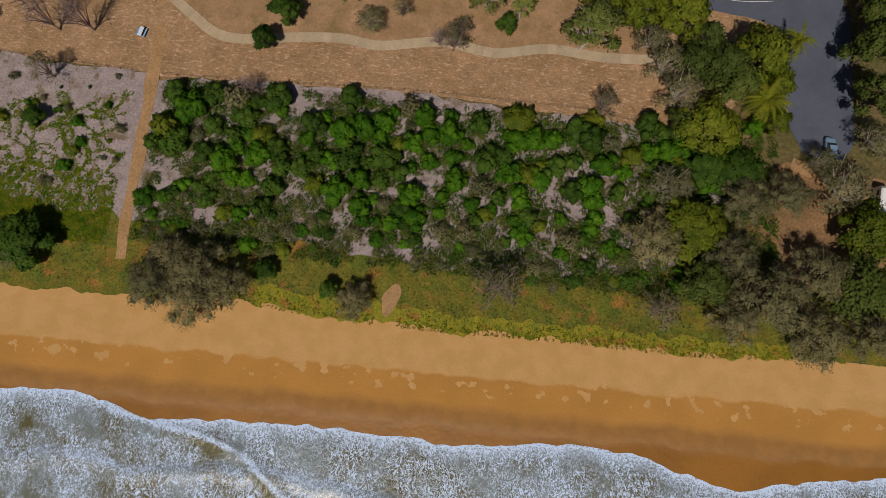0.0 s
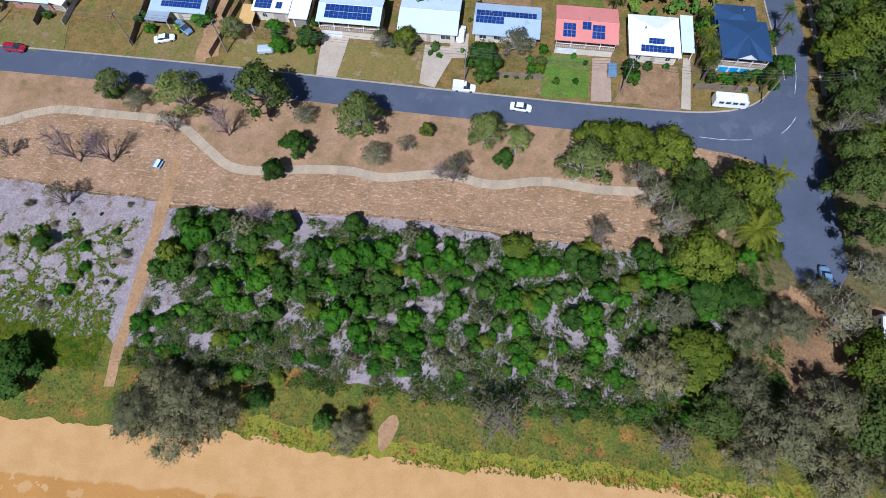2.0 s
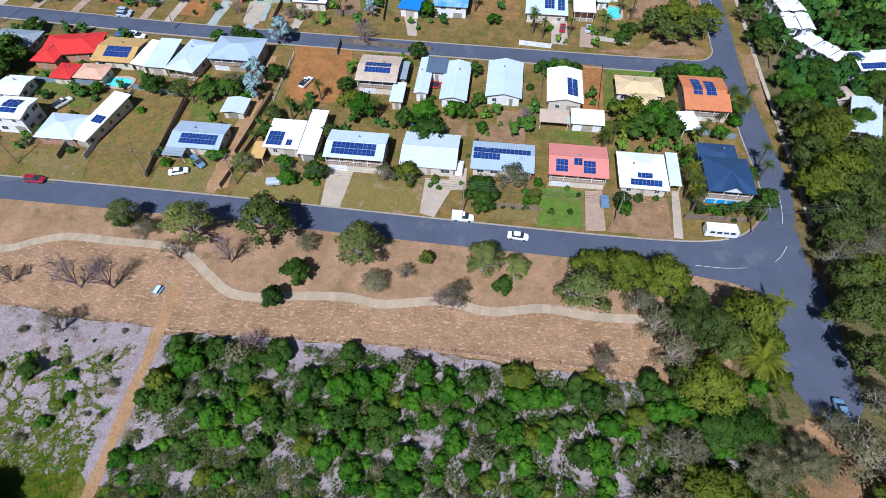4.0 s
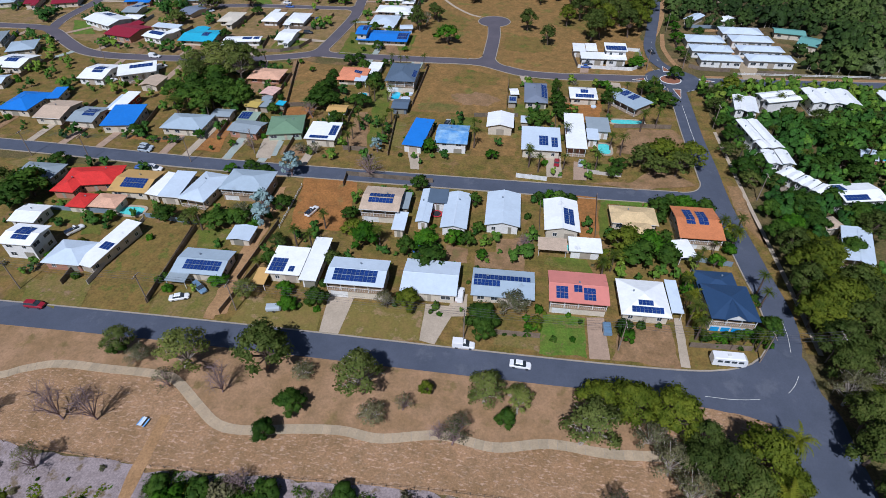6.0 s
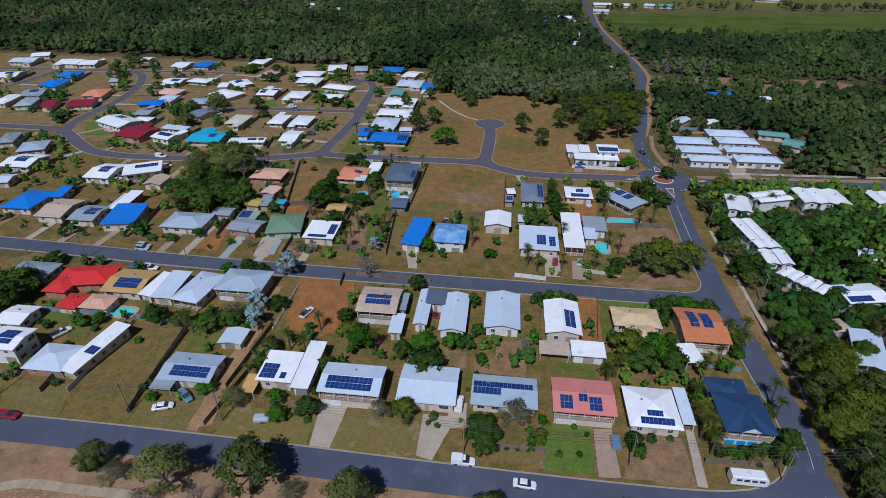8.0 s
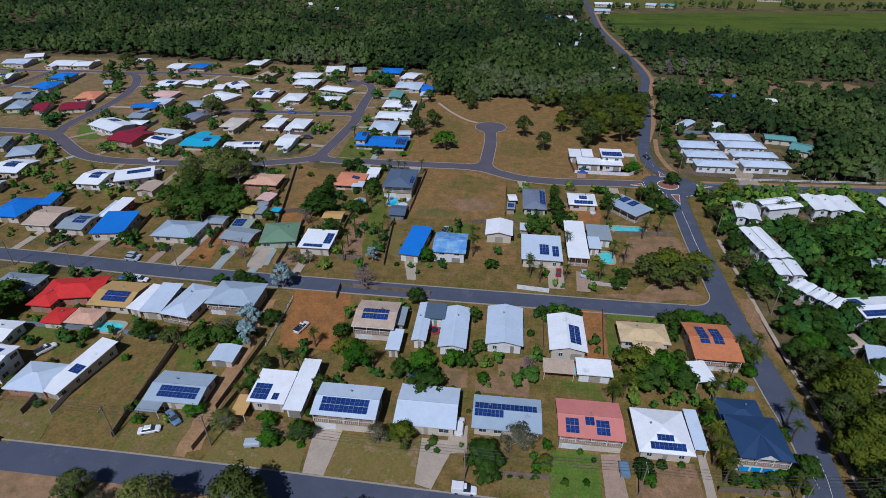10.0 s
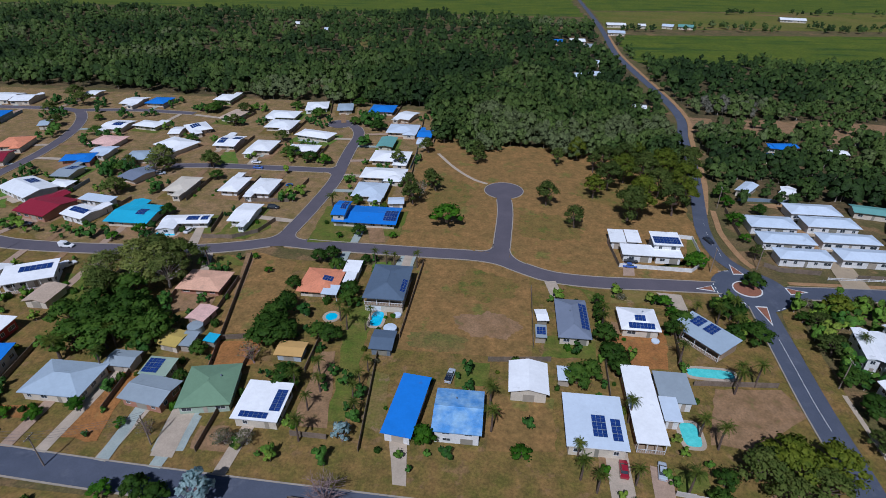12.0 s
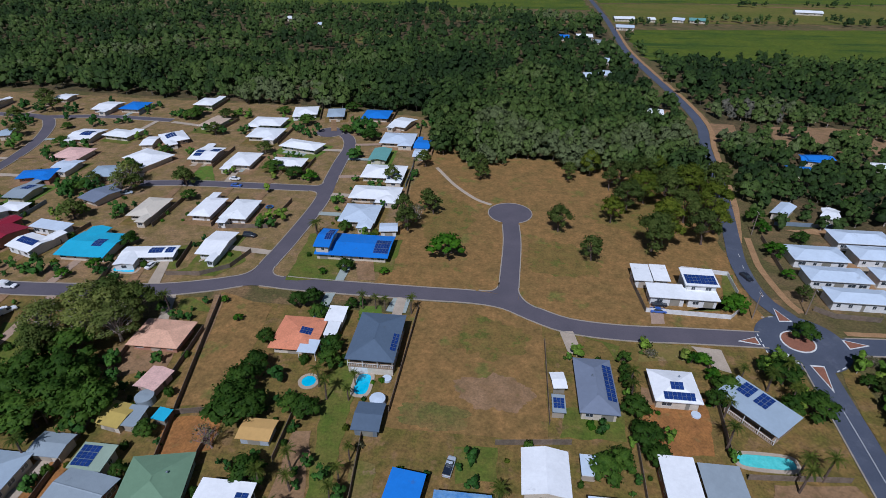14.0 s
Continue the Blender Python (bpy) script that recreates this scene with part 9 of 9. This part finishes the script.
patch('yard', [(-169.9, 145.0), (-156.6, 139.3), (-149.4, 149.9), (-161.9, 151.0)], 'mixed_lawn', 0.177, 0.7, 'patchy green and brown yard', 'yard')
patch('driveway', [(-85.0, 157.6), (-79.9, 157.7), (-81.6, 172.9), (-87.6, 173.0)], 'concrete', 0.225, 0.12, 'pale concrete driveway', 'driveway')
patch('driveway', [(-30.3, 156.7), (-27.3, 156.6), (-29.1, 168.1), (-33.1, 167.6)], 'concrete', 0.226, 0.12, 'pale concrete driveway', 'driveway')
patch('driveway', [(15.2, 157.1), (20.2, 157.0), (20.5, 172.3), (15.5, 173.0)], 'concrete', 0.227, 0.12, 'pale concrete driveway', 'driveway')
patch('driveway', [(23.8, 156.4), (28.1, 156.4), (29.2, 167.1), (24.8, 167.8)], 'paving', 0.228, 0.12, 'tan paved driveway', 'driveway')
patch('yard', [(28.0, 155.3), (42.8, 157.1), (50.3, 164.8), (53.9, 170.0), (63.2, 157.3), (43.3, 152.8)], 'bare_dirt', 0.183, 0.7, 'bare brown dirt yard', 'yard')
patch('yard', [(29.3, 161.8), (36.3, 162.6), (36.4, 167.9), (29.9, 167.6)], 'lawn', 0.184, 0.7, 'green mown lawn with dry patches', 'yard')
patch('yard', [(13.6, 165.2), (20.0, 164.8), (20.6, 173.6), (13.9, 174.2)], 'bare_dirt', 0.185, 0.7, 'bare brown dirt yard', 'yard')
patch('yard', [(93.5, 307.3), (103.6, 305.6), (111.3, 301.1), (109.1, 310.6)], 'track_sand', 0.186, 0.7, 'worn sandy track', 'yard')
patch('yard', [(99.0, 275.5), (105.1, 276.3), (100.6, 256.2), (105.9, 266.1), (108.7, 283.4), (103.4, 289.9)], 'track_sand', 0.188, 0.7, 'worn sandy track', 'yard')
patch('yard', [(23.5, 218.5), (36.3, 218.8), (36.8, 214.0), (23.2, 212.4)], 'bare_dirt', 0.189, 0.7, 'bare brown dirt yard', 'yard')
patch('yard', [(21.3, 233.6), (7.4, 238.3), (16.3, 234.6), (19.3, 227.5)], 'lawn', 0.190, 0.7, 'green mown lawn with dry patches', 'yard')
fence('block', [(-104.5, 92.0), (-104.7, 119.7)])
fence('picket', [(-63.2, 120.7), (-63.4, 142.3)])
fence('timber', [(-86.0, 88.5), (-87.2, 117.8)])
fence('steel', [(-105.0, 121.1), (-88.1, 119.5)])
fence('steel', [(-137.7, 121.3), (-116.8, 121.5)])
fence('timber', [(-66.2, 97.9), (-64.0, 122.7)])
fence('timber', [(-65.9, 86.1), (-62.1, 109.8)])
fence('timber', [(28.1, 126.8), (30.5, 147.1)])
fence('timber', [(12.4, 128.3), (12.9, 143.1)])
fence('timber', [(-85.8, 87.5), (-87.8, 116.3)])
fence('timber', [(-90.2, 196.5), (-77.5, 199.3)])
fence('timber', [(-84.3, 181.7), (-97.7, 241.9)])
fence('timber', [(-94.6, 204.8), (-95.8, 227.3)])
fence('timber', [(-111.4, 206.5), (-112.5, 217.7)])
fence('timber', [(-121.6, 252.1), (-110.4, 253.2), (-102.6, 258.7), (-99.6, 268.9)])
fence('timber', [(-119.1, 284.4), (-100.7, 286.6), (-99.3, 309.2)])
fence('timber', [(-37.3, 203.5), (-36.2, 243.5)])
fence('timber', [(0.6, 204.1), (0.7, 232.7)])
fence('wall', [(31.6, 250.3), (55.7, 249.6), (61.9, 256.1)])
fence('wall', [(47.6, 274.9), (62.2, 273.3), (61.8, 262.4)])
fence('timber', [(29.9, 267.3), (31.4, 250.3)])
fence('timber', [(81.9, 256.7), (86.3, 253.6), (98.9, 253.0)])
fence('timber', [(110.1, 251.8), (125.8, 252.3)])
fence('timber', [(41.2, 194.2), (62.4, 195.8)])
fence('timber', [(42.7, 227.9), (39.8, 201.2)])
fence('timber', [(19.7, 200.7), (18.3, 170.7)])
fence('timber', [(-11.8, 197.0), (5.1, 199.0)])
fence('timber', [(-39.5, 164.0), (-42.2, 197.2)])
fence('timber', [(-75.5, 159.8), (-76.6, 193.2)])
fence('timber', [(-103.8, 168.3), (-106.1, 193.7)])
fence('timber', [(-111.2, 91.2), (-112.3, 103.8)])
fence('timber', [(1.0, 87.7), (11.9, 87.7)])
fence('timber', [(46.2, 89.1), (60.0, 89.5)])
fence('steel', [(63.5, 118.7), (51.4, 120.2)])
fence('timber', [(-50.1, 143.9), (-50.6, 150.5), (-21.7, 149.4)])
fence('timber', [(-56.2, 166.7), (-47.6, 166.6)])
fence('steel', [(-63.3, 277.5), (-65.5, 326.3)])
fence('timber', [(-52.4, 313.3), (-60.0, 412.6)])
fence('block', [(28.6, 161.0), (39.6, 160.0)])
fence('wall', [(5.2, 155.9), (15.1, 154.9)])
fence('timber', [(-142.4, 254.8), (-135.8, 223.7)])
fence('timber', [(82.8, 300.3), (80.8, 275.5)])
fence('steel', [(91.7, 311.4), (116.3, 311.5)])
vehicle('suv', 'red', -112.8, 83.2, 0)
vehicle('sedan', 'white', -78.3, 90.0, 20)
vehicle('suv', 'bluegrey', -74.7, 93.7, -35)
vehicle('van', 'white', -5.6, 83.1, 0)
vehicle('bus', 'white', 53.5, 85.3, 0)
vehicle('trailer', 'bluegrey', 27.7, 91.6, 90)
vehicle('van', 'white', -7.9, 99.0, 88)
vehicle('ute', 'white', -55.9, 129.0, 70)
vehicle('suv', 'silver', -125.8, 157.5, -5)
vehicle('ute', 'white', -121.8, 112.2, 60)
vehicle('van', 'white', -167.5, 240.0, 0)
vehicle('sedan', 'red', 18.8, 165.8, 85)
vehicle('sedan', 'silver', 27.0, 166.3, 80)
vehicle('sedan', 'blue', 35.2, 250.6, 0)
vehicle('sedan', 'white', -129.2, 256.3, 80)
vehicle('suv', 'dark', -104.7, 279.6, 0)
vehicle('sedan', 'white', -132.4, 327.5, 0)
vehicle('sedan', 'blue', -128.6, 320.7, 0)
vehicle('suv', 'bluegrey', 67.8, 44.9, 88)
vehicle('bus', 'white', 76.2, 34.4, 80)
vehicle('sedan', 'white', 65.1, 232.9, -50)
vehicle('sedan', 'dark', 68.0, 272.4, -70)
vehicle('suv', 'silver', -126.2, 159.5, -8)
vehicle('sedan', 'silver', -195.5, 253.5, 20)
vehicle('sedan', 'blue', -120.5, 146.6, 10)
vehicle('van', 'white', -115.7, 146.0, 5)
vehicle('sedan', 'silver', -171.5, 307.9, 30)
vehicle('van', 'white', -157.7, 228.0, 60)
vehicle('sedan', 'white', 7.5, 79.0, -4)
vehicle('trailer', 'silver', -53.1, 89.0, 10)
vehicle('ute', 'silver', -21.4, 189.7, 80)
vehicle('sedan', 'dark', 36.1, 253.9, 0)
vehicle('sedan', 'white', -171.7, 211.4, 60)
pool(-45.7, 211.6, 3.6, 7.0, 'blue')
pool(36.0, 177.6, 4.2, 7.0, 'teal')
pool(46.8, 199.0, 12, 3.4, 'teal')
pool(-59.5, 211.0, 3.6, 3.6, 'round')
pool(-110.7, 123.4, 7, 4.0, 'teal')
pool(-136.9, 253.6, 8, 3.0, 'blue')
patch('patio', [(124, 178), (132, 177), (137, 186), (135, 192), (127, 189)], 'red_paving', 0.16, 0.5, 'terracotta paving round a pool', 'patio')
pool(131.3, 183.7, 3.6, 6.5, 'blue')
pool(22.5, 121.3, 8, 2.5, 'teal')
tank(-20.8, 115.0, 1.7, 0.7, 'tramp_blue')
tank(-18.2, 132.4, 1.5, 0.5, 'tramp_red')
tank(-96.4, 199.8, 2.2, 2.2, 'steel')
tank(-40.4, 205.5, 1.9, 2.2, 'pale')
tank(-39.9, 213.9, 1.2, 0.6, 'pale')
tank(35.2, 210.7, 1.1, 0.5, 'pale')
tank(-106.4, 302.8, 1.4, 0.6, 'tramp_blue')
POLES = [(-85.7, 87.9), (-121.3, 88.6), (-62.6, 87.9), (-5.8, 85.7), (29.8, 86.2), (60.9, 86.4), (75.6, 88.2), (-164.2, 150.2), (-141.7, 149.6), (-106.3, 152.5), (80.0, 151.4), (78.0, 197.4), (78.8, 254.5), (80.4, 302.8), (62.2, 250.7), (-188.8, 233.4), (-86.5, 160.5)]
picnic_table(-68.6, 55.7)
for p in POLES:
    power_pole(*p)
front = sorted([p for p in POLES if 80 < p[1] < 96])
for a, b in zip([(front[0][0] - 45, front[0][1])] + front, front):
    wires(a, b)
back = sorted([p for p in POLES if 150 < p[1] < 165 and p[0] < 60])
for a, b in zip(back, back[1:]):
    wires(a, b)


def dune_fence(pts):
    """Low posts with wires along the dunes."""
    ob = new("fence")
    tagged(ob, "low timber post and wire fence along the dunes", "fence")
    for a, b in zip(pts, pts[1:]):
        a, b = Vector(a), Vector(b)
        n = max(1, round((b - a).length / 2.6))
        ang = math.atan2((b - a).y, (b - a).x)
        for i in range(n):
            p = a.lerp(b, i / n)
            part("post", box_data(p.x - 0.05, p.y - 0.05, 0, p.x + 0.05, p.y + 0.05, 0.9), "fence_timber", ob)
        for z in (0.4, 0.8):
            w = part("wire", box_data(0, -0.012, z - 0.012, (b - a).length, 0.012, z + 0.012), "fence_timber", ob)
            w.matrix_basis = Matrix.Translation((a.x, a.y, 0)) @ Matrix.Rotation(ang, 4, "Z")


dune_fence([(-140, 50.5), (-96.5, 48.6), (-66.2, 47.2)])
dune_fence([(-62.2, 47.1), (-40.5, 47.7), (-9.0, 48.9), (22.0, 48.5), (37.4, 45.9)])

# garden shrubs round the houses
rng = random.Random(77)
made = 0
for hx, hy, yaw, a, b in list(FOOT):
    if hy > 330 or hy < 60 or a < 2.5:
        continue
    for i in range(3):
        if made >= 240:
            break
        side = rng.randrange(4)
        u = rng.uniform(-a, a) if side < 2 else (a + rng.uniform(0.9, 3.0)) * (1 if side == 2 else -1)
        v = (b + rng.uniform(0.9, 3.0)) * (1 if side == 0 else -1) if side < 2 else rng.uniform(-b, b)
        x, y = hx + u * math.cos(yaw) - v * math.sin(yaw), hy + u * math.sin(yaw) + v * math.cos(yaw)
        if on_house(x, y, 0.5) or on_road(x, y, 0.8):
            continue
        r = rng.uniform(0.7, 1.8)
        bush(rng.choices(("shrub", "dark", "grey", "olive"), (4, 6, 1, 1))[0], x, y, r, r * rng.uniform(0.9, 1.6), "in a garden", "garden bushes")
        made += 1


# yards of the estate houses: each lot has its own grass, dirt or paving
rng = random.Random(15)
for i, (hx, hy, yaw, a, b) in enumerate(list(FOOT)):
    if hx > -44 or hy < 250 or hy > 440 or a < 3.5:
        continue
    m, label = rng.choice((("lawn", "green and brown lawn of an estate lot"), ("bare_dirt", "bare tan yard of an estate lot"), ("mixed_grass", "patchy dry grass of an estate lot"), ("dry_grass", "dry straw-coloured grass of an estate lot"), ("bright_lawn", "green lawn of an estate lot"), ("dry_grass", "dry straw-coloured grass of an estate lot")))
    ux, uy = Vector((math.cos(yaw), math.sin(yaw))), Vector((-math.sin(yaw), math.cos(yaw)))
    c = Vector((hx, hy))
    p0, p1, q0, q1 = a + rng.uniform(0.8, 2.2), a + rng.uniform(0.8, 2.2), b + rng.uniform(2, 4.5), b + rng.uniform(2, 5)
    patch("yard", [tuple(c - ux * p0 - uy * q0), tuple(c + ux * p1 - uy * q0), tuple(c + ux * p1 + uy * q1), tuple(c - ux * p0 + uy * q1)], m, 0.08 + 0.0004 * i, 0.7, label, "yard", step=1.5)
    if rng.random() < 0.5:
        s = rng.choice((-1, 1))
        patch("patio", [tuple(c - ux * a * 0.7 + uy * s * (b - 1)), tuple(c + ux * a * 0.5 + uy * s * (b - 1)), tuple(c + ux * a * 0.5 + uy * s * (b + 2.2)), tuple(c - ux * a * 0.7 + uy * s * (b + 2.2))], rng.choice(("concrete", "concrete_grey", "paving")), 0.13 + 0.0004 * i, 0.0, "pale paved strip beside an estate house", "patio")

# driveways and side fences of the estate houses
rng = random.Random(5)
for i, (hx, hy, yaw, a, b) in enumerate(list(FOOT)):
    if hx > -44 or hy < 150 or hy > 440 or a < 3.5:
        continue
    best = min(((Vector((hx, hy)) - q).length, w, q) for line, w in ROAD_LINES for q in line)
    if 8 < best[0] < 34:
        d = (best[2] - Vector((hx, hy))).normalized()
        s = Vector((-d.y, d.x)) * rng.uniform(-2.5, 2.5)
        p0, p1 = Vector((hx, hy)) + s + d * min(a, b) * 0.6, best[2] + s - d * (best[1] / 2 - 0.2)
        m = rng.choice(("concrete", "paving", "bare_dirt", "concrete_grey"))
        n_ = Vector((-d.y, d.x)) * 1.5
        patch("driveway", [tuple(p0 + n_), tuple(p0 - n_), tuple(p1 - n_), tuple(p1 + n_)], m, 0.20 + 0.0004 * i, 0.08, {"concrete": "pale concrete driveway", "paving": "tan paved driveway", "bare_dirt": "bare dirt driveway", "concrete_grey": "grey concrete driveway"}[m], "driveway")
    if i % 2 == 0:
        ux, uy = Vector((math.cos(yaw), math.sin(yaw))), Vector((-math.sin(yaw), math.cos(yaw)))
        c = Vector((hx, hy)) + ux * (a + 1.6)
        p, q = c - uy * (b + 3), c + uy * (b + 5)
        if not any(on_house(*p.lerp(q, t), 0.2) or on_road(*p.lerp(q, t), 1.0) for t in (0, 0.25, 0.5, 0.75, 1)):
            fence(rng.choice(("timber", "timber", "steel")), [tuple(p), tuple(q)])

fence("picket", [(100, 250.2), (135, 251.6), (172, 253.4)])


# white front gable and blue screens of the navy-roofed house
for ob in [o for o in bpy.data.objects if str(o.get("label", "")).startswith("cream two-storey house with a navy")]:
    hx, hy, yaw, a, b = min(FOOT, key=lambda f: abs(f[0] - ob.matrix_basis.translation.x) + abs(f[1] - ob.matrix_basis.translation.y))
    gz, gy = 4.9, -b - 0.12
    part("gable", ([(-2.4, gy, gz), (2.4, gy, gz), (0, gy, gz + 1.5), (-2.4, gy + 0.1, gz), (2.4, gy + 0.1, gz), (0, gy + 0.1, gz + 1.5)], [(0, 1, 2), (5, 4, 3), (0, 3, 4, 1), (1, 4, 5, 2), (2, 5, 3, 0)]), "trim_white", ob, "white triangular front gable")
    part("gable_roof", ([(-2.7, gy - 0.2, gz - 0.1), (0, gy - 0.2, gz + 1.62), (2.7, gy - 0.2, gz - 0.1), (0, gy + 5.2, gz + 1.62), (-2.7, gy + 0.6, gz - 0.02), (2.7, gy + 0.6, gz - 0.02)], [(0, 1, 3, 4), (1, 2, 5, 3)]), "roof_navy", ob)
    for i in range(4):
        x = -a + 1.0 + i * (2 * a - 1.4) / 4
        part("screen", box_data(x, -b + 0.42, 0.15, x + (2 * a - 1.4) / 4 - 0.5, -b + 0.47, 1.5), "screen_blue", ob, "bright blue shade screen")


# planting in the front gardens of the corner houses
def plant(kind, x, y, h):
    if not on_house(x, y, 0.3) and not on_road(x, y, 0.3):
        tree(kind, x, y, h)


for q in (("dense", -1.7, 86.1, 5.0), ("bright", 11.0, 89.7, 2.4), ("bright", 19.6, 87.7, 1.4), ("bright", 32.1, 89.2, 3.0), ("bright", 40.1, 94.2, 1.4), ("dense", 41.8, 95.1, 1.2), ("palm", 49.2, 90.7, 4.0), ("palm", 49.7, 97.6, 5.0), ("bright", 54.7, 103.9, 3.0), ("palm", 51.7, 94.1, 3.5), ("palm", 60.9, 91.3, 3.6), ("palm", 66.4, 92.7, 4.2), ("palm", 70.9, 102.9, 5.0), ("bright", 66.4, 98.6, 2.6), ("dense", 57.3, 89.5, 1.4), ("bright", 52.5, 89.7, 1.2), ("palm", 55.3, 89.3, 3.0), ("palm", 63.1, 90.2, 3.2), ("dense", 9.0, 88.2, 1.8), ("dense", 14.9, 87.1, 1.6)):
    plant(*q)
for q in (("bright", 68.2, 104.3, 2.6), ("palm", 67.8, 100.5, 3.6), ("bright", 66.7, 96.9, 3.0), ("dense", 65.3, 93.8, 2.8), ("bright", 63.5, 90.8, 2.4), ("bright", 61.2, 92.2, 2.2), ("palm", 58.8, 91.1, 2.8), ("palm", 55.6, 91.5, 2.6), ("bright", 53.7, 90.8, 1.8), ("palm", 50.9, 99.8, 4.0), ("palm", 48.9, 95.3, 3.6), ("dense", 49.5, 92.5, 2.2), ("bright", 49.4, 106.6, 3.2), ("bright", 50.6, 110.9, 3.0), ("palm", 47.4, 101.2, 4.2), ("palm", 69.8, 114.6, 4.6), ("palm", 69.9, 108.8, 4.6), ("bright", 67.5, 106.2, 2.8), ("palm", 59.6, 123.2, 4), ("palm", 55.6, 119.9, 4.2), ("bright", 64.3, 123.7, 2.6), ("bright", 42.7, 95.8, 1.8)):
    plant(*q)

for q in (("date_palm", 49.3, 102.8, 4.4), ("date_palm", 48.4, 95.4, 4.6), ("date_palm", 49.6, 109.0, 4.0), ("dense", 50.0, 91.4, 2.2), ("bright", 52.6, 91.8, 2.0), ("dense", 55.2, 92.2, 2.4), ("dense", 58.0, 92.8, 2.2), ("bright", 60.4, 93.4, 2.0), ("dense", 62.8, 94.2, 2.4), ("dense", 65.2, 95.6, 2.6), ("date_palm", 66.8, 97.4, 4.2), ("dense", 67.0, 101.4, 3.0), ("date_palm", 68.2, 106.6, 4.4), ("bright", 68.0, 110.4, 3.0), ("dense", 68.0, 113.6, 3.4)):
    if not on_house(q[1], q[2], 0.3) and not on_road(q[1], q[2], 0.3):
        tree(*q, 0.62 if q[0] == "date_palm" else 1.15)

for kind, x, y, r in (("dark", -3.5, 87.6, 0.8), ("dark", -1.2, 87.7, 0.9), ("dark", 1.2, 87.7, 0.8), ("dark", 3.6, 87.8, 0.9), ("dark", 6.0, 87.8, 0.8), ("dark", 8.4, 87.9, 0.9), ("shrub", 9.2, 90.4, 1.5), ("shrub", 8.8, 93.2, 1.3), ("olive", 13.2, 95.6, 0.9), ("shrub", 15.0, 95.8, 1.1), ("dark", 17.0, 95.6, 0.9), ("shrub", 19.0, 95.4, 1.0), ("olive", 20.8, 95.6, 0.8), ("shrub", 32.6, 95.8, 1.2), ("olive", 37.2, 95.4, 1.1), ("shrub", 39.4, 95.2, 1.2), ("dark", 41.4, 95.6, 1.0), ("dark", -14.6, 92.6, 1.0), ("shrub", -12.4, 92.2, 0.9), ("olive", -44.8, 91.6, 1.1), ("shrub", -42.6, 90.2, 1.2), ("dark", -47.4, 90.8, 1.0)):
    if not on_house(x, y, 0.2):
        bush(kind, x, y, r, r * 1.1, "in a garden", "garden bushes")

patch("driveway", [(111.4, 305.8), (116.2, 306.3), (111.4, 246.1), (102.7, 245.1)], "path_concrete", 0.17, 0.0, "tan concrete driveway between the rows of villas", "driveway")

# the plan's units become metres
for ob in list(scene.objects):
    if ob.parent is None and ob.type not in {"CAMERA", "LIGHT"}:
        ob.matrix_basis = Matrix.Scale(UNIT, 4) @ ob.matrix_basis
